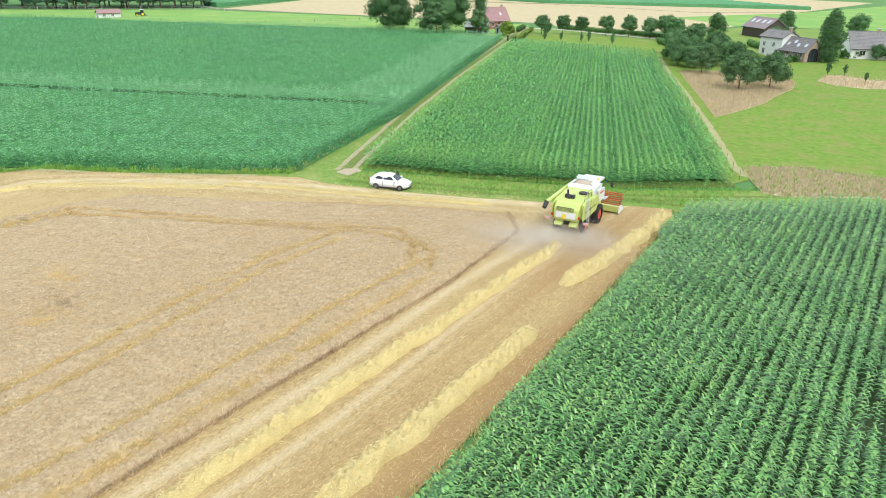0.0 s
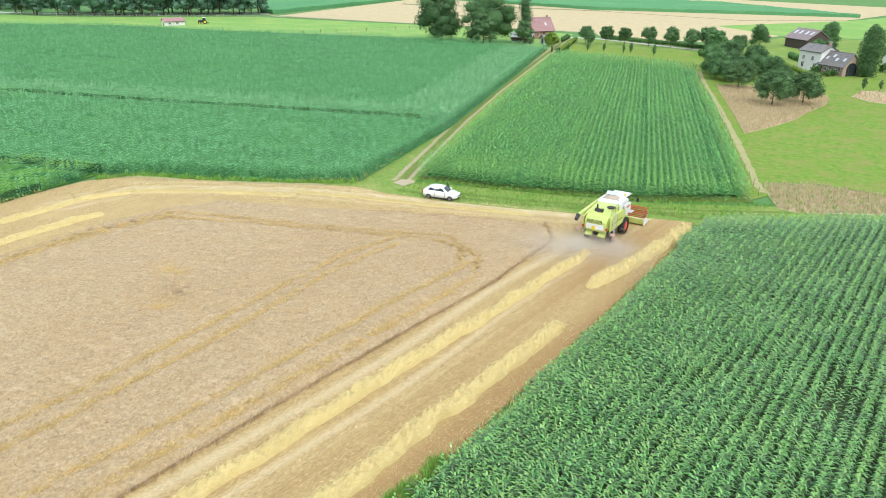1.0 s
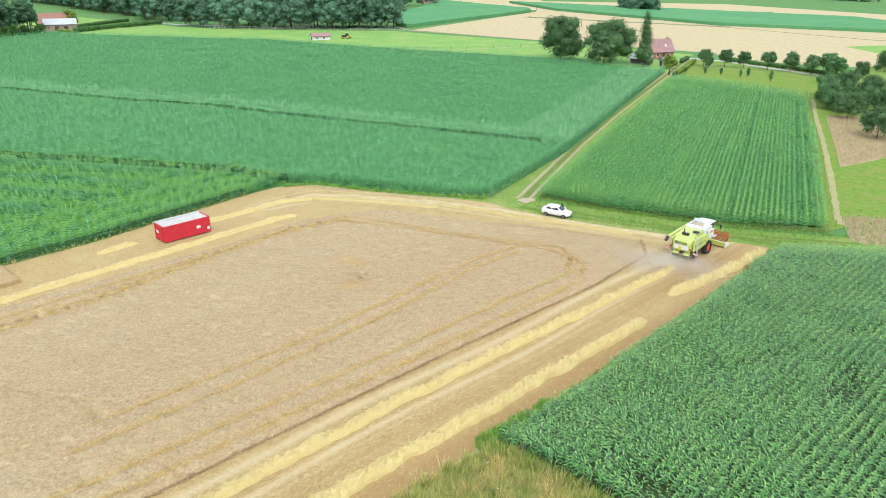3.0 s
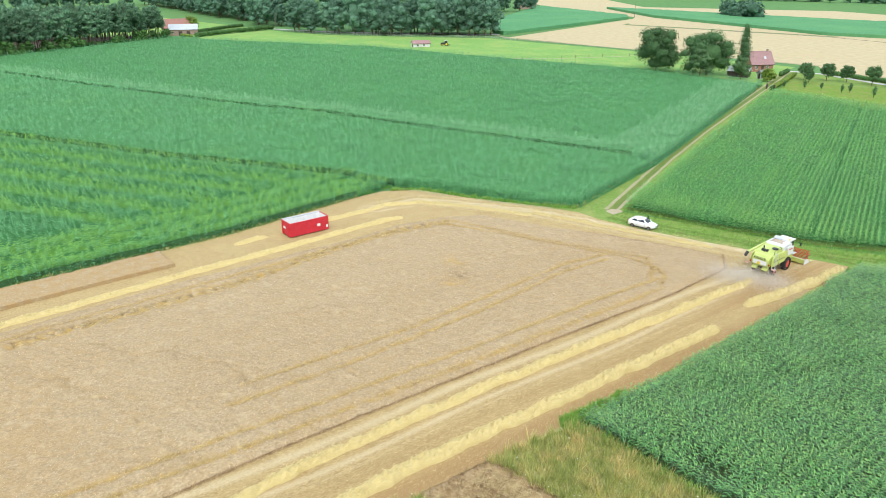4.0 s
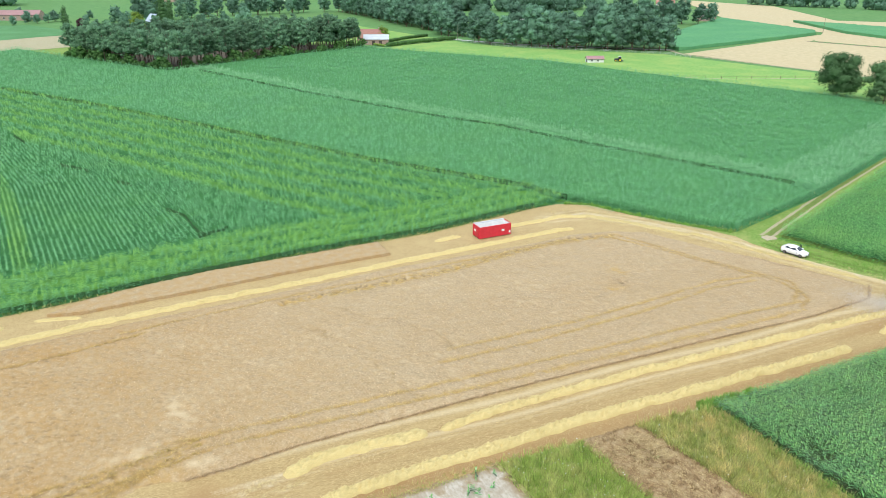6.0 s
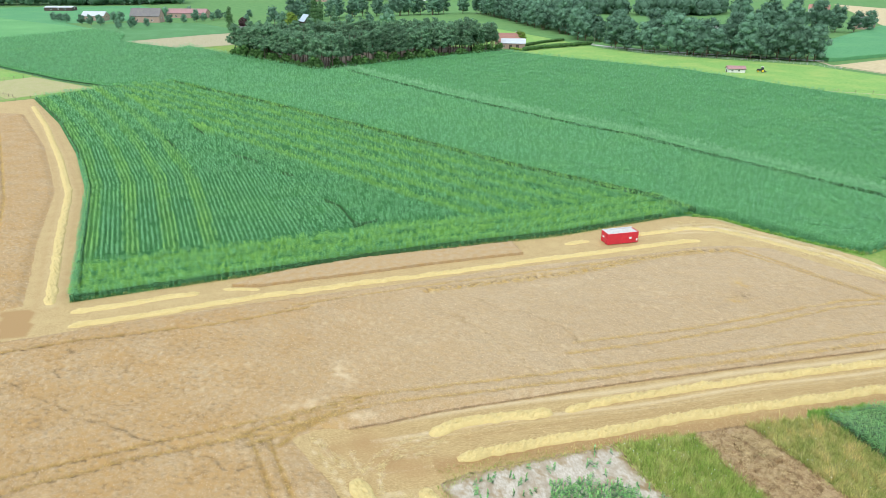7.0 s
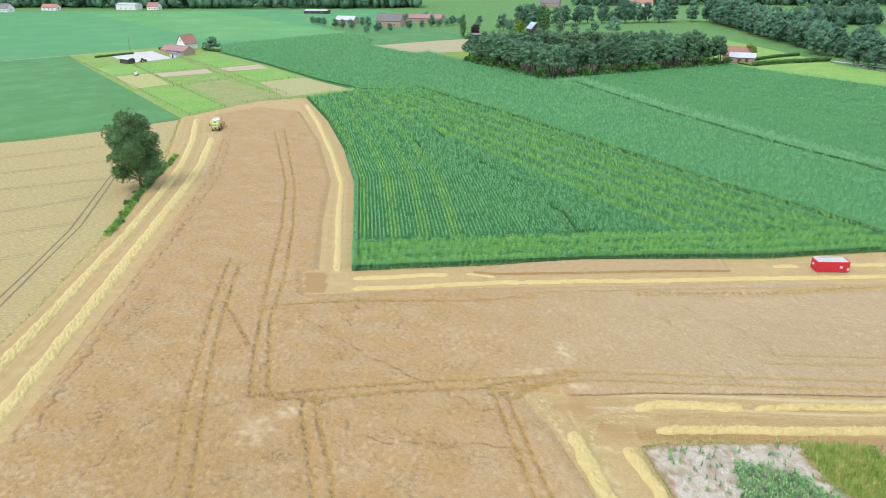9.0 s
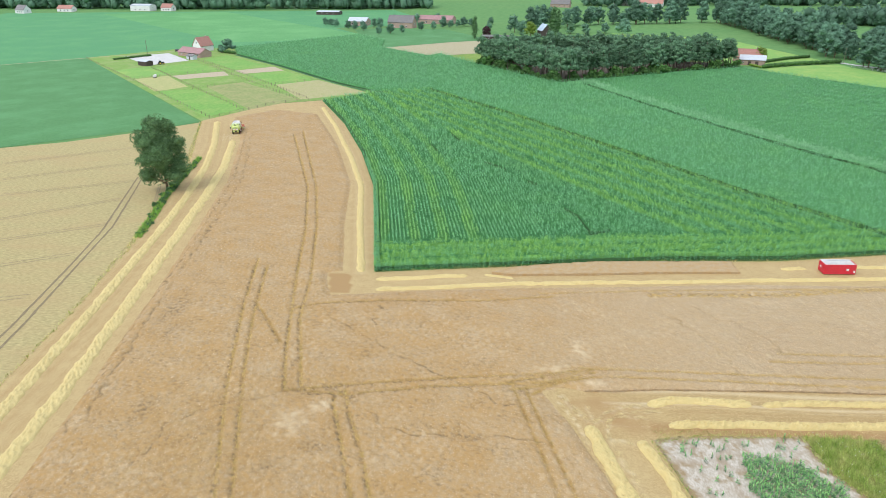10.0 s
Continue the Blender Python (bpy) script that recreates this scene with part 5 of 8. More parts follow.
wild([(-15.9, 12), (-15.0, 12), (-15.2, 36), (-16.0, 48), (-17.6, 66), (-18.3, 66), (-16.8, 48), (-16.0, 30)], 40, 0.4, M["wild_grass"], "weeds along the edge of the maize", 109)
wild([(-62, 49.2), (-56, 55), (-66.5, 85.4), (-109, 196), (-110.5, 196), (-68, 86)], 16, 0.5, M["wild_grass"], "rough grass on the verge of the track", 110, 0.06, near=0)
wild([(-51.4, 59.5), (-50.8, 59.8), (-99, 184), (-102.5, 188), (-65.3, 93)], 9, 0.3, M["young_grass"], "grass strip along the farm track", 111, 0.06, near=0)
wild([(-22, 66), (-29, 62), (-43.5, 56), (-50.5, 54.5), (-50.8, 59.5), (-24.8, 69.4), (-13, 77.3), (-17, 68)], 26, 0.28, M["young_grass"], "grass on the lane between the fields", 112, 0.04)
wild([(-51, 59.6), (-24.8, 69.3), (-13, 77.4), (-13.2, 78.4), (-24.8, 70.3), (-51, 60.5)], 40, 0.4, M["young_grass"], "tall weeds at the foot of the maize", 113, 0.04)
wild([(-82.4, 35.4), (-79.6, 40.2), (-71, 44.4), (-62, 50.4), (-56.5, 54.8), (-56.0, 53.8), (-61.8, 49.4), (-71, 43.4), (-79.2, 39.2), (-81.6, 35)], 60, 0.55, M["young_grass"], "weeds at the foot of the western maize", 115, 0.06, near=0)
wild([(-83, 29), (-77.8, 4), (-76, -21), (-72.8, -44), (-67, -80), (-66, -80), (-71.4, -44), (-74.4, -21), (-76.4, 4), (-81.8, 29)], 16, 0.4, M["wild_grass"], "weeds along the western maize", 114, 0.05)

wild([(-13.6, -34.6), (-15.2, -30), (-16.2, -14), (-15.4, -14), (-14.4, -30), (-12.8, -33.4), (-1.5, -31), (-1.5, -32)], 45, 0.3, M["fresh_grass"], "sparse weeds along the edge of sandy soil", 117, 0.03)
wild([(-16, -14.6), (-8.6, -13.8), (-4, -11.3), (9, -8.6), (9, -7.4), (-4, -10.1), (-8.6, -12.6), (-16, -13.4)], 60, 0.5, M["fresh_grass"], "ragged edge of wild grass over sand", 118, 0.03)
# a patch of young maize on the sand
g = np.random.default_rng(120)
PATCH = [(-11.5, -23.5), (-9.4, -16.4), (-4, -13), (6, -10), (6, -21), (-4.5, -24.5)]
px, py = in_rows(PATCH, radians(20), 0.75, 0.3, g)
qx, qy = in_rows([(-13.4, -32), (-14.9, -15), (-4, -12), (-3, -29.5)], radians(20), 0.75, 0.5, g)
k = g.uniform(0, 1, qx.shape) < 0.12 + 0.2 * waves(qx, qy, 2.5, 13)
px, py = np.r_[px, qx[k]], np.r_[py, qy[k]]
crop("young_maize", "sparse young maize on pale sandy soil", [maize(px, py, 0 * px + 0.05, radians(20), 9, 0.15, 1.0, 0.62, 0.085, g, 2, 0.8 + 0.25 * waves(px, py, 2.0, 14), 0.2 + 0 * px)])

# lawn, meadow and dry strip by the houses
flat("lawn", [(-60, 183), (-48.4, 156), (-35.3, 125.3), (-24.3, 97.5), (-15.8, 78.4), (-10.9, 90.4), (-3.7, 90.8), (60, 108), (60, 235), (-14, 222), (-29, 200), (-40, 186)], 0.010, M["lawn"], "large mown garden lawn", "lawn")
ribbon("path", [(-57.2, 182), (-46.6, 156.5), (-36.4, 133), (-26.5, 109.3), (-21.1, 96), (-17.3, 86.4), (-15.4, 82.4)], 1.0, 0.024, M["margin"], "dry trodden margin beside the maize", "path")
DRY = [(-16.4, 86.2), (-14.5, 88), (-10.9, 90), (-3.7, 90.4), (60, 107), (60, 96), (-3.0, 81.8), (-10.5, 76.8), (-12.4, 77.2), (-14.2, 80.6)]
flat("dry_strip", DRY, 0.016, M["dry"], "dry strip of tall grass by the lawn", "dry grass")
MEADOW = [(-46.3, 161.8), (-40.1, 146.7), (-33, 130), (-26.6, 114.3), (-24.2, 124), (-22.8, 132.6), (-22.6, 141), (-21.6, 150.8), (-22.6, 160), (-26.3, 167.5), (-36, 169)]
flat("meadow", MEADOW, 0.030, M["dry"], "unmown dry meadow within the lawn", "meadow")
M["dry_blades"] = shader("dry_grass", (0.48, 0.385, 0.235), (0.70, 0.58, 0.39), 1.0, 0.8, (0.66, 0.51, 0.37), 3.0, 0.6, island=0.14, through_light=0.4)
wild(MEADOW, 40, 0.5, M["dry_blades"], "tall dry grass in an unmown island", 131, 0.04, near=0)
wild(DRY, 60, 0.45, M["dry_blades"], "tall dry grass between lawn and maize", 133, 0.035, near=12)
wild(DRY, 14, 0.4, M["young_grass"], "green weeds among dry grass", 135, 0.05, near=12)
wild(MEADOW, 5, 0.45, M["wild_grass"], "green stems in the dry meadow", 136, 0.05, near=0)
ISLE = [(-19.4, 165.4), (-15.5, 161.3), (-10.4, 160.3), (-6, 163), (4, 169), (4, 178), (-9.9, 174), (-15.1, 176.7), (-18.8, 175.7)]
flat("meadow", ISLE, 0.030, M["dry"], "small dry meadow island with saplings", "meadow")
wild(ISLE, 10, 0.6, M["dry_blades"], "dry grass round young saplings", 134, 0.07, near=12)
flat("lawn", [(-99.5, 185.5), (-52.9, 184.2), (-58, 206), (-66, 214), (-80, 223), (-110, 214)], 0.014, M["lawn"], "mown strip below a row of trees", "lawn")
flat("garden_ground", [(-124, 238), (-112, 214), (-110, 214), (-80, 223), (-66, 214), (-58, 206), (-54, 184), (-29, 200), (-14, 222), (60, 236), (60, 330), (-62, 300), (-72, 250)], 0.008, M["grass"], "grassy gardens round the houses", "garden")

# pasture, far fields, roads
flat("pasture", [(-109.5, 197.2), (-155.9, 192), (-200, 173.4), (-235, 160.4), (-270.6, 149.2), (-330.8, 103.8), (-362, 84.4), (-382, 146), (-368, 147), (-338, 160), (-306, 191), (-278, 222), (-262, 224), (-198, 240), (-128, 250), (-124, 236)], 0.018, M["pasture"], "grazed pasture with worn paths", "pasture")
ribbon("worn_path", [(-215, 166), (-198, 190), (-190, 214), (-186, 228)], 1.0, 0.026, M["gravel"], "worn path across the pasture", "path")
ribbon("road", [(-391, 147), (-350, 172), (-300, 228), (-292, 240)], 3.2, 0.022, M["concrete"], "pale lane below a row of trees", "lane")
ribbon("road", [(-292, 236), (-272, 230), (-198, 246), (-124, 262)], 2.0, 0.026, M["gravel"], "pale lane beside the wheat", "lane")
flat("wheat_field", [(-276, 232), (-198, 246), (-124, 260), (-112, 242), (-70, 262), (-66, 300), (-100, 330), (-60, 410), (-100, 520), (-180, 388), (-300, 352), (-325, 405), (-330, 395)], 0.02, M["far_wheat"], "broad field of ripe wheat", "wheat field")
ribbon("field_track", [(-300, 350), (-183, 385), (-100, 372), (-60, 412)], 1.6, 0.03, M["soil"], "narrow track between wheat fields", "track")
flat("wheat_field", [(-300, 356), (-183, 390), (-100, 378), (-60, 418), (-40, 560), (-300, 620), (-420, 520)], 0.03, M["far_wheat"], "paler distant field of wheat", "wheat field")
flat("wheat_field", [(-470, 445), (-340, 412), (-420, 520), (-600, 640), (-760, 640)], 0.032, M["far_wheat"], "pale distant field of wheat", "wheat field")
flat("green_field", [(-66, 300), (-100, 330), (-60, 410), (-20, 560), (200, 700), (300, 420), (60, 330), (-30, 312)], 0.024, M["pasture"], "green meadow behind the houses", "meadow")
for label, poly in (("distant green maize behind the lane", [(-288, 240), (-330, 392), (-345, 408), (-465, 436), (-440, 400), (-360, 292), (-300, 242)]), ("distant dark green maize strip", [(-330, 420), (-190, 392), (-60, 440), (-160, 520), (-420, 470)])):
    solo("maize_field", sheet("maize_field", poly, 4.0, lambda x, y: 1.7 + 0.2 * waves(x, y, 6, 141), None, 0.0), M["far_corn"], label, "maize", "stuff", "maize fields")
flat("grain_field", [(-20, -129.8), (-43.5, -131.8), (-79.1, -136.8), (-139, -149.4), (-204, -170.4), (-185.2, -188), (-169.8, -206), (-160, -224.5), (-100, -330), (120, -330), (120, -128)], 0.026, M["pale_grain"], "pale ripe grain with dark tramlines", "grain field")
for line in ([(20, -131), (-42.3, -140.4), (-65, -144.1), (-86, -148), (-110, -154.6), (-129.7, -160)], [(20, -129.2), (-42.4, -138.6), (-68, -143.2), (-88.6, -146.8), (-112, -153.4), (-127, -157.8)]):
    ribbon("wheel_track", line, 0.5, 0.05, M["soil_track"], "dark wheel marks through pale grain", "track")
for (x1, y1), (x2, y2) in (((-91.9, -177), (-108.7, -155.3)), ((-78.1, -167.9), (-89.5, -149.2)), ((-64.2, -158.6), (-71, -147.2)), ((-48.7, -148.3), (-50.2, -144.2)), ((-110.4, -189.3), (-125.4, -158.6)), ((-124.5, -198.8), (-144.9, -167)), ((-140.8, -209.6), (-164.2, -176.2)), ((-103.6, -143.7), (-120.5, -149.7))):
    for k in (0, 1.6):
        ribbon("wheel_track", [(3 * x1 - 2 * x2 - k, 3 * y1 - 2 * y2) if x1 > -103 else (x1 - k, y1), (0.5 * (x1 + x2) - k, 0.5 * (y1 + y2)), (x2 - k, y2)], 0.3, 0.05, M["grain_mark"], "faint wheel marks through pale grain", "track")
flat("beet_field", [(-206, -171.5), (-201, -174), (-160, -225), (-100, -331), (-260, -470), (-352, -355), (-389, -317)], 0.03, M["beet"], "smooth dark green field of low leaves", "beet field")
M["paddock_green"] = shader("lush_paddock", (0.13, 0.30, 0.055), (0.22, 0.39, 0.08), 1.5, 0.9, (0.28, 0.36, 0.10), 12.0, 0.6)
M["paddock_olive"] = shader("olive_paddock", (0.20, 0.25, 0.08), (0.31, 0.33, 0.12), 1.5, 0.9, (0.38, 0.33, 0.15), 9.0, 0.6)
flat("meadow", [(-389, -317.5), (-400, -322), (-440, -276), (-447, -240), (-410, -226), (-272.5, -114.5), (-253, -134), (-243, -154), (-232, -158.5), (-207, -171)], 0.012, M["paddock"], "fenced paddocks behind a stable", "paddock")
for label, material, poly in (
    ("deep green paddock nearest the grain", "paddock_green", [(-271, -217), (-278, -202), (-233, -162), (-214, -172)]),
    ("olive grazed paddock nearest the grain", "paddock_olive", [(-286, -199), (-300, -185), (-254, -143), (-230, -159)]),
    ("pale green grazed paddock", "paddock", [(-304, -219), (-316, -197), (-300, -185), (-283, -203)]),
    ("grazed yellowed paddock", "rough", [(-307, -246), (-319, -233), (-285, -208), (-271, -219)]),
    ("bright green fenced paddock", "pasture", [(-337, -272), (-353, -259), (-324, -235), (-309, -247)]),
    ("bright green paddock below the riding arena", "paddock_green", [(-347, -255), (-372, -240), (-338, -208), (-322, -232)]),
    ("bright green paddock beside the stable", "paddock_green", [(-383, -238), (-406, -231), (-356, -188), (-342, -204)]),
    ("bright green paddock by the maize", "paddock_green", [(-324, -193), (-341, -175), (-309, -148), (-293, -166)]),
):
    flat("meadow", poly, 0.040, M[material], label, "paddock")
flat("sand_paddock", [(-319, -231), (-336, -208), (-322, -200), (-307, -221)], 0.048, M["dry_soil"], "bare sandy paddock", "paddock")
flat("sand_paddock", [(-339, -203), (-356, -185), (-341, -175), (-328, -194)], 0.048, M["dry_soil"], "bare sandy paddock strip", "paddock")
flat("dry_paddock", [(-293, -166), (-309, -148), (-273, -116), (-254, -143)], 0.042, M["margin"], "dry grazed paddock by the maize", "paddock")
flat("riding_arena", [(-397, -296), (-415, -274), (-380, -246), (-357, -262)], 0.05, M["concrete"], "white sand riding arena", "riding arena")
ribbon("road", [(-300, -412), (-352, -355), (-389, -317), (-414, -285), (-436, -270)], 1.5, 0.045, M["gravel"], "pale farm lane", "lane")
ribbon("hedge_line", [(-275, -115), (-298, -136), (-357, -181.5), (-409, -227)], 1.8, 0.06, M["canopy"], "grassy ditch bordering the maize", "ditch")
flat("green_field", [(-447, -241), (-440, -277), (-389, -319), (-352, -357), (-520, -560), (-770, -620), (-830, -176), (-700, -130), (-640, -120), (-600, -200), (-545, -168)], 0.016, M["far_corn"], "broad even green field", "field")
flat("green_field", [(-482, -259), (-762, -502), (-792, -368), (-545, -168), (-497, -193)], 0.04, M["young_crop"], "lighter green field of young crop", "field")
flat("sand_field", [(-451, -136), (-407, -98.2), (-424, -66), (-432, -64), (-500, -68), (-488, -90)], 0.05, M["gravel"], "bare pale field with dry grass", "bare field")
flat("meadow", [(-407, -98), (-370, -66), (-360, -62), (-424, -63)], 0.04, M["grass"], "rough grass beside the pine wood", "meadow")
flat("beet_field", [(-452, -137.5), (-488, -91), (-500, -69), (-518, -64), (-590, -100), (-600, -150), (-585, -180), (-540, -167)], 0.034, M["beet"], "green field before a row of houses", "field")
flat("lawn", [(-372, 96), (-383, 146), (-520, 120), (-560, 40), (-420, 20), (-372, 84)], 0.03, M["pasture"], "green clearing behind the wood", "meadow")
flat("pond_roof", [(-520, 268), (-452, 250), (-440, 290), (-505, 310)], 0.4, M["white"], "white crop covers on a distant field", "crop cover")


# ---- trees ----
def lumps(centres, radii, gen, core=0.7, detail=1):
    """Rough inner masses of a crown."""
    bm = bmesh.new()
    for (x, y, z), r in zip(centres, radii):
        made = bmesh.ops.create_icosphere(bm, subdivisions=detail, radius=1)["verts"]
        for p in made:
            k = core * (1 + gen.uniform(-0.25, 0.25))
            p.co = Vector((x + p.co.x * r[0] * k, y + p.co.y * r[1] * k, z + p.co.z * r[2] * k))
    bmesh.ops.triangulate(bm, faces=bm.faces[:])
    v = np.array([p.co[:] for p in bm.verts])
    bm.verts.index_update()
    f = np.array([[p.index for p in face.verts] for face in bm.faces])
    bm.free()
    return v, f


def leafage(centres, radii, count, size, gen, inner=0.72):
    """Small leaf sprays over the lumps of a crown, facing roughly outwards."""
    c, r = np.array(centres), np.array(radii)
    weight = r[:, 0] * r[:, 2]
    i = gen.choice(len(c), count, p=weight / weight.sum())
    d = gen.normal(0, 1, (count, 3))
    d[:, 2] = d[:, 2] + 0.25
    d /= np.linalg.norm(d, axis=1)[:, None]
    p = c[i] + r[i] * d * gen.uniform(inner - 0.1, 1.16, count)[:, None]
    nrm = 0.8 * d + gen.normal(0, 0.75, (count, 3))
    nrm /= np.linalg.norm(nrm, axis=1)[:, None]
    t = np.cross(nrm, gen.normal(0, 1, (count, 3)))
    t /= np.linalg.norm(t, axis=1)[:, None]
    b = np.cross(nrm, t)
    s = size * gen.uniform(0.55, 1.3, count)[:, None]
    w = 0.6
    v = np.stack([p - t * s, p - b * s * w + nrm * s * 0.15, p + t * s, p + b * s * w - nrm * s * 0.1], 1)
    k = np.arange(count)[:, None] * 4
    return v.reshape(-1, 3), np.concatenate([k + [0, 1, 2], k + [0, 2, 3]])


def joined(*pieces):
    v, f, k = [], [], 0
    for a, b in pieces:
        v.append(a), f.append(b + k)
        k += len(a)
    return np.concatenate(v), np.concatenate(f)


def tree(name, label, category, high, wide, bole, leaf, kind, seed, count=700, size=0.35, bark=None, lean=(0, 0), group="", lobes=26):
    """A tree at the origin: tapered trunk with limbs, and a crown of leaf sprays round uneven lumps."""
    g = np.random.default_rng(seed)
    ob = thing(name, label, category, group)
    centres, radii = [], []
    h0 = bole
    body = high - h0
    if kind == "poplar":
        for k in range(9):
            t = (k + 0.5) / 9
            w = wide / 2 * (0.72 + 0.4 * math.sin(math.pi * t)) * (1.0 if t < 0.85 else 0.72)
            centres.append((g.normal(0, 0.1 * w), g.normal(0, 0.1 * w), h0 + body * t))
            radii.append((w * g.uniform(0.8, 1.05), w * g.uniform(0.8, 1.05), body / 9 * 1.1))
    elif kind == "cone":
        for k in range(7):
            t = (k + 0.4) / 7
            w = wide / 2 * (1.0 - 0.82 * t)
            for q in range(3):
                a = g.uniform(0, 6.28)
                centres.append((w * 0.4 * math.cos(a), w * 0.4 * math.sin(a), h0 + body * t))
                radii.append((w * 0.7, w * 0.7, body / 7 * 0.8))
    elif kind == "pine":
        for k in range(24):
            a, rr = g.uniform(0, 6.28), g.uniform(0, 0.9)
            t = g.uniform(0.2, 1.0)
            centres.append((wide / 2 * rr * math.cos(a), wide / 2 * rr * math.sin(a), high * 0.2 + high * 0.7 * t * (1 - 0.3 * rr)))
            s = wide * g.uniform(0.11, 0.21)
            radii.append((s, s, s * 0.6))
    else:
        n = lobes
        for k in range(n):
            a, t = g.uniform(0, 6.28), (k + 0.5) / n
            z = h0 + body * (0.16 + 0.72 * t)
            ring = math.sqrt(max(0.05, 1 - (2 * (0.12 + 0.8 * t) - 0.85) ** 2 * 0.9))
            rr = wide / 2 * ring * g.uniform(0.45, 0.8)
            s = wide * g.uniform(0.12, 0.2) * (26 / n) ** 0.4
            centres.append((rr * math.cos(a) + lean[0] * t, rr * math.sin(a) + lean[1] * t, z))
            radii.append((s, s, s * g.uniform(0.65, 0.9)))
        centres.append((lean[0] * 0.5, lean[1] * 0.5, h0 + body * 0.5))
        radii.append((wide * 0.33, wide * 0.33, body * 0.4))
    bm = bmesh.new()
    r = max(0.06, high * (0.011 if kind == "pine" else 0.019))
    top = h0 + body * (0.75 if kind in ("poplar", "cone", "pine") else 0.4)
    rod(bm, (0, 0, -0.1), (lean[0] * 0.15, lean[1] * 0.15, h0), r * 1.15, r * 0.85, 7)
    rod(bm, (lean[0] * 0.15, lean[1] * 0.15, h0 - 0.05), (lean[0] * 0.3, lean[1] * 0.3, top), r * 0.85, r * 0.3, 6)
    for c in centres[: {"poplar": 0, "pine": 3}.get(kind, 8)]:
        start = Vector((lean[0] * 0.2, lean[1] * 0.2, h0 + (c[2] - h0) * 0.45))
        rod(bm, start, c, r * 0.35, r * 0.1, 5)
    part("trunk", bm, bark or M["bark"], ob)
    v, f = joined(lumps(centres, radii, g), leafage(centres, radii, count, size, g))
    part("crown", tri_mesh("crown", v, f), leaf, ob)
    return ob


def spot(x, y, turn=0.0, s=1.0, tall=None, z=0.0):
    return Matrix.LocRotScale((x, y, z), Euler((0, 0, turn)), (s, s, tall or s))


class Stand:
    """Copies of a few tree forms, the first copy of each being the form itself."""

    def __init__(self, forms, seed):
        self.forms, self.used, self.g = forms, set(), np.random.default_rng(seed)

    def put(self, x, y, s=1.0, tall=None, label=""):
        k = int(self.g.integers(len(self.forms)))
        m = spot(x, y, self.g.uniform(0, 6.28), s, tall)
        if k in self.used:
            ob = copy_thing(self.forms[k], m)
        else:
            self.used.add(k)
            ob = self.forms[k]
            ob.matrix_basis = m
        return tagged(ob, label)

    def done(self):
        for k, ob in enumerate(self.forms):
            if k not in self.used:
                for o in (*ob.children_recursive, ob):
                    bpy.data.objects.remove(o)


g = np.random.default_rng(301)
# the lone oak on the field edge
oak = tree("oak_tree", "big dark oak standing alone on a field edge", "tree", 22.5, 14.0, 0.3, M["oak_leaf"], "round", 302, 15000, 0.27, lean=(-0.2, -0.9))
oak.matrix_basis = spot(-117.5, -145.6)

# the three trees and the poplar by the pink house
big = tree("broadleaf_tree", "large round dark green tree beside a pasture", "tree", 16.0, 19.0, 0.2, M["leaf"], "round", 303, 10000, 0.28)
big.matrix_basis = spot(-151.5, 195.5)
big = tree("broadleaf_tree", "large spreading green tree near the pink house", "tree", 15.0, 20.0, 0.2, M["leaf"], "round", 304, 10000, 0.28)
big.matrix_basis = spot(-134.5, 202.0)
small = tree("broadleaf_tree", "greyish leafy tree before a larger one", "tree", 10.5, 9.0, 1.0, M["oak_leaf"], "round", 305, 3500, 0.22)
small.matrix_basis = spot(-131.5, 193.5)
small = tree("broadleaf_tree", "small dark tree beside a house", "tree", 8.0, 7.0, 0.8, M["oak_leaf"], "round", 306, 2600, 0.21)
small.matrix_basis = spot(-122.0, 203.5)
pop = tree("poplar_tree", "tall narrow poplar beside a house", "tree", 17.0, 4.2, 1.5, M["leaf"], "poplar", 307, 3600, 0.2)
pop.matrix_basis = spot(-125.5, 209.0)
bush = tree("bush", "yellow-green rounded bush at the lane", "bush", 4.6, 5.4, 0.3, M["light_leaf"], "round", 308, 1800, 0.18)
bush.matrix_basis = spot(-113.4, 206.0)

# the row of small round trees
row = Stand([tree("lime_tree", "small round clipped tree in a row", "tree", 6.0, 5.2, 1.2, M["leaf"], "round", 310 + k, 1700, 0.19, group="row of small trees") for k in range(2)], 311)
for x, y, s in ((-108.6, 220.5, 1.0), (-103.2, 225, 1.0), (-97.6, 227.5, 0.95), (-89.7, 228.4, 1.05), (-82.7, 230, 1.05), (-75.6, 229, 1.0), (-72, 232, 1.2), (-68.5, 227.5, 1.15), (-66, 223, 1.2), (-104.5, 216, 0.7)):
    row.put(x, y, s)
row.done()
sap = Stand([tree("sapling", "thin young sapling in the grass", "tree", 2.6, 1.1, 0.6, M["leaf"], "poplar", 320 + k, 120, 0.18, group="saplings") for k in range(2)], 321)
for x, y in ((-99, 203), (-94.5, 205), (-88, 205), (-86.5, 207), (-78, 204), (-18.9, 176.5), (-15.9, 178.5), (-11.2, 170.5), (-104, 200)):
    sap.put(x, y, g.uniform(0.8, 1.3))
sap.done()

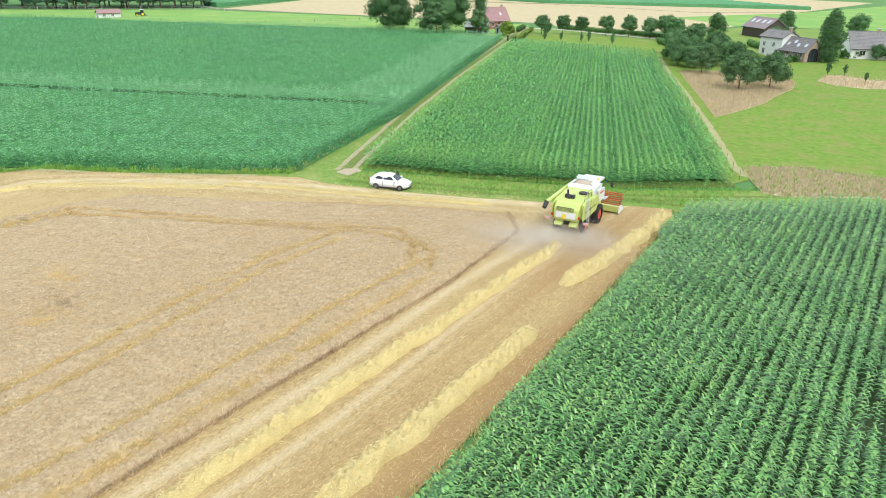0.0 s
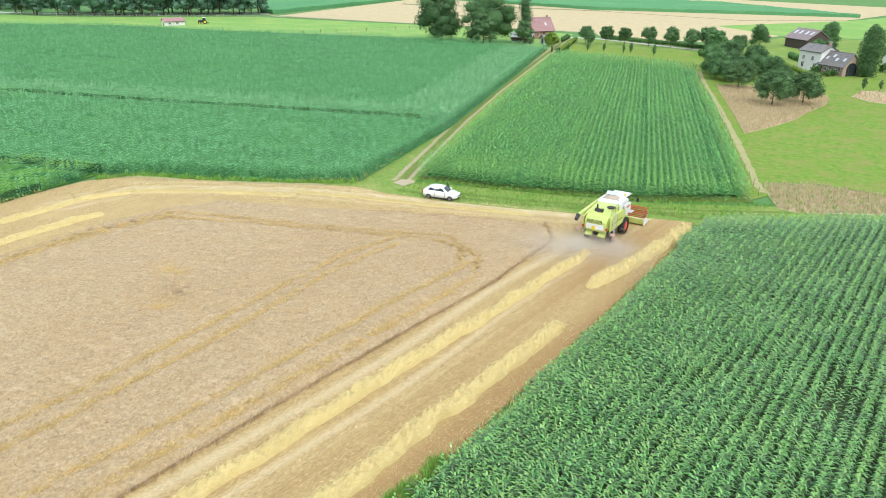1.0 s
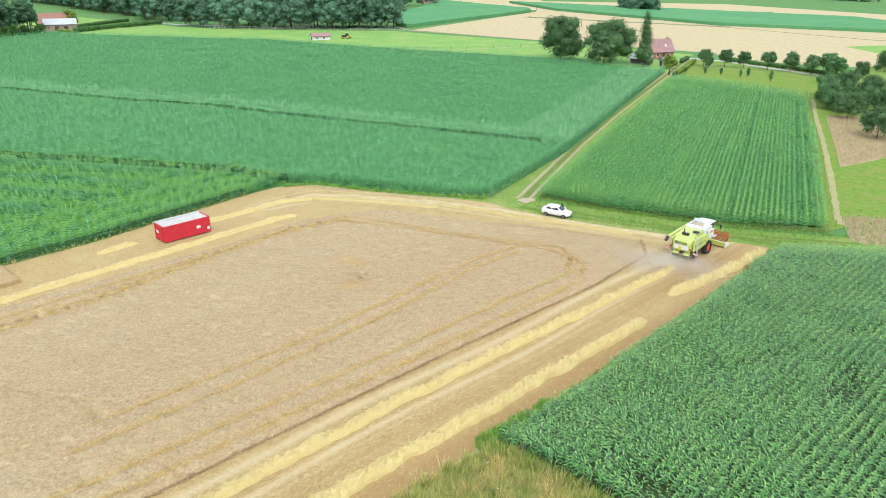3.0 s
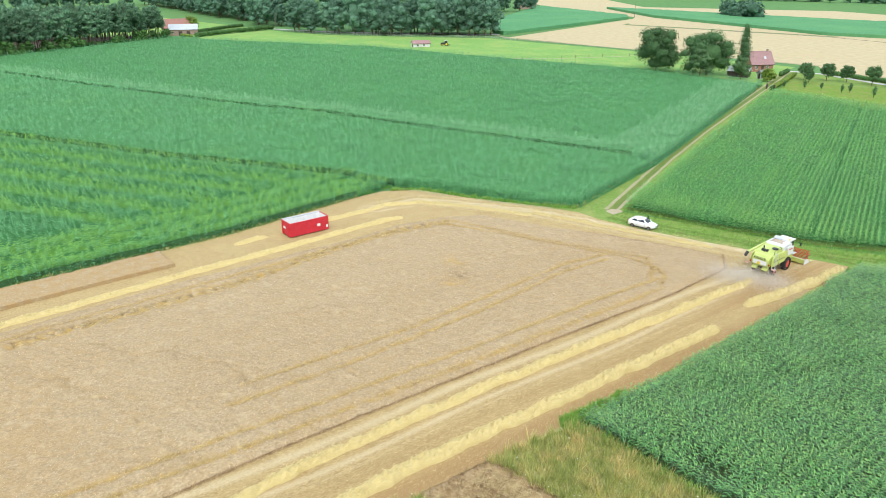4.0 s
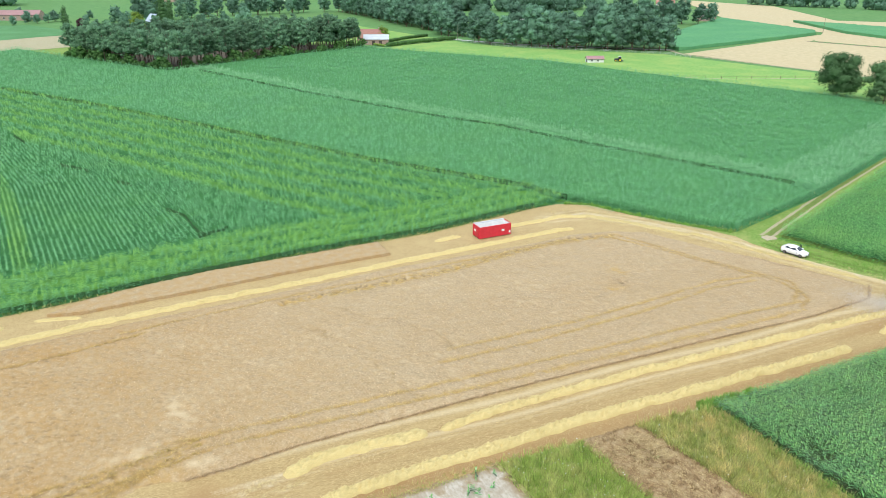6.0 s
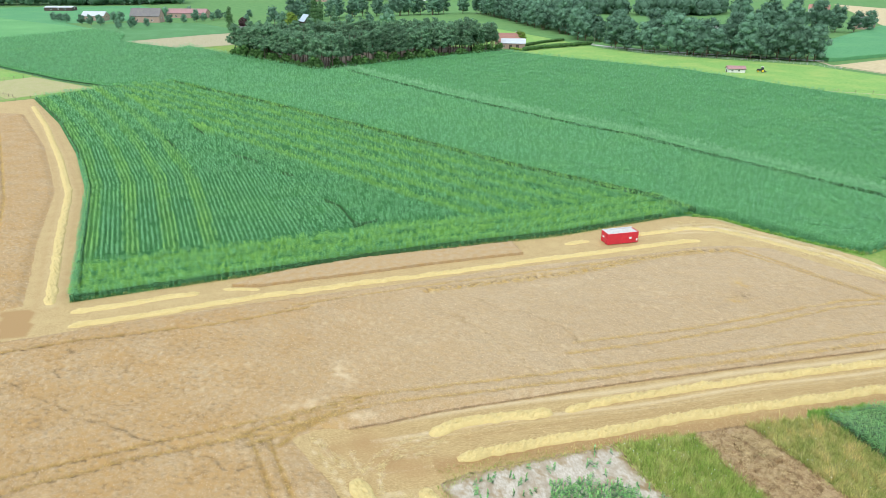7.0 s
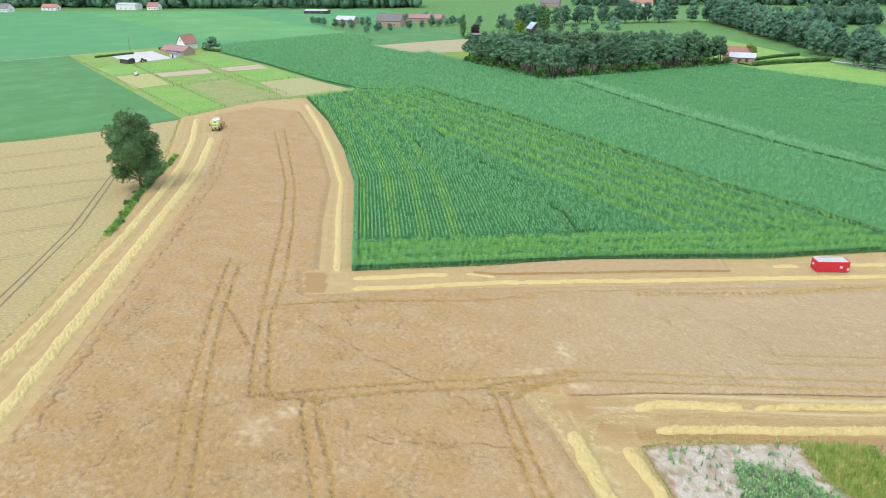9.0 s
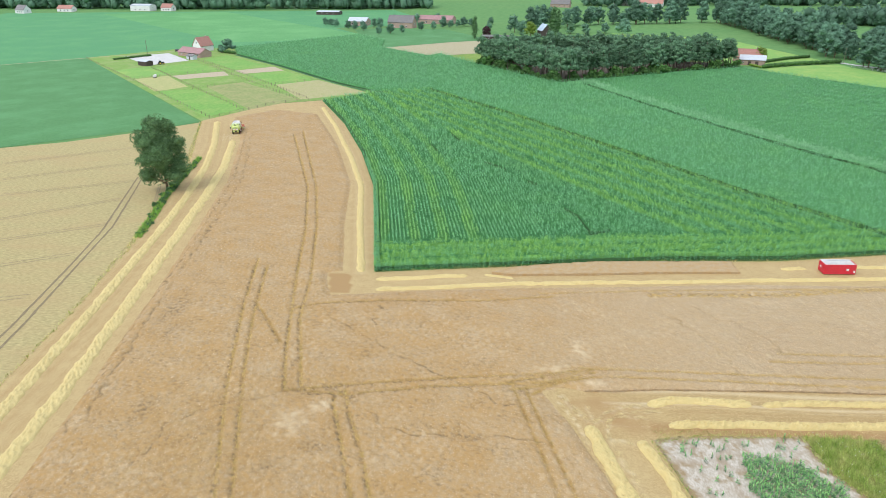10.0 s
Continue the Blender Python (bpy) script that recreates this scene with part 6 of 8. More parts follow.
# garden trees round the lawn
gard = Stand([tree("broadleaf_tree", "leafy garden tree beside a lawn", "tree", 7.6, 8.2, 0.3, M["leaf"], "round", 330 + k, 4500, 0.21, group="garden trees", lobes=18) for k in range(3)], 331)
for x, y, s in ((-49.5, 171.5, 0.85), (-45, 168.5, 0.7), (-47, 178, 1.0), (-53, 179, 0.95), (-42, 176, 0.85), (-51, 186, 1.0), (-45, 188, 1.0), (-40, 183, 0.9), (-38, 178, 0.75), (-56, 193, 0.9), (-48, 197, 0.95), (-51, 206, 0.9), (-35, 174, 0.65), (-32, 170, 0.6), (-63, 236, 0.9), (-62, 256, 0.95), (-41, 240, 0.75), (-38, 233, 0.6), (-46, 285, 1.0), (-29, 262, 1.05), (-22, 266, 1.1), (-27.5, 244, 0.9), (-40, 252, 0.7), (-19, 245, 0.9), (-12, 243, 0.8), (-5, 240, 0.9), (-44, 262, 0.6), (-9, 216, 0.7), (-12.5, 214, 0.6), (2, 218, 1.0), (-3, 226, 0.9), (10, 222, 1.0)):
    gard.put(x, y, s, s * g.uniform(0.9, 1.15))
gard.done()
mead = Stand([tree("ornamental_tree", "dense round dark tree in the dry meadow", "tree", 6.6, 7.2, 1.1, M["oak_leaf"], "round", 340 + k, 5000, 0.18, group="meadow trees") for k in range(2)], 341)
for x, y, s in ((-29.8, 143.6, 1.05), (-25.5, 149.4, 0.92), (-41.4, 161.2, 0.95)):
    mead.put(x, y, s)
mead.done()
tall = tree("tall_garden_tree", "tall narrow leafy tree beside the brick house", "tree", 11.6, 5.6, 0.4, M["leaf"], "poplar", 345, 5500, 0.22)
tall.matrix_basis = spot(-22.0, 200.5)
box_bush = Stand([tree("bush", "clipped round garden bush", "bush", 1.8, 2.4, 0.1, M["hedge"], "round", 350 + k, 300, 0.2, group="garden bushes", lobes=8) for k in range(2)], 351)
for x, y in ((-29.6, 194), (-28.6, 196), (-21.8, 211), (-19.8, 212.5), (-17, 214), (-14.6, 216), (-10, 215), (-33, 198), (-36, 205), (-26.5, 198.5), (-8, 209), (-24, 206)):
    box_bush.put(x, y, g.uniform(0.8, 1.5))
box_bush.done()

# the pine wood
WOOD = [(-370, -66), (-306, -25), (-331, 24), (-352, 60), (-366, 84), (-384, 80), (-400, 10), (-398, -40)]
flat("forest_floor", [(x * 0.998, y) for x, y in WOOD], 0.05, M["soil"], "dark needle litter under pines", "forest floor")
pines = Stand([tree("pine_tree", "pine with bare reddish trunk and dark crown", "tree", 14.0, 6.4, 4.5, M["pine_leaf"], "pine", 360 + k, 950, 0.3, M["pine_bark"], group="pine wood") for k in range(4)], 361)
px, py = in_rows(WOOD, 0.6, 3.9, 3.9, g, 0.9)
edge = off_edge(WOOD, px, py)
order = np.argsort(edge + g.uniform(0, 6, edge.shape))
for k in order[:330]:
    s = g.uniform(0.88, 1.16)
    pines.put(px[k], py[k], s, s * g.uniform(0.92, 1.1))
pines.done()
under = Stand([tree("shrub", "low shrub at the edge of the pine wood", "shrub", 3.0, 3.4, 0.1, M["hedge"], "round", 370 + k, 200, 0.3, group="wood edge shrubs", lobes=6) for k in range(2)], 371)
for (x1, y1), (x2, y2) in zip(WOOD[:4] + [WOOD[-1]], WOOD[1:5] + [WOOD[0]]):
    n = int(math.hypot(x2 - x1, y2 - y1) / 1.9)
    for k in range(n):
        t = (k + g.uniform(0, 1)) / n
        under.put(x1 + t * (x2 - x1) + g.normal(0, 0.8), y1 + t * (y2 - y1) + g.normal(0, 0.8), g.uniform(0.6, 1.7))
under.done()

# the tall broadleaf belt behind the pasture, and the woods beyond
belt = Stand([tree("broadleaf_tree", "tall broadleaf tree in a dense belt", "tree", 20.0, 14.5, 0.3, M["hazed_leaf"], "round", 380 + k, 2000, 0.42, group="tree belt", lobes=30) for k in range(4)], 381)
for line, n in (([(-288, 236), (-306, 206), (-338, 172), (-372, 152)], 26), ([(-300, 240), (-330, 200), (-360, 176)], 16), ([(-388, 168), (-418, 158), (-452, 162), (-520, 158), (-609, 162), (-672, 154)], 56), ([(-400, 182), (-470, 174), (-560, 170), (-640, 168)], 26), ([(-595, -31), (-612, 3), (-640, 34), (-649, 75), (-659, 111), (-672, 146)], 24), ([(-470, 300), (-440, 350), (-430, 390)], 12), ([(-480, 310), (-460, 370)], 8)):
    p = np.array(line, float)
    seg = np.r_[0, np.cumsum(np.hypot(*np.diff(p, axis=0).T))]
    for k in range(n):
        q = seg[-1] * (k + g.uniform(0.2, 0.8)) / n
        s = g.uniform(0.8, 1.12)
        belt.put(np.interp(q, seg, p[:, 0]) + g.normal(0, 3), np.interp(q, seg, p[:, 1]) + g.normal(0, 3), s, s * g.uniform(0.9, 1.1))
belt.done()
vill = Stand([tree("broadleaf_tree", "small roadside tree near distant houses", "tree", 8.0, 7.0, 0.6, M["hazed_leaf"], "round", 390 + k, 300, 0.55, group="roadside trees", lobes=9) for k in range(3)], 391)
for x, y, s in ((-628, -215, 1.0), (-620, -208, 0.9), (-612, -202, 1.0), (-592, -186, 0.9), (-584, -178, 0.95), (-576, -170, 1.0), (-545, -152, 0.9), (-551, -143, 1.1), (-559, -135, 0.8), (-580, -120, 0.95), (-589, -111, 0.9), (-604, -102, 1.0), (-605, -96, 0.9), (-612, -89, 0.95), (-622, -79, 1.0), (-639, -61, 1.0), (-600, -160, 1.3), (-606, -166, 1.1)):
    vill.put(x, y, s * g.uniform(0.9, 1.1))
for x, y, s in ((-640, -150, 1.3), (-650, -130, 1.2), (-655, -112, 1.3), (-630, -105, 1.0), (-620, -85, 1.2), (-560, -62, 1.0), (-424.7, -236, 1.25), (-418, -239, 0.7), (-299, 243, 0.9), (-640, 60, 1.4), (-660, 90, 1.4), (-566, -40, 1.7), (-547, 47, 1.6), (-563, 19, 1.1), (-559, 34, 1.2), (-554, -35, 1.4), (-640, 180, 1.2), (-655, 200, 1.2), (-450, 160, 1.0)):
    vill.put(x, y, s)
for k in range(14):
    vill.put(-700 + 4 * k, 250 + 16 * k, 1.0)
vill.done()
dark = tree("copper_beech", "dark purple-leaved tree beside stables", "tree", 9.0, 8.0, 0.8, M["red_leaf"], "round", 395, 500, 0.5)
dark.matrix_basis = spot(-522, -63)
for x, y, s in ((-515, -72, 1.0), (-566, -4, 1.1), (-508, -12, 1.45)):
    q = tree("poplar_tree", "slender dark poplar near stables", "tree", 16.0, 5.5, 0.8, M["leaf"], "poplar", 396 + int(x) % 7, 500, 0.5)
    q.matrix_basis = spot(x, y, 0, s)
spruce = tree("spruce_tree", "pale blue-green spruce behind the wood", "tree", 15.0, 9.0, 1.0, M["pine_leaf"], "cone", 398, 700, 0.5)
spruce.matrix_basis = spot(-557, 6)
willow = tree("willow_tree", "pale green rounded tree by a red roof", "tree", 8.5, 10.0, 0.6, M["light_leaf"], "round", 399, 900, 0.4)
willow.matrix_basis = spot(-392, 104)
light = tree("broadleaf_tree", "pale yellow-green leafy tree near stables", "tree", 12.0, 11.0, 0.6, M["light_leaf"], "round", 400, 800, 0.5)
light.matrix_basis = spot(-530, -28)


def far_wood(line, deep, high, seed, per=0.02, leaf="hazed_leaf"):
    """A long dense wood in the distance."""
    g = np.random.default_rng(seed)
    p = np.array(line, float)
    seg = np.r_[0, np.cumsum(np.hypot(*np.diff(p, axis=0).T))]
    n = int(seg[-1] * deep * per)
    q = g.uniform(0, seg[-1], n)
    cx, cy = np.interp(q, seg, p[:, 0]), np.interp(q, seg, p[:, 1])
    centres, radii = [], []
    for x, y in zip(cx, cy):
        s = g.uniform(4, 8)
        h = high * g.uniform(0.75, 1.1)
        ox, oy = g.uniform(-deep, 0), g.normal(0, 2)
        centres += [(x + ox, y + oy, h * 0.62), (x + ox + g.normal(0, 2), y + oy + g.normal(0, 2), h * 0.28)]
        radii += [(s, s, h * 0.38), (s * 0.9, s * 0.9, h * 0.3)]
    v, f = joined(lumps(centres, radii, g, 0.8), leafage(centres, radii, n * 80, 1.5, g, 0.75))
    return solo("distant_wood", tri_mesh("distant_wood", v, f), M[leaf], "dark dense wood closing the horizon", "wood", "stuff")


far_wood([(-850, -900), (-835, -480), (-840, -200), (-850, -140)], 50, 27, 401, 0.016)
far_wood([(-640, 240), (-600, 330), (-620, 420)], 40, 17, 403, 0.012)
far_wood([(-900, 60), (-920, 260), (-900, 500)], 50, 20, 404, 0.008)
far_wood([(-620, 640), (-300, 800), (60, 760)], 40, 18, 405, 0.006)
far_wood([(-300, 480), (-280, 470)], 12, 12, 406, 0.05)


def hedge(line, high, deep, material, label, seed, size=0.16, per=26):
    """A clipped hedge along a line."""
    g = np.random.default_rng(seed)
    p = np.array(line, float)
    seg = np.r_[0, np.cumsum(np.hypot(*np.diff(p, axis=0).T))]
    n = max(3, int(seg[-1] / (deep * 0.7)))
    centres, radii = [], []
    for q in np.linspace(0, seg[-1], n):
        x, y = np.interp(q, seg, p[:, 0]), np.interp(q, seg, p[:, 1])
        centres.append((x, y, high * 0.5))
        radii.append((deep * 0.62, deep * 0.62, high * 0.5 * g.uniform(0.92, 1.08)))
    v, f = joined(lumps(centres, radii, g, 0.95), leafage(centres, radii, int(seg[-1] * per), size, g, 0.9))
    return solo("hedge", tri_mesh("hedge", v, f), material, label, "hedge")


hedge([(-362, 96), (-374, 118), (-385, 148)], 2.6, 2.0, M["hedge"], "long clipped green hedge by a red-roofed house", 411, 0.25, 18)
hedge([(-384, 104), (-400, 122), (-410, 140)], 2.0, 1.6, M["hedge"], "low garden hedge in rows", 412, 0.25, 14)
hedge([(-372, 92), (-362, 95)], 1.6, 1.4, M["light_leaf"], "yellow-green clipped hedge beside a house", 413, 0.2, 18)
hedge([(-112, 241), (-100, 238), (-80, 235), (-64, 228)], 1.7, 1.3, M["hedge"], "dark clipped hedge behind a tree row", 414, 0.16, 24)
hedge([(-104.2, 194.5), (-107.3, 204), (-112, 217), (-116, 228)], 1.5, 1.3, M["light_leaf"], "yellow-green hedge along the lane", 415, 0.14, 34)
hedge([(-102.9, 190.5), (-103.4, 192)], 1.7, 1.1, M["hedge"], "dark clipped hedge end at the lane", 416, 0.14, 40)
hedge([(-118, 222), (-121, 232)], 1.8, 1.3, M["hedge"], "dark clipped hedge beside the pink house", 417, 0.14, 30)
hedge([(-68, 215), (-61, 207)], 2.0, 1.4, M["hedge"], "dark hedge at the end of a tree row", 418, 0.16, 28)
hedge([(-42, 206), (-36, 196), (-31, 190)], 1.2, 1.2, M["light_leaf"], "golden clipped hedge in a garden", 419, 0.14, 34)
hedge([(-46, 228), (-40, 218)], 1.9, 1.4, M["hedge"], "dark clipped hedge by a white house", 420, 0.14, 30)
hedge([(-412, -228), (-418, -236), (-425, -243)], 2.2, 2.4, M["hedge"], "dark hedge beside the stable", 421, 0.25, 20)
hedge([(-380, -294), (-400, -280)], 1.4, 1.4, M["hedge"], "dark hedge by the riding arena", 422, 0.25, 16)
strip = Stand([tree("shrub", "weedy shrub on the strip between two fields", "shrub", 2.2, 2.8, 0.1, M["leaf"], "round", 430 + k, 220, 0.3, group="field edge shrubs", lobes=6) for k in range(2)], 431)
for k in range(130):
    t = g.uniform(0, 1)
    strip.put(-84 - 66 * t, np.interp(84 + 66 * t, [84, 98, 111, 127, 150], [-137.6, -140.6, -143.8, -146.2, -149.6]) + g.normal(0, 0.5), g.uniform(0.25, 0.85) * (1.2 if 0.3 < t < 0.75 else 0.7))
strip.done()
wild([(-82, -136.6), (-98, -139.6), (-111, -142.8), (-127, -145.4), (-152, -149.2), (-152, -150.8), (-127, -147.2), (-111, -144.8), (-98, -141.6), (-82, -138.2)], 24, 0.95, M["young_grass"], "tall green weeds between two fields", 433, 0.1, near=0)
wild([(-20, -129.6), (-43.5, -131.6), (-79.1, -136.4), (-139, -148.6), (-205, -169.8), (-205, -171), (-139, -150.4), (-79.1, -138), (-43.5, -132.4), (-20, -130.3)], 7, 0.5, M["wild_grass"], "weeds on the strip between two fields", 432, 0.08, near=0)


# ---- buildings ----
def window_in(parent, x, y, z, w, h, facing, name="window"):
    """A window with frame, pane and sill, set on a wall that faces along facing (an angle in the house)."""
    m = pose(x, y, z, 0, 0, math.degrees(facing))
    bm = bmesh.new()
    t = 0.07
    for a, b, c, d in ((-w / 2, w / 2, h - t, h), (-w / 2, w / 2, 0, t), (-w / 2, -w / 2 + t, t, h - t), (w / 2 - t, w / 2, t, h - t), (-t / 2, t / 2, t, h - t)):
        box(bm, -0.05, 0.06, a, b, c, d)
    bm.transform(m)
    ob = part(name, bm, M["white_wood"], parent)
    bm = box(bmesh.new(), -0.04, 0.02, -w / 2 + t, w / 2 - t, t, h - t)
    bm.transform(m)
    part("pane", bm, M["window"], ob, "dark glass pane")
    bm = box(bmesh.new(), -0.02, 0.16, -w / 2 - 0.08, w / 2 + 0.08, -0.08, 0)
    bm.transform(m)
    part("sill", bm, M["concrete"], ob)
    return ob


def house(name, label, at, turn, length, wide, wall_h, roof_h, walls, roof, windows=(), doors=(), chimney=None, skylights=(), over=0.35, category="house", gable=None):
    """A gabled house, its ridge along its own x."""
    ob = thing(name, label, category, at=(*at, 0), turn=turn)
    hw, hl = wide / 2, length / 2
    bm = prism(bmesh.new(), [(-hw, -0.2), (hw, -0.2), (hw, wall_h), (0, wall_h + roof_h - 0.12), (-hw, wall_h)], -hl, hl)
    part("wall", bm, walls, ob)
    k = roof_h / hw
    for side in (1, -1):
        y1, z1 = side * (hw + over), wall_h - over * k
        bm = prism(bmesh.new(), [(y1, z1), (0, wall_h + roof_h), (0, wall_h + roof_h + 0.18), (y1 + side * 0.02, z1 + 0.18)], -hl - over, hl + over)
        slab = part("roof", bm, roof, ob)
        # rows of tiles
        courses = int(math.hypot(hw + over, roof_h) / 0.45)
        bm = bmesh.new()
        for c in range(1, courses):
            q = c / courses
            yy, zz = y1 * (1 - q), z1 + (wall_h + roof_h - z1) * q + 0.18
            box(bm, -hl - over, hl + over, yy - 0.03, yy + 0.03, zz - 0.02, zz + 0.035)
        tagged(part("tiling", bm, roof, slab), kind="stuff")
    bm = rod(bmesh.new(), (-hl - over, 0, wall_h + roof_h + 0.16), (hl + over, 0, wall_h + roof_h + 0.16), 0.12, n=6)
    part("ridge", bm, roof, ob)
    for side in (1, -1):
        bm = rod(bmesh.new(), (-hl - over, side * (hw + over + 0.05), wall_h - over * k + 0.04), (hl + over, side * (hw + over + 0.05), wall_h - over * k + 0.04), 0.07, n=6)
        part("gutter", bm, M["dark"], ob)
    for where, u, z, w, h in windows:
        if where in "ns":
            s = 1 if where == "n" else -1
            window_in(ob, u, s * hw, z, w, h, s * math.pi / 2)
        else:
            s = 1 if where == "e" else -1
            window_in(ob, s * hl, u, z, w, h, 0 if s > 0 else math.pi)
    for where, u, w, h in doors:
        s = 1 if where in "ne" else -1
        if where in "ns":
            bm = box(bmesh.new(), u - w / 2, u + w / 2, s * hw - 0.05, s * hw + 0.05, 0, h, 0.01)
        else:
            bm = box(bmesh.new(), s * hl - 0.05, s * hl + 0.05, u - w / 2, u + w / 2, 0, h, 0.01)
        part("door", bm, M["timber"], ob, "dark timber door")
    if chimney:
        u, v, h = chimney
        zr = wall_h + roof_h * (1 - abs(v) / hw)
        stack = part("chimney", box(bmesh.new(), u - 0.3, u + 0.3, v - 0.3, v + 0.3, zr - 0.3, zr + h, 0.02), M["brick"], ob)
        part("chimney_cap", box(bmesh.new(), u - 0.38, u + 0.38, v - 0.38, v + 0.38, zr + h, zr + h + 0.1), M["concrete"], stack)
    for u, side, q, w, h in skylights:
        y, z = side * hw * (1 - q), wall_h + roof_h * q
        a = math.atan2(roof_h, hw)
        m = Matrix.Translation((u, y, z + 0.2)) @ Matrix.Rotation(-side * a, 4, "X")
        bm = box(bmesh.new(), -w / 2, w / 2, -h / 2, h / 2, -0.02, 0.07)
        bm.transform(m)
        part("skylight", bm, M["pale_roof"], ob, "pale roof window")
    return ob


# white house with its brick wing, barn and neighbours
house("white_house", "white rendered house with grey tiled roof", (-34.2, 204.6), 147, 7.0, 5.6, 5.0, 1.4, M["white"], M["slate"], [("n", -2.0, 0.9, 0.9, 1.3), ("n", 2.0, 0.9, 0.9, 1.3), ("n", -1, 2.8, 0.8, 1.0), ("n", 2.0, 2.8, 0.8, 1.0)], [], (-3.0, 0, 1.0))
wing = house("brick_house", "long pale brick wing with grey roof and arched glass gable", (-28.4, 200.8), 147, 7.8, 5.5, 2.4, 2.8, M["brick"], M["slate"], [("n", -2.8, 0.8, 0.7, 1.2), ("n", -1.4, 0.8, 0.7, 1.2), ("n", 0, 0.8, 0.7, 1.2), ("n", 1.4, 0.8, 0.7, 1.2), ("n", 2.8, 0.8, 0.7, 1.2), ("s", -2.4, 0.9, 1.2, 1.4), ("s", 1, 0.9, 1.2, 1.4)], [], None, [(-2.8, 1, 0.45, 0.7, 0.9), (-0.6, 1, 0.4, 0.7, 0.9), (2.4, 1, 0.45, 0.7, 0.9), (0.8, 1, 0.65, 0.7, 0.9)])
bm = prism(bmesh.new(), [(-1.6, 0.02), (1.6, 0.02), (1.6, 1.9), (1.38, 2.5), (0.9, 3.0), (0, 3.2), (-0.9, 3.0), (-1.38, 2.5), (-1.6, 1.9)], -3.96, -3.8)
arch = part("arched_door", bm, M["window"], wing, "tall arched glass gable door")
for u in (-1.0, 0.0, 1.0):
    part("glazing_bar", box(bmesh.new(), -4.0, -3.95, u - 0.04, u + 0.04, 0.02, 2.9), M["dark"], arch)
house("barn", "dark timber barn with mauve-grey roof and roof lights", (-48.6, 262.0), 138, 11.0, 8.6, 3.0, 2.8, M["timber"], M["grey_mauve_roof"], [], [("w", 0, 3.0, 2.8)], None, [(-4, 1, 0.6, 1.0, 1.6), (-1.5, 1, 0.6, 1.0, 1.6), (1.5, 1, 0.6, 1.0, 1.6), (4, 1, 0.6, 1.0, 1.6)], category="barn")
house("bungalow", "low house with wide brown-grey hipped roof", (-14.6, 219), 20, 11.5, 9.0, 2.6, 3.6, M["white"], M["slate"], [("w", 0, 0.9, 1.2, 1.2), ("s", -3, 0.9, 1.4, 1.2), ("s", 2, 0.9, 1.4, 1.2)], [("s", 4.4, 1.0, 2.1)], (1, 0, 0.9))
house("bungalow", "low house with grey roof behind garden trees", (2, 262), 20, 14.0, 9.0, 2.8, 3.4, M["brick"], M["slate"], [("s", -3, 0.9, 1.4, 1.2)], [], (1, 0, 0.9))
house("pink_house", "small house with steep weathered red roof", (-131.5, 229), 66, 9.0, 6.4, 2.8, 4.0, M["red_brick"], M["mauve_roof"], [("w", 0, 4.2, 1.0, 1.2), ("w", -1.6, 0.9, 1.0, 1.3), ("w", 1.6, 0.9, 1.0, 1.3), ("s", -2.5, 0.9, 1.0, 1.3), ("s", 2, 0.9, 1.0, 1.3)], [("s", 0, 1.0, 2.1)], (3.2, 0, 0.9), [(1.5, -1, 0.45, 0.8, 1.1)])
house("shed", "low open shed with pale rounded roof", (-126.5, 209.5), 20, 7.0, 4.5, 2.0, 1.2, M["timber"], M["pale_roof"], [], [("s", 0, 2.2, 1.8)], category="shed")
house("garden_shed", "small grey garden shed by the lane", (-118.5, 212), 66, 3.6, 2.6, 1.9, 0.9, M["pale_roof"], M["slate"], [], [("w", 0, 0.9, 1.8)], category="shed")

# red-roofed house beside the pine wood
house("farmhouse", "brick farmhouse with orange-red roof", (-394, 97), 75, 16.0, 8.5, 2.8, 4.2, M["brick"], M["red_roof"], [("s", -3, 0.9, 1.0, 1.2), ("s", 3, 0.9, 1.0, 1.2)], [], (5, 0, 1.0))
house("outbuilding", "brick outbuilding with pale sheet roof", (-377.5, 95), 70, 14.0, 7.5, 3.2, 2.2, M["brick"], M["pale_roof"], [("w", -2, 1.0, 1.0, 1.2), ("w", 2, 1.0, 1.0, 1.2), ("s", -5, 1.0, 0.9, 1.1)], [("s", -1.5, 1.8, 2.3), ("s", 2.5, 1.8, 2.3)], category="outbuilding")

# stable and house by the paddocks
house("stable", "long brick stable with red-brown roof", (-402, -251), 60, 22.0, 9.0, 2.6, 2.6, M["brick"], M["mauve_roof"], [("s", 6, 1.2, 1.0, 1.0), ("s", 8.6, 1.2, 1.0, 1.0), ("s", -7, 1.2, 1.0, 1.0)], [("s", 1, 2.4, 2.3), ("s", 4, 2.0, 2.2)], category="stable")
house("farmhouse", "white gabled farmhouse with steep red roof", (-430, -256), -30, 10.5, 8.6, 3.8, 5.2, M["white"], M["red_roof"], [("e", 0, 5.2, 1.0, 1.3), ("e", -2.4, 1.2, 1.0, 1.3), ("e", 2.4, 1.2, 1.0, 1.3)], [], (-3, 0, 0.9))
house("field_shelter", "dark timber shelter with pale roof edge", (-358, -263.5), 60, 8.0, 4.5, 2.5, 0.7, M["timber"], M["pale_roof"], [], [("s", 0, 3.0, 2.0)], category="shelter")
house("shed", "grey shed beside the stable", (-386, -246.5), 60, 6.0, 3.5, 2.3, 0.8, M["pale_roof"], M["slate"], [], [("s", 0, 1.2, 1.9)], category="shed")

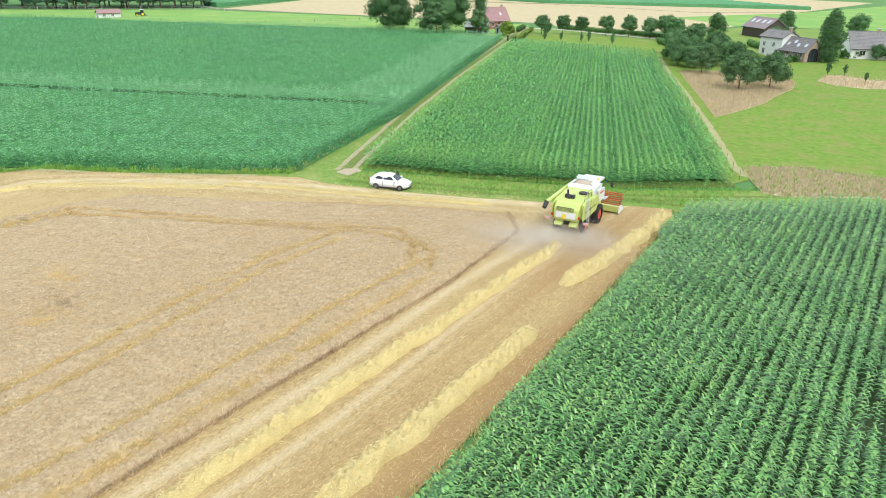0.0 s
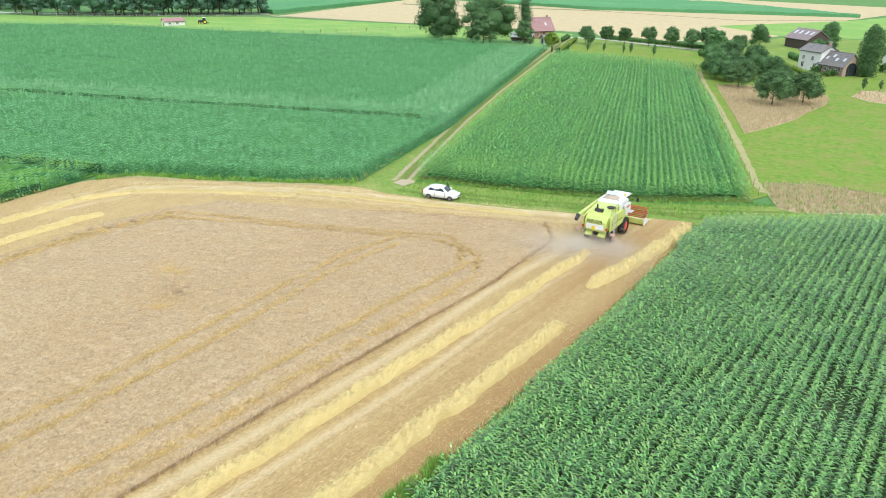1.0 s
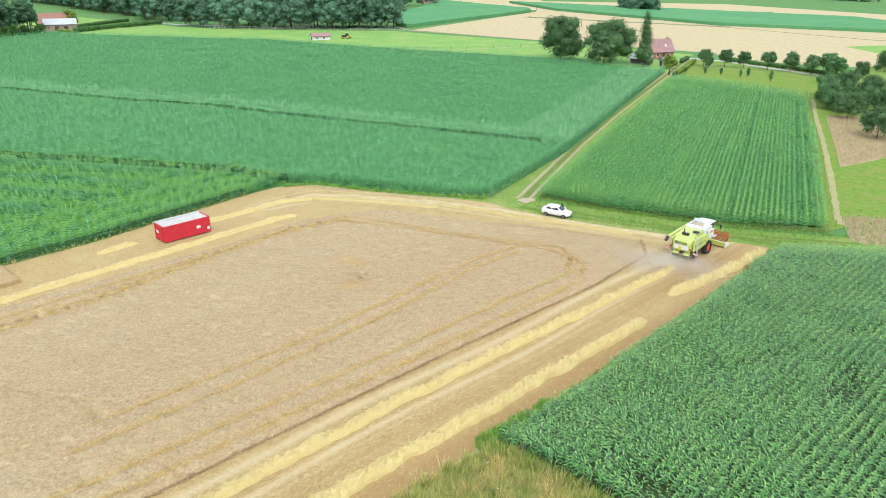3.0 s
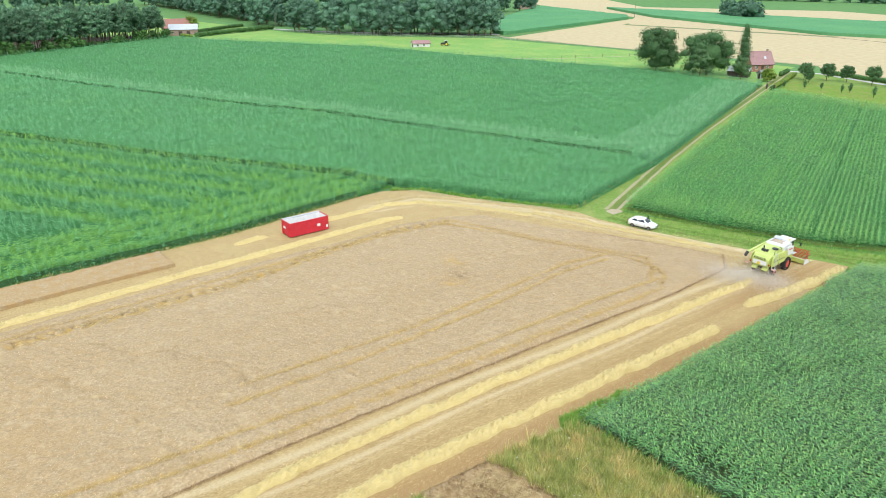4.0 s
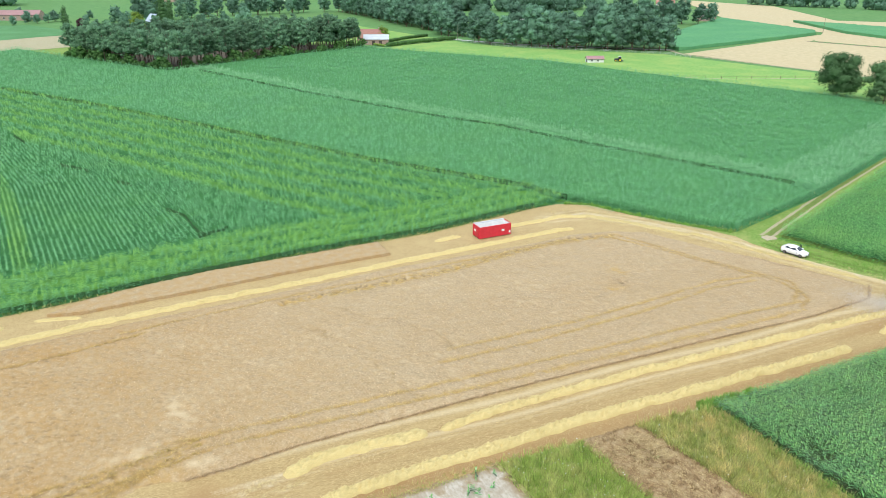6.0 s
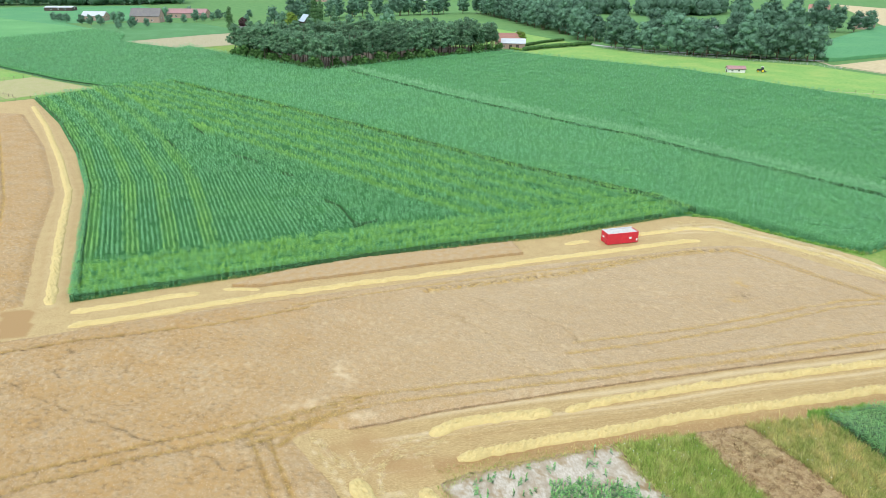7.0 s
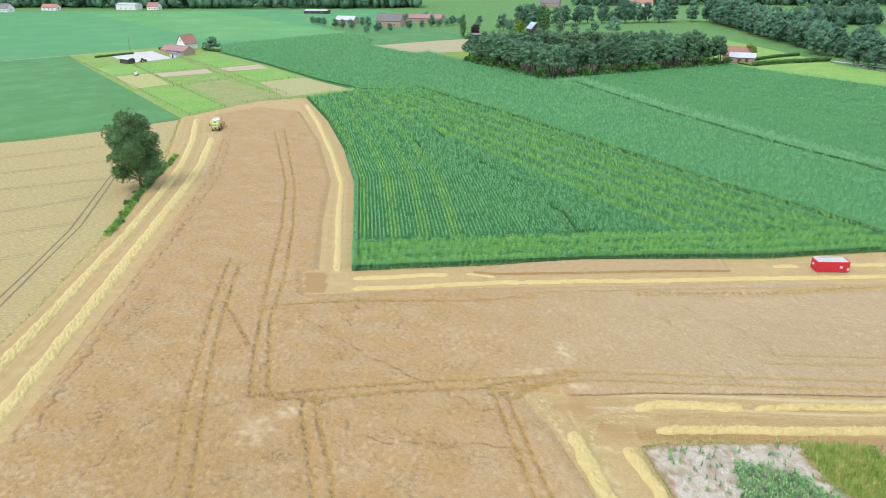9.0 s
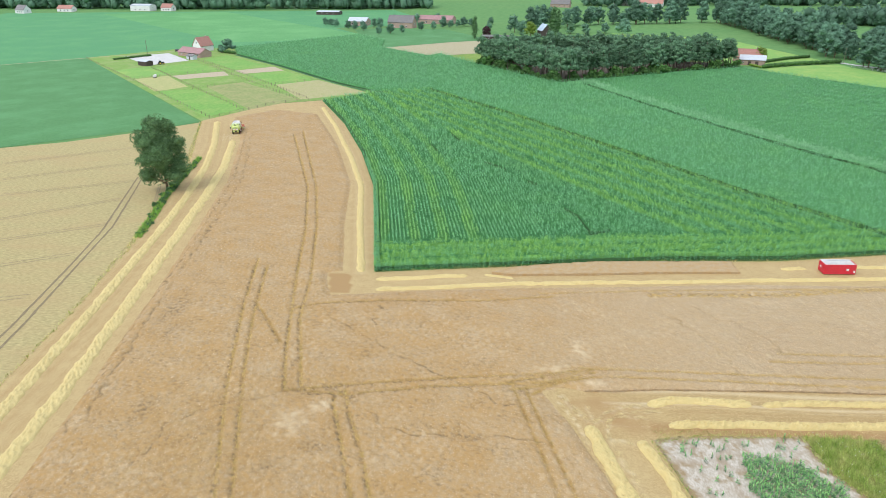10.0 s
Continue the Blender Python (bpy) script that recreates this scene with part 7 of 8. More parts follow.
# low white coop in the pasture
house("field_shelter", "low white shelter with pink-brown roof in the pasture", (-265, 168.5), 72, 8.0, 4.0, 1.7, 1.0, M["white"], M["mauve_roof"], [("s", -2, 0.6, 1.0, 0.7), ("s", 1, 0.6, 1.0, 0.7)], [("w", 0, 1.2, 1.5)], category="shelter")

# distant buildings
FAR = [
    ("farmhouse", "distant brick house with blue-grey roof", (-606, -140), 74, 24, 10, 5, 5.5, "brick", "slate"),
    ("barn", "distant long barn with reddish roof", (-650, -112), 76, 34, 14, 4, 3.2, "brick", "mauve_roof"),
    ("barn", "distant shed with white roof", (-628, -183), 78, 18, 13, 4, 3.0, "brick", "pale_roof"),
    ("stable", "distant low dark stable block with flat roof", (-507, -55), 80, 22, 6, 2.6, 0.8, "timber", "slate"),
    ("house", "distant house with pale blue roof among trees", (-533, -17), 20, 10, 8, 5, 4.5, "timber", "blue_roof"),
    ("farmhouse", "distant grey-roofed house with dormers", (-456, 410), 60, 15, 10, 4, 5.5, "brick", "slate"),
    ("house", "distant red-roofed house before a wood", (-742, -660), 70, 16, 10, 4, 5, "brick", "red_roof"),
    ("house", "distant grey house by the wood", (-770, -600), 70, 14, 10, 4, 5, "white", "slate"),
    ("barn", "distant pale industrial shed", (-815, -478), 80, 26, 14, 6, 1.5, "white", "pale_roof"),
    ("house", "distant house with orange roof", (-812, -446), 80, 14, 10, 4, 4, "white", "red_roof"),
    ("house", "distant red-roofed house at the wood edge", (-800, -565), 80, 20, 9, 3.5, 3.5, "white", "red_roof"),
    ("barn", "distant low flat-roofed farm building", (-760, -240), 80, 26, 12, 3, 1.0, "timber", "pale_roof"),
    ("house", "distant house behind the tree belt", (-896, 137), 70, 30, 10, 4, 4, "white", "red_roof"),
    ("house", "distant dark-roofed house behind trees", (-888, 25), 70, 24, 10, 4, 5, "brick", "slate"),
    ("barn", "distant white-roofed building behind trees", (-925, 112), 70, 30, 12, 4, 3, "white", "pale_roof"),
    ("house", "distant red roof across the fields", (-720, 300), 70, 16, 10, 3, 4, "white", "red_roof"),
    ("house", "distant red-roofed farm across the fields", (-640, 520), 50, 20, 10, 3, 4, "white", "red_roof"),
]
for name, label, at, turn, l, w, h, r, walls, roof in FAR:
    house(name, label, at, turn, l, w, h, r, M[walls], M[roof], [("e", 0, h * 0.5, 1.2, 1.4), ("s", -l / 4, 1.0, 1.4, 1.4), ("s", l / 4, 1.0, 1.4, 1.4), ("s", 0, 1.0, 1.4, 1.4)], [], None, category="house" if name not in ("barn", "stable") else name)


# ---- fences and posts ----
def post_mesh(high, r, material):
    bm = rod(bmesh.new(), (0, 0, -0.2), (0, 0, high), r, r * 0.92, 6)
    me = bpy.data.meshes.new("post")
    bm.to_mesh(me)
    bm.free()
    me.materials.append(material)
    return me


POSTS = {"wood": post_mesh(1.3, 0.09, M["post"]), "thin": post_mesh(1.15, 0.03, M["post"]), "white": post_mesh(1.25, 0.07, M["pale_post"])}


def fence(line, gap, kind, rails, label):
    """Posts along a line with rails between them."""
    p = np.array(line, float)
    seg = np.r_[0, np.cumsum(np.hypot(*np.diff(p, axis=0).T))]
    n = max(2, int(seg[-1] / gap) + 1)
    ob = thing("fence", label, "fence", "fences", at=(p[0][0], p[0][1], 0))
    at = [(float(np.interp(q, seg, p[:, 0]) - p[0][0]), float(np.interp(q, seg, p[:, 1]) - p[0][1])) for q in np.linspace(0, seg[-1], n)]
    for x, y in at:
        o = new("post", POSTS[kind])
        o.parent = ob
        o.matrix_basis = pose(x, y, 0, 0, 0, (x * 37) % 90)
    for z in rails:
        for (x1, y1), (x2, y2) in zip(at[:-1], at[1:]):
            part("rail", rod(bmesh.new(), (x1, y1, z), (x2, y2, z), 0.014 if kind == "wood" else 0.03, n=4), M["post"] if kind == "wood" else M["pale_post"], ob)
    return ob


fence([(-55.4, 176), (-46.9, 155.2), (-33.9, 125.3), (-23.0, 97.5), (-15.5, 80.5)], 3.6, "thin", (), "thin weathered posts along the edge of maize")
fence([(-389, -317), (-377, -308), (-279, -225), (-213, -170)], 4.5, "wood", (0.6, 1.1), "brown wooden post fence along a paddock")
fence([(-347, -255), (-319, -233), (-228, -161)], 4.0, "wood", (0.6, 1.1), "brown wooden post fence between paddocks")
fence([(-380, -240), (-322, -198), (-254, -145)], 4.0, "wood", (0.6, 1.1), "brown wooden post fence along a grassy drive")
fence([(-376, -235), (-325, -193), (-256, -141)], 4.0, "wood", (0.6, 1.1), "brown wooden post fence along a grassy drive")
fence([(-307, -246), (-319, -233)], 4.0, "wood", (0.6, 1.1), "short wooden cross fence")
fence([(-278, -203), (-300, -185)], 4.0, "wood", (0.6, 1.1), "short wooden cross fence")
fence([(-322, -232), (-338, -208)], 4.0, "wood", (0.6, 1.1), "short wooden cross fence")
fence([(-293, -166), (-309, -148)], 4.0, "wood", (0.6, 1.1), "short wooden cross fence")
fence([(-211.5, -169.5), (-232, -157.8), (-243, -152.8), (-252.6, -134)], 5.0, "wood", (0.6, 1.1), "wooden fence at the head of the grain")
fence([(-391, 149), (-368, 149), (-338.5, 161), (-306.9, 192), (-278.8, 222), (-262, 225)], 3.2, "white", (0.55, 1.05), "white post and rail fence along a lane")
fence([(-184, 228), (-190, 213), (-198, 190), (-214, 166)], 6.0, "wood", (1.0,), "thin wire fence across the pasture")
fence([(-99, 185.6), (-76, 186), (-54, 184.8)], 5.0, "wood", (1.0,), "low wire fence behind the maize")


def pole(x, y, high, label, name="utility_pole", material="post"):
    ob = thing(name, label, "pole", at=(x, y, 0))
    part("mast", rod(bmesh.new(), (0, 0, -0.3), (0, 0, high), 0.14, 0.09, 8), M[material], ob)
    bm = box(bmesh.new(), -0.7, 0.7, -0.05, 0.05, high - 0.6, high - 0.5, 0.01)
    part("crossarm", bm, M[material], ob)
    return ob


pole(-385.5, 150.5, 9.0, "grey utility pole at a hedge corner")
pole(-318, 186, 8.0, "grey utility pole along a lane")
pole(-338, 408, 10.0, "thin pole in the far wheat")
pole(-838, -300, 14.0, "distant mast before a wood")
pole(-409, -286, 9.0, "pale mast by the riding arena")
ob = thing("gate", "dark wooden gate posts at the lane", "gate", at=(-104.0, 191.8, 0))
for dx, dy in ((-1.6, 0.6), (1.6, -0.6)):
    part("gate_post", box(bmesh.new(), dx - 0.2, dx + 0.2, dy - 0.2, dy + 0.2, -0.1, 1.7, 0.03), M["timber"], ob)


# ---- combine harvester ----
def wheel(parent, x, y, r, wide, rim_mat, lugs=22, name="wheel"):
    """A lugged tyre on a dished rim, its axle along x."""
    ob = new(name)
    ob.parent = parent
    ob.matrix_basis = pose(x, y, r)
    bm = bmesh.new()
    prof = [(-0.5, 0.62), (-0.5, 0.86), (-0.40, 0.95), (0.40, 0.95), (0.5, 0.86), (0.5, 0.62)]
    n = 28
    rings = []
    for k in range(n):
        a = 6.2832 * k / n
        rings.append([bm.verts.new((u * wide, q * r * math.cos(a), q * r * math.sin(a))) for u, q in prof])
    for k in range(n):
        for j in range(len(prof) - 1):
            bm.faces.new((rings[k][j], rings[k][j + 1], rings[(k + 1) % n][j + 1], rings[(k + 1) % n][j]))
    for k in range(lugs):
        a = 6.2832 * k / lugs
        for s in (-1, 1):
            box(bm, min(0, s * 0.46 * wide), max(0, s * 0.46 * wide), -0.05 * r, 0.05 * r, 0.93 * r, r, 0, Matrix.Rotation(a + (0.07 if s > 0 else -0.07), 4, "X"))
    bmesh.ops.recalc_face_normals(bm, faces=bm.faces)
    tyre = part("tyre", bm, M["tyre"], ob)
    bm = bmesh.new()
    for s in (-1, 1):
        m = Matrix.Translation((s * wide * 0.34, 0, 0)) @ Matrix.Rotation(math.pi / 2, 4, "Y")
        bmesh.ops.create_cone(bm, cap_ends=True, segments=24, radius1=r * 0.63, radius2=r * 0.5 if s > 0 else r * 0.63, depth=wide * 0.2, matrix=m)
        m = Matrix.Translation((s * wide * 0.46, 0, 0)) @ Matrix.Rotation(math.pi / 2, 4, "Y")
        bmesh.ops.create_cone(bm, cap_ends=True, segments=16, radius1=r * 0.2, radius2=r * 0.18, depth=wide * 0.1, matrix=m)
    part("rim", bm, rim_mat, ob)
    return ob


M["wheat_grain"] = shader("threshed_grain", (0.42, 0.33, 0.24), (0.56, 0.46, 0.36), 0.1, 0.85)


def combine(at, turn, label):
    """A combine harvester at work, seen best from behind; it heads along its own +y, with the front axle at y = 0."""
    ob = thing("combine_harvester", label, "combine harvester", "combine harvesters", at=(*at, 0), turn=turn)
    # lime green lower body and rear hood
    bm = prism(bmesh.new(), [(-4.5, 1.3), (-0.9, 1.2), (0.9, 1.45), (0.9, 2.7), (-3.9, 2.95), (-4.5, 2.75)], -1.5, 1.5)
    part("body", bent(bm, 0.09), M["green_paint"], ob)
    bm = prism(bmesh.new(), [(-5.35, 1.5), (-5.15, 1.15), (-4.3, 1.2), (-4.3, 2.9), (-4.9, 2.7), (-5.35, 2.3)], -1.25, 1.25)
    part("rear_hood", bent(bm, 0.12), M["green_paint"], ob)
    for s in (-1, 1):
        bm = prism(bmesh.new(), [(-4.9, 1.25), (-0.95, 1.3), (-0.2, 2.3), (-0.2, 2.72), (-3.9, 2.9), (-4.9, 2.5)], s * 1.5, s * 1.62)
        panel = part("side_panel", bent(bm, 0.05), M["green_paint"], ob)
        bm = box(bmesh.new(), s * 1.62 - 0.012, s * 1.62 + 0.012, -4.5, -1.2, 1.95, 2.02)
        part("panel_seam", bm, M["dark"], panel)
        bm = box(bmesh.new(), s * 1.62 - 0.012, s * 1.62 + 0.012, -2.9, -2.84, 1.35, 2.8)
        part("panel_seam", bm, M["dark"], panel)
        # pale front side with plain bars where lettering stands
        bm = prism(bmesh.new(), [(-0.2, 1.9), (1.3, 2.0), (1.3, 3.1), (0.2, 3.3), (-0.9, 3.2), (-0.55, 2.6)], s * 1.48, s * 1.66)
        pale_side = part("front_panel", bent(bm, 0.06), M["pale_paint"], ob, "pale grey front side panel")
        part("lettering_bar", box(bmesh.new(), s * 1.665 - 0.008, s * 1.665 + 0.008, -0.2, 0.9, 2.75, 2.9), M["red_metal"], pale_side, "plain red bar")
    # grain tank with open covers
    bm = prism(bmesh.new(), [(-1.5, 2.7), (1.0, 2.7), (1.15, 3.45), (0.6, 3.62), (-1.0, 3.6), (-1.4, 3.4)], -1.4, 1.4)
    tank = part("grain_tank", bent(bm, 0.06), M["pale_paint"], ob, "pale grey grain tank")
    part("grain", box(bmesh.new(), -1.0, 1.0, -0.85, 0.5, 3.55, 3.66, 0.06), M["wheat_grain"], tank, "heaped golden grain")
    for s in (-1, 1):
        m = Matrix.Translation((s * 1.1, -0.1, 3.62)) @ Matrix.Rotation(s * 0.7, 4, "Y")
        part("tank_flap", box(bmesh.new(), -0.35, 0.35, -0.95, 0.75, -0.02, 0.03, 0.01, m), M["pale_paint"], tank)
    m = Matrix.Translation((-0.5, 0.75, 3.85)) @ Matrix.Rotation(0.5, 4, "X")
    part("tank_cover", box(bmesh.new(), -0.7, 0.5, -0.3, 0.3, -0.03, 0.03, 0.015, m), M["pale_roof"], tank, "grey raised tank cover")
    # engine deck
    bm = prism(bmesh.new(), [(-4.6, 2.75), (-1.45, 2.8), (-1.45, 3.35), (-3.2, 3.25), (-4.3, 3.0)], -1.3, 1.3)
    deck = part("engine_hood", bent(bm, 0.08), M["green_paint"], ob)
    part("air_intake", rod(bmesh.new(), (0.75, -2.85, 3.3), (0.75, -2.85, 3.42), 0.42, n=18), M["dark"], deck, "dark round air screen")
    part("exhaust", rod(bmesh.new(), (-0.5, -3.6, 3.1), (-0.5, -3.75, 3.75), 0.09, n=10), M["dark"], deck)
    bm = bmesh.new()
    for x, y in ((-0.2, -4.05), (0.15, -3.95), (-0.5, -3.95)):
        box(bm, x - 0.15, x + 0.15, y - 0.2, y + 0.2, 3.0, 3.36, 0.03)
    part("engine_parts", bm, M["dark"], deck, "dark exposed engine parts")
    # rear: grille, plate, lamps, warning boards
    bm = box(bmesh.new(), -0.95, 0.75, -5.43, -5.33, 2.15, 2.5, 0.03)
    grille = part("rear_grille", bm, M["dark"], ob, "dark rear grille")
    for k in range(5):
        part("slat", box(bmesh.new(), -0.9, 0.7, -5.46, -5.43, 2.18 + k * 0.065, 2.205 + k * 0.065), M["green_paint"], grille)
    part("rear_panel", box(bmesh.new(), -1.0, 1.0, -5.42, -5.34, 1.45, 2.05, 0.04), M["pale_paint"], ob, "pale rear panel")
    part("speed_plate", box(bmesh.new(), -0.35, 0.05, -5.45, -5.42, 1.42, 1.85, 0.02), M["yellow"], ob, "yellow plate")
    for s in (-1, 1):
        part("rear_lamp", box(bmesh.new(), s * 1.36 - 0.1, s * 1.36 + 0.1, -5.44, -5.36, 1.55, 1.8, 0.02), M["lamp_red"], ob)
        arm = part("marker_arm", rod(bmesh.new(), (s * 1.2, -5.3, 1.15), (s * 1.75, -5.55, 0.95), 0.03, n=6), M["dark"], ob)
        board = part("warning_board", box(bmesh.new(), s * 1.95 - 0.28, s * 1.95 + 0.28, -5.6, -5.56, 0.85, 1.1, 0.008), M["white_wood"], ob, "white board with red stripes")
        for k in range(3):
            m = Matrix.Translation((s * 1.95 - 0.19 + 0.19 * k, -5.605, 0.975)) @ Matrix.Rotation(0.6, 4, "Y")
            part("stripe", box(bmesh.new(), -0.04, 0.04, -0.006, 0.006, -0.13, 0.13, 0, m), M["red_metal"], board)
        bm = prism(bmesh.new(), [(-6.0, 0.62), (-5.4, 0.95), (-5.1, 0.95), (-5.1, 0.6), (-5.7, 0.42)], s * 0.35, s * 1.15)
        part("straw_deflector", bent(bm, 0.03), M["green_paint"], ob, "lime green straw deflector")
        m = Matrix.Translation((s * 0.7, -5.2, 0.75))
        bm = bmesh.new()
        bmesh.ops.create_cone(bm, cap_ends=True, segments=18, radius1=0.5, radius2=0.45, depth=0.12, matrix=m)
        part("chaff_spreader", bm, M["dark"], ob)
    part("chopper", box(bmesh.new(), -1.25, 1.25, -5.2, -4.4, 0.75, 1.25, 0.06), M["dark"], ob)
    # ladder on the right of the rear
    bm = bmesh.new()
    for dy in (-0.22, 0.22):
        rod(bm, (1.95, -4.35 + dy, 0.7), (1.68, -4.2 + dy, 3.25), 0.03, n=6)
    rungs = part("ladder", bm, M["steel"], ob, "steel ladder")
    for k in range(8):
        t = k / 7
        part("rung", rod(bmesh.new(), (1.93 - 0.25 * t, -4.56 + 0.14 * t, 1.0 + 2.1 * t), (1.93 - 0.25 * t, -4.12 + 0.14 * t, 1.0 + 2.1 * t), 0.022, n=6), M["steel"], rungs)
    bm = bmesh.new()
    for y1, y2, z in ((-4.4, -2.4, 3.75), (-4.4, -2.4, 3.5)):
        rod(bm, (1.45, y1, z), (1.45, y2, z), 0.02, n=5)
    for y in (-4.4, -3.4, -2.4):
        rod(bm, (1.45, y, 3.0), (1.45, y, 3.75), 0.02, n=5)
    part("handrail", bm, M["dark"], ob)
    # unloading auger folded back along the left side
    bm = rod(bmesh.new(), (-1.75, 0.2, 3.05), (-1.95, -5.6, 2.75), 0.2, n=14)
    auger = part("unloading_auger", bm, M["green_paint"], ob, "lime green unloading tube folded back")
    bm = rod(bmesh.new(), (-1.95, -5.5, 2.78), (-1.98, -6.0, 2.35), 0.24, 0.2, 12)
    part("spout", bm, M["dark"], auger, "black rubber spout")
    # cab
    bm = prism(bmesh.new(), [(1.25, 1.9), (2.75, 1.9), (3.05, 2.6), (2.85, 3.4), (1.3, 3.4)], -0.85, 0.85)
    cabin = part("cab", bent(bm, 0.07), M["window"], ob, "glazed driver's cab")
    bm = prism(bmesh.new(), [(1.15, 3.4), (3.2, 3.4), (3.2, 3.52), (2.9, 3.62), (1.2, 3.62)], -1.0, 1.0)
    roof = part("cab_roof", bent(bm, 0.04), M["pale_paint"], ob, "pale cab roof")
    part("beacon", rod(bmesh.new(), (0.8, 1.4, 3.6), (0.8, 1.4, 3.8), 0.09, n=10), M["yellow"], roof, "amber beacon")
    for s in (-1, 1):
        bm = rod(bmesh.new(), (s * 0.95, 2.9, 3.3), (s * 1.75, 3.1, 3.05), 0.03, n=6)
        mirror = part("mirror_arm", bm, M["dark"], ob)
        part("mirror", box(bmesh.new(), s * 1.8 - 0.13, s * 1.8 + 0.13, 3.08, 3.16, 2.6, 3.1, 0.03), M["dark"], mirror)
    bm = box(bmesh.new(), 0.95, 1.75, 1.3, 2.4, 1.75, 1.85, 0.02)
    part("platform", bm, M["steel"], ob)
    # chassis, wheels
    bm = box(bmesh.new(), -0.9, 0.9, -4.4, 0.7, 0.85, 1.35, 0.05)
    part("chassis", bm, M["dark"], ob)
    part("front_axle", rod(bmesh.new(), (-1.45, 0, 0.98), (1.45, 0, 0.98), 0.16, n=10), M["dark"], ob)
    part("rear_axle", rod(bmesh.new(), (-1.35, -3.7, 0.68), (1.35, -3.7, 0.68), 0.1, n=10), M["dark"], ob)
    for s in (-1, 1):
        wheel(ob, s * 1.42, 0, 0.98, 0.72, M["red_metal"])
        wheel(ob, s * 1.35, -3.7, 0.66, 0.5, M["red_metal"], 18)
    # feeder house and header
    bm = prism(bmesh.new(), [(1.0, 1.3), (1.2, 2.0), (3.6, 1.15), (3.6, 0.45)], -0.7, 0.7)
    part("feeder", bent(bm, 0.04), M["green_paint"], ob)
    bm = prism(bmesh.new(), [(3.55, 0.25), (3.45, 0.88), (3.62, 0.92), (3.75, 0.35), (5.0, 0.2), (5.0, 0.12)], -2.7, 2.7)
    header = part("header", bm, M["green_paint"], ob, "wide lime green cutting header")
    for s in (-1, 1):
        bm = prism(bmesh.new(), [(3.4, 0.15), (3.4, 0.95), (4.3, 0.9), (5.4, 0.2)], s * 2.7 - 0.05, s * 2.7 + 0.05)
        part("end_plate", bent(bm, 0.02), M["pale_paint"], header)
        bm = rod(bmesh.new(), (s * 2.7, 5.2, 0.3), (s * 2.8, 6.1, 0.25), 0.12, 0.03, 8)
        part("crop_divider", bm, M["green_paint"], header)
        bm = rod(bmesh.new(), (s * 2.6, 3.6, 1.2), (s * 2.6, 4.7, 1.35), 0.05, n=6)
        part("reel_arm", bm, M["dark"], header)
    part("header_auger", rod(bmesh.new(), (-2.6, 4.1, 0.55), (2.6, 4.1, 0.55), 0.24, n=14), M["steel"], header)
    reel = new("reel")
    reel.parent = ob
    reel.matrix_basis = pose(0, 4.7, 1.3)
    part("shaft", rod(bmesh.new(), (-2.55, 0, 0), (2.55, 0, 0), 0.07, n=8), M["red_metal"], reel)
    for k in range(6):
        a = 6.2832 * k / 6
        y, z = 0.6 * math.cos(a), 0.6 * math.sin(a)
        part("bat", rod(bmesh.new(), (-2.55, y, z), (2.55, y, z), 0.055, n=6), M["red_metal"], reel)
        bm = bmesh.new()
        for x in np.linspace(-2.5, 2.5, 26):
            rod(bm, (x, y, z), (x, y - 0.03, z - 0.28), 0.012, n=4)
        part("tine_bar", bm, M["dark"], reel)
    for x in (-2.5, -0.85, 0.85, 2.5):
        for k in range(6):
            a = 6.2832 * k / 6
            part("spoke", rod(bmesh.new(), (x, 0, 0), (x, 0.6 * math.cos(a), 0.6 * math.sin(a)), 0.04, n=5), M["red_metal"], reel)
    low = ("wheel", "front_axle", "rear_axle", "header", "feeder", "reel", "chassis", "straw_deflector", "chaff_spreader", "chopper", "marker_arm", "warning_board")
    for o in ob.children:
        kind = o.name.split(".")[0]
        if kind not in low:
            o.location.z = 0.3
        elif kind in ("straw_deflector", "chaff_spreader", "chopper", "marker_arm", "warning_board"):
            o.location.y, o.location.z = 0.55, 0.45
    ob.scale = (0.88, 0.88, 0.92)
    return ob


combine((-24.15, 58.4), 4.0, "lime green and grey combine harvester cutting the last wheat")
combine((-189.5, -150.5), 103.0, "lime green combine harvester working far along the field")

# ---- red container ----
ob = thing("container", "open red steel roll-off container on the stubble", "container", at=(-71.9, 13.9, 0), turn=2.0)
L, W, H, Z = 3.1, 1.27, 2.15, 0.18
for s in (-1, 1):
    bm = box(bmesh.new(), s * W - 0.03, s * W + 0.03, -L, L, Z, H, 0.008)
    wall = part("side_wall", bm, M["red_paint"], ob)
    part("top_rail", box(bmesh.new(), s * W - 0.08, s * W + 0.08, -L, L, H - 0.06, H + 0.07, 0.02), M["red_paint"] if s > 0 else M["steel"], wall)
    part("bottom_rail", box(bmesh.new(), s * (W + 0.03) - 0.05, s * (W + 0.03) + 0.05, -L, L, Z, Z + 0.14, 0.02), M["red_paint"], wall)
    for k in range(9):
        y = -L + 0.35 + k * 0.68
        part("rib", prism(bmesh.new(), [(y - 0.09, Z + 0.14), (y + 0.09, Z + 0.14), (y + 0.05, H - 0.08), (y - 0.05, H - 0.08)], s * (W + 0.02), s * (W + 0.05)), M["red_paint"], wall)
    part("inner_lining", box(bmesh.new(), s * (W - 0.05) - 0.015, s * (W - 0.05) + 0.015, -L + 0.05, L - 0.05, Z + 0.1, H - 0.03), M["white_wood"], wall, "pale painted inside")
    part("skid", box(bmesh.new(), s * 0.53 - 0.08, s * 0.53 + 0.08, -L, L, 0.0, Z, 0.01), M["dark"], ob)
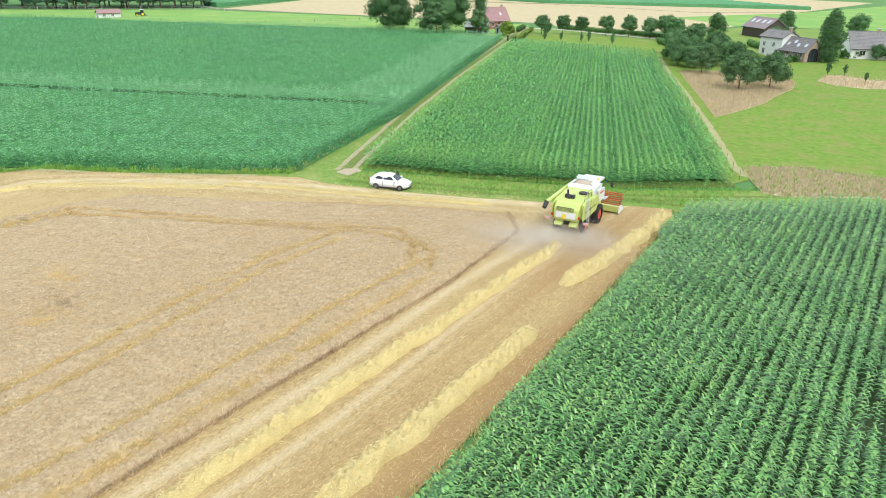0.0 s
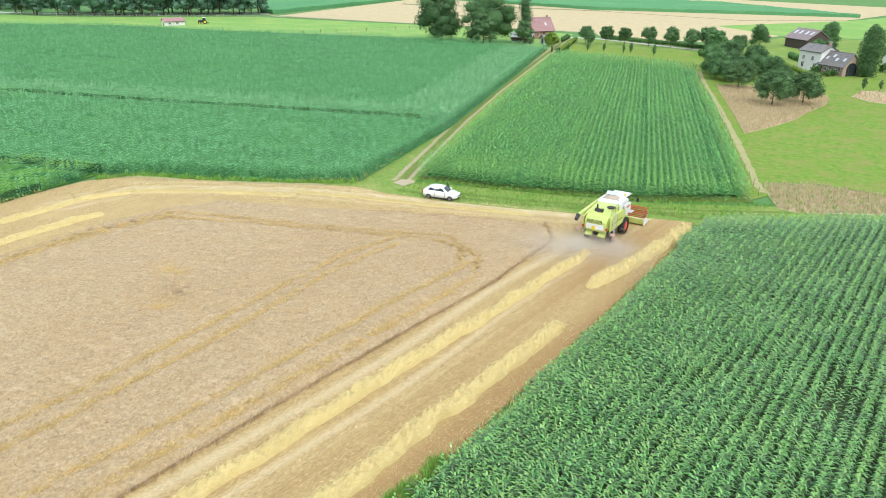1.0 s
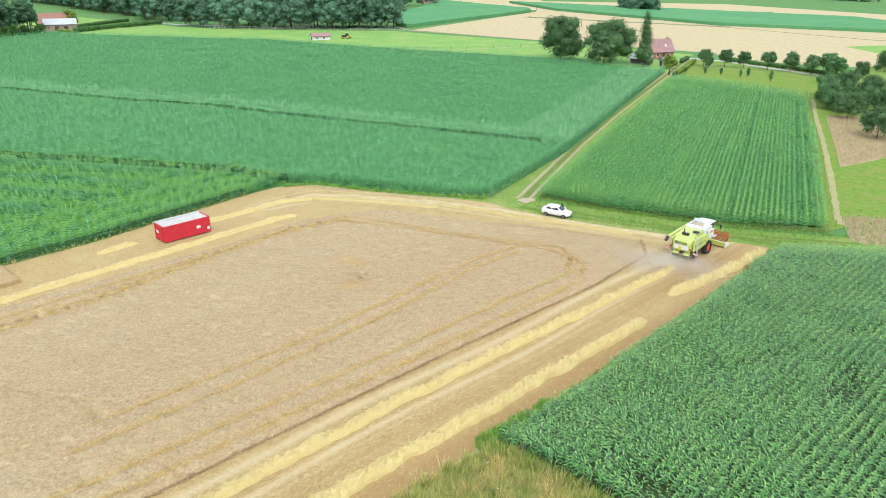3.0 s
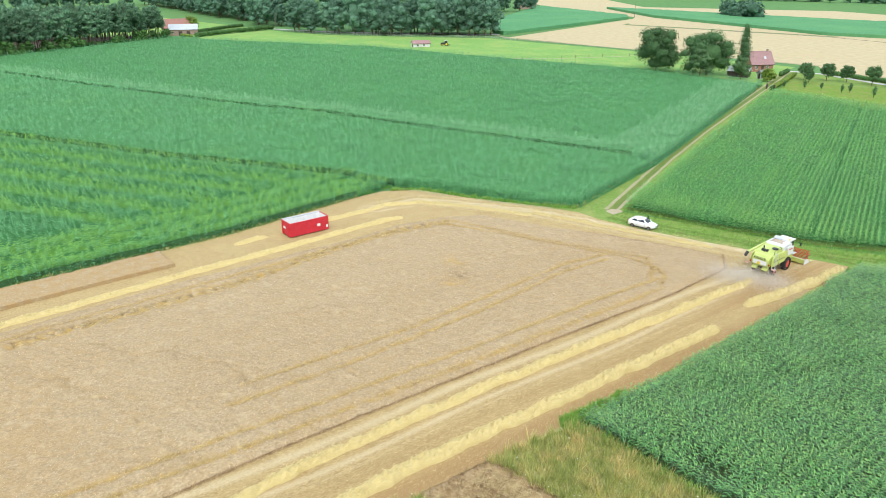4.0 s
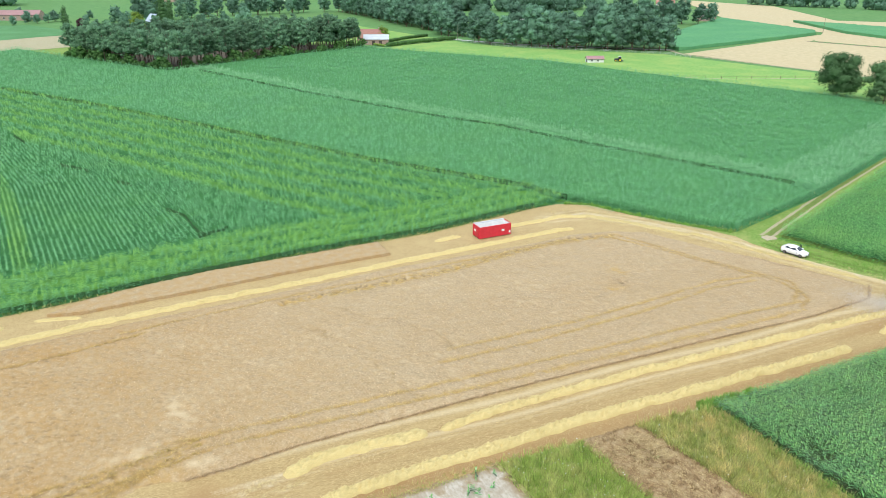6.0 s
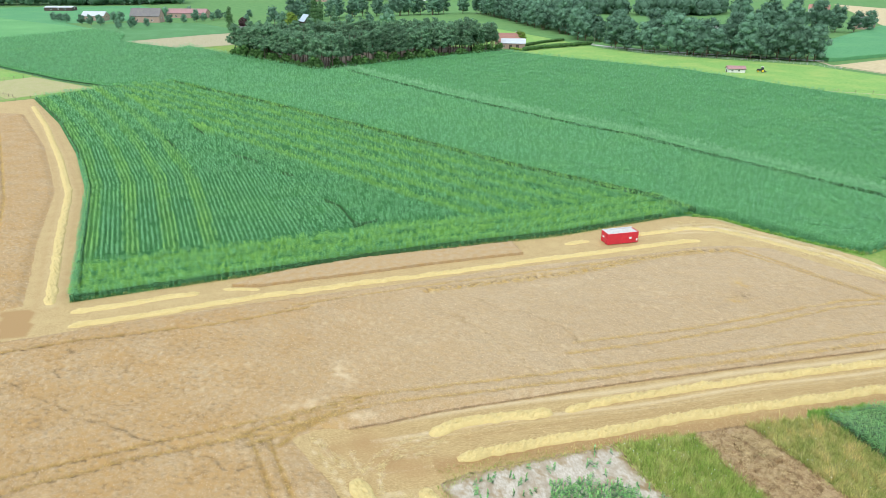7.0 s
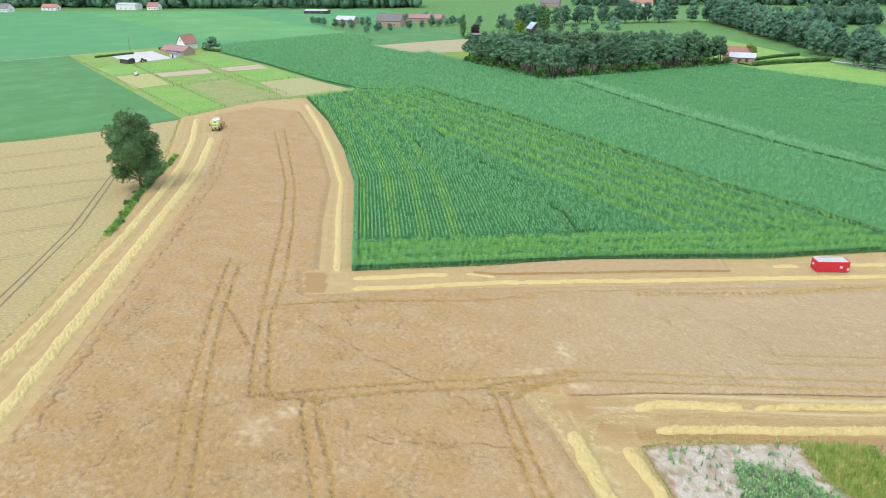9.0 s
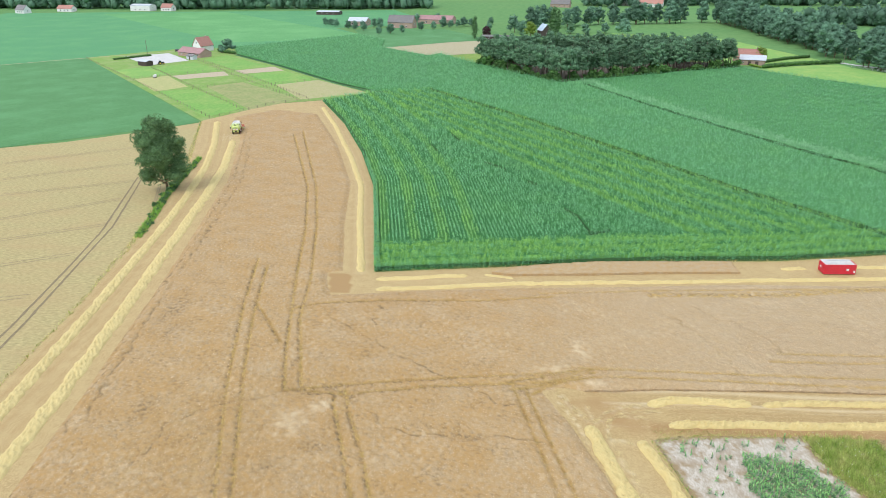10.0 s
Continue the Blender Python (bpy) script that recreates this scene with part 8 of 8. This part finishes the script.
part("floor_plate", box(bmesh.new(), -W, W, -L, L, Z - 0.02, Z + 0.06), M["pale_paint"], ob)
for s in (-1, 1):
    bm = box(bmesh.new(), -W, W, s * L - 0.04, s * L + 0.04, Z, H, 0.01)
    end = part("end_wall", bm, M["red_paint"], ob)
    part("end_rail", box(bmesh.new(), -W - 0.05, W + 0.05, s * L - 0.08, s * L + 0.08, H - 0.04, H + 0.08, 0.02), M["red_paint"], end)
    part("inner_lining", box(bmesh.new(), -W + 0.05, W - 0.05, s * (L - 0.06) - 0.01, s * (L - 0.06) + 0.01, Z + 0.1, H - 0.03), M["white_wood"], end)
    for z in (0.55, 1.05, 1.55):
        part("cross_bar", box(bmesh.new(), -W, W, s * (L + 0.07) - 0.05, s * (L + 0.07) + 0.05, z, z + 0.12, 0.015), M["red_paint"], end)
    for x in (-0.85, 0.85):
        part("hinge_bar", box(bmesh.new(), x - 0.05, x + 0.05, s * (L + 0.09) - 0.05, s * (L + 0.09) + 0.05, Z, H, 0.015), M["red_paint"], end)
part("sign_plate", box(bmesh.new(), W + 0.072, W + 0.082, 1.2, 1.75, 0.95, 1.35, 0.005), M["white_wood"], ob, "white plate")
part("sign_plate", box(bmesh.new(), W + 0.072, W + 0.082, 2.65, 3.0, 0.5, 0.95, 0.005), M["white_wood"], ob, "white plate")
part("sign_plate", box(bmesh.new(), -0.6, 0.1, -L - 0.135, -L - 0.125, 1.15, 1.5, 0.005), M["white_wood"], ob, "white plate")
part("tarpaulin_bar", rod(bmesh.new(), (-W - 0.05, -L, H + 0.1), (-W - 0.05, L, H + 0.1), 0.07, n=8), M["pale_roof"], ob, "pale rolled cover along the rim")


# ---- white car ----
M["rim_grey"] = shader("grey_alloy", (0.14, 0.14, 0.145), (0.22, 0.22, 0.225), 0.2, 0.4, metal=0.5)


def car(at, turn):
    ob = thing("car", "white hatchback parked on the grass lane, door ajar", "car", at=(*at, 0), turn=turn)
    bm = bmesh.new()
    # stations along x: (x, half width at belt, belt height, sill height, deck height)
    stations = [(-2.08, 0.66, 0.75, 0.42, 0.86), (-1.98, 0.80, 0.98, 0.30, 1.08), (-1.5, 0.87, 1.05, 0.24, 1.12), (-0.6, 0.89, 1.03, 0.22, 1.09), (0.5, 0.89, 0.98, 0.22, 1.04), (1.1, 0.88, 0.90, 0.24, 0.97), (1.7, 0.84, 0.78, 0.28, 0.82), (2.02, 0.72, 0.62, 0.36, 0.68), (2.12, 0.55, 0.52, 0.42, 0.56)]
    rings = []
    for x, w, belt, sill, deck in stations:
        rings.append([bm.verts.new((x, y, z)) for y, z in ((-w * 0.9, sill), (-w, (sill + belt) / 2), (-w * 0.97, belt), (-w * 0.7, deck), (w * 0.7, deck), (w * 0.97, belt), (w, (sill + belt) / 2), (w * 0.9, sill))])
    for a, b in zip(rings[:-1], rings[1:]):
        for k in range(8):
            bm.faces.new((a[k], a[(k + 1) % 8], b[(k + 1) % 8], b[k]))
    bm.faces.new(rings[0][::-1])
    bm.faces.new(rings[-1])
    bmesh.ops.recalc_face_normals(bm, faces=bm.faces)
    for f in bm.faces:
        f.smooth = True
    part("body", bm, M["car_paint"], ob)
    bm = bmesh.new()
    cabin = [(-2.0, 0.66, 0.98, 0.98), (-1.5, 0.60, 1.38, 1.0), (-1.0, 0.60, 1.50, 1.0), (-0.1, 0.60, 1.52, 1.0), (0.35, 0.58, 1.42, 1.0), (1.05, 0.66, 0.97, 0.96)]
    rings = []
    for x, w, top, low in cabin:
        rings.append([bm.verts.new((x, y, z)) for y, z in ((-0.78, low), (-w, top - 0.05), (-w * 0.8, top), (w * 0.8, top), (w, top - 0.05), (0.78, low))])
    for a, b in zip(rings[:-1], rings[1:]):
        for k in range(5):
            bm.faces.new((a[k], a[k + 1], b[k + 1], b[k]))
    bmesh.ops.recalc_face_normals(bm, faces=bm.faces)
    for f in bm.faces:
        f.smooth = True
    part("cabin", bm, M["car_paint"], ob)

    def glass(name, outline, place):
        """A thin pane whose outline is set on the cabin by a function of two coordinates."""
        bm = bmesh.new()
        sheets = [[bm.verts.new(place(a, b, lift)) for a, b in outline] for lift in (-0.01, 0.014)]
        bm.faces.new(sheets[0][::-1])
        bm.faces.new(sheets[1])
        n = len(outline)
        for k in range(n):
            bm.faces.new((sheets[0][k], sheets[0][(k + 1) % n], sheets[1][(k + 1) % n], sheets[1][k]))
        bmesh.ops.recalc_face_normals(bm, faces=bm.faces)
        part(name, bm, M["window"], ob, "dark tinted pane")

    for s in (-1, 1):
        wall = lambda x, z, lift, s=s: (x, s * (0.78 - 0.185 * (z - 1.0) / 0.42 + lift), z)
        glass("side_window", [(-0.5, 1.05), (0.62, 1.04), (0.28, 1.34), (-0.5, 1.39)], wall)
        glass("side_window", [(-1.42, 1.12), (-1.25, 1.06), (-0.6, 1.05), (-0.6, 1.39), (-1.12, 1.37)], wall)
    glass("windscreen", [(-0.62, 0.06), (0.62, 0.06), (0.5, 0.93), (-0.5, 0.93)], lambda a, b, lift: (1.05 - 0.70 * b + 0.6 * lift, a, 0.97 + 0.45 * b + lift))
    glass("rear_window", [(-0.55, 0.22), (0.55, 0.22), (0.48, 0.9), (-0.48, 0.9)], lambda a, b, lift: (-2.0 + 0.5 * b - 0.7 * lift, a, 0.98 + 0.40 * b + lift))
    for s in (-1, 1):
        part("headlight", box(bmesh.new(), 1.85, 2.06, s * 0.6 - 0.14, s * 0.6 + 0.14, 0.62, 0.76, 0.03), M["steel"], ob)
        part("tail_light", box(bmesh.new(), -2.1, -1.98, s * 0.68 - 0.12, s * 0.68 + 0.12, 0.75, 0.98, 0.03), M["lamp_red"], ob)
        part("wing_mirror", box(bmesh.new(), 0.72, 0.9, s * 0.98 - 0.1, s * 0.98 + 0.1, 0.96, 1.1, 0.03), M["car_paint"], ob)
        part("door_seam", box(bmesh.new(), -0.56, -0.54, s * 0.885 - 0.012, s * 0.885 + 0.012, 0.3, 0.95), M["dark"], ob)
        part("door_seam", box(bmesh.new(), 0.66, 0.68, s * 0.885 - 0.012, s * 0.885 + 0.012, 0.3, 0.92), M["dark"], ob)
        part("door_handle", box(bmesh.new(), -0.45, -0.25, s * 0.9 - 0.02, s * 0.9 + 0.02, 0.8, 0.84), M["car_paint"], ob)
        part("sill", box(bmesh.new(), -1.0, 0.95, s * 0.84 - 0.04, s * 0.84 + 0.04, 0.2, 0.3, 0.02), M["dark"], ob)
        for x in (-1.3, 1.28):
            w = new("wheel")
            w.parent = ob
            w.matrix_basis = pose(x, s * 0.8, 0.31, 0, 0, 90)
            m = Matrix.Rotation(math.pi / 2, 4, "Y")
            bm = bmesh.new()
            bmesh.ops.create_cone(bm, cap_ends=True, segments=24, radius1=0.31, radius2=0.31, depth=0.2, matrix=m)
            bmesh.ops.bevel(bm, geom=[e for e in bm.edges if len(e.link_faces) == 2 and e.calc_face_angle(0) > 1], offset=0.03, segments=1, affect="EDGES")
            part("tyre", bm, M["tyre"], w)
            bm = bmesh.new()
            bmesh.ops.create_cone(bm, cap_ends=True, segments=18, radius1=0.19, radius2=0.19, depth=0.215, matrix=m)
            part("rim", bm, M["rim_grey"], w)
    part("bumper", box(bmesh.new(), 1.98, 2.14, -0.6, 0.6, 0.3, 0.45, 0.04), M["dark"], ob)
    part("grille", box(bmesh.new(), 2.06, 2.13, -0.45, 0.45, 0.52, 0.6, 0.01), M["dark"], ob)
    part("number_plate", box(bmesh.new(), 2.13, 2.15, -0.25, 0.25, 0.42, 0.52), M["white_wood"], ob, "blank white plate")
    m = Matrix.Translation((0.67, 0.9, 0)) @ Matrix.Rotation(radians(-52), 4, "Z")
    door = part("open_door", box(bmesh.new(), -1.15, 0, -0.04, 0.04, 0.3, 0.95, 0.03, m), M["car_paint"], ob, "front door standing open")
    bm = prism(bmesh.new(), [(-1.1, 0.95), (0.0, 0.95), (-0.3, 1.4), (-1.1, 1.45)], -0.02, 0.02)
    bm.transform(m @ Matrix(((0, 1, 0, 0), (-1, 0, 0, 0), (0, 0, 1, 0), (0, 0, 0, 1))))
    part("door_window", bm, M["window"], door)
    return ob


car((-44.3, 56.2), 17.0)


# ---- tractor in the pasture ----
def tractor(at, turn, label, colour):
    ob = thing("tractor", label, "tractor", at=(*at, 0), turn=turn)
    part("hood", bent(prism(bmesh.new(), [(0.3, 0.9), (2.1, 0.85), (2.1, 1.45), (0.3, 1.6)], -0.35, 0.35), 0.05), colour, ob)
    part("cab", bent(prism(bmesh.new(), [(-1.0, 1.0), (0.35, 1.0), (0.2, 2.4), (-0.9, 2.4)], -0.6, 0.6), 0.05), M["window"], ob)
    part("cab_roof", box(bmesh.new(), -0.7, 0.7, -1.0, 0.35, 2.4, 2.55, 0.04), M["pale_paint"], ob)
    part("chassis", box(bmesh.new(), -0.3, 0.3, -0.9, 2.0, 0.6, 1.0, 0.03), M["dark"], ob)
    for s in (-1, 1):
        wheel(ob, s * 0.8, -0.5, 0.8, 0.42, M["yellow"], 16)
        wheel(ob, s * 0.72, 1.6, 0.5, 0.3, M["yellow"], 14)
        part("mudguard", box(bmesh.new(), s * 0.78 - 0.24, s * 0.78 + 0.24, -1.1, 0.1, 1.62, 1.68, 0.02), colour, ob)
    part("rear_linkage", box(bmesh.new(), -0.9, 0.9, -2.2, -1.3, 0.35, 0.55, 0.04), M["dark"], ob)
    return ob


tractor((-262.0, 180.5), 150, "small dark tractor standing in the pasture", M["dark"])
tractor((-362, -256), 40, "small dark tractor beside a field shelter", M["dark"])
ob = thing("water_tank", "small white water tank in a paddock", "water tank", at=(-312, -237, 0))
part("barrel", rod(bmesh.new(), (-0.9, 0, 1.1), (0.9, 0, 1.1), 0.75, n=16), M["white_wood"], ob)
part("frame", box(bmesh.new(), -1.2, 1.6, -0.6, 0.6, 0.25, 0.4, 0.03), M["dark"], ob)
for s in (-1, 1):
    part("wheel", rod(bmesh.new(), (-0.1, s * 0.7, 0.3), (-0.1, s * 0.85, 0.3), 0.3, n=14), M["tyre"], ob)
ob = thing("trailer", "dark flat trailer parked near the stable", "trailer", at=(-424, -272, 0), turn=30)
part("bed", box(bmesh.new(), -3.5, 3.5, -1.2, 1.2, 0.9, 1.4, 0.04), M["dark"], ob)
for x in (-1.5, 1.5):
    for s in (-1, 1):
        part("wheel", rod(bmesh.new(), (x, s * 1.0, 0.45), (x, s * 1.25, 0.45), 0.45, n=14), M["tyre"], ob)


# ---- dust behind the machine ----
def dust(x, y, label, count, seed, away):
    g = np.random.default_rng(seed)
    t = g.uniform(0, 1, count) ** 1.3
    px = x + away[0] * t * 7 + g.normal(0, 1, count) * (1.0 + 1.6 * t)
    py = y + away[1] * t * 7 + g.normal(0, 1, count) * (1.0 + 1.4 * t)
    pz = 0.1 + np.abs(g.normal(0, 0.55, count)) * (0.8 + 0.9 * t)
    v, f = blades(px, py, pz, 0.017, 0.009, 0.03, g)
    solo("dust_cloud", tri_mesh("dust_cloud", v, f), M["dust"], label, "dust", "stuff")


M["dust"] = shader("chaff_dust", (0.74, 0.69, 0.62), (0.84, 0.79, 0.72), 1.0, 0.9, through_light=0.5)
dust(-24.0, 52.6, "fine dust and chaff drifting behind a combine", 150000, 501, (-0.5, -0.7))
dust(-21.9, 54.0, "fine dust and chaff drifting beside a combine", 80000, 503, (0.35, -0.6))
dust(-183, -149, "fine dust and chaff behind the distant combine", 9000, 502, (0.8, -0.2))
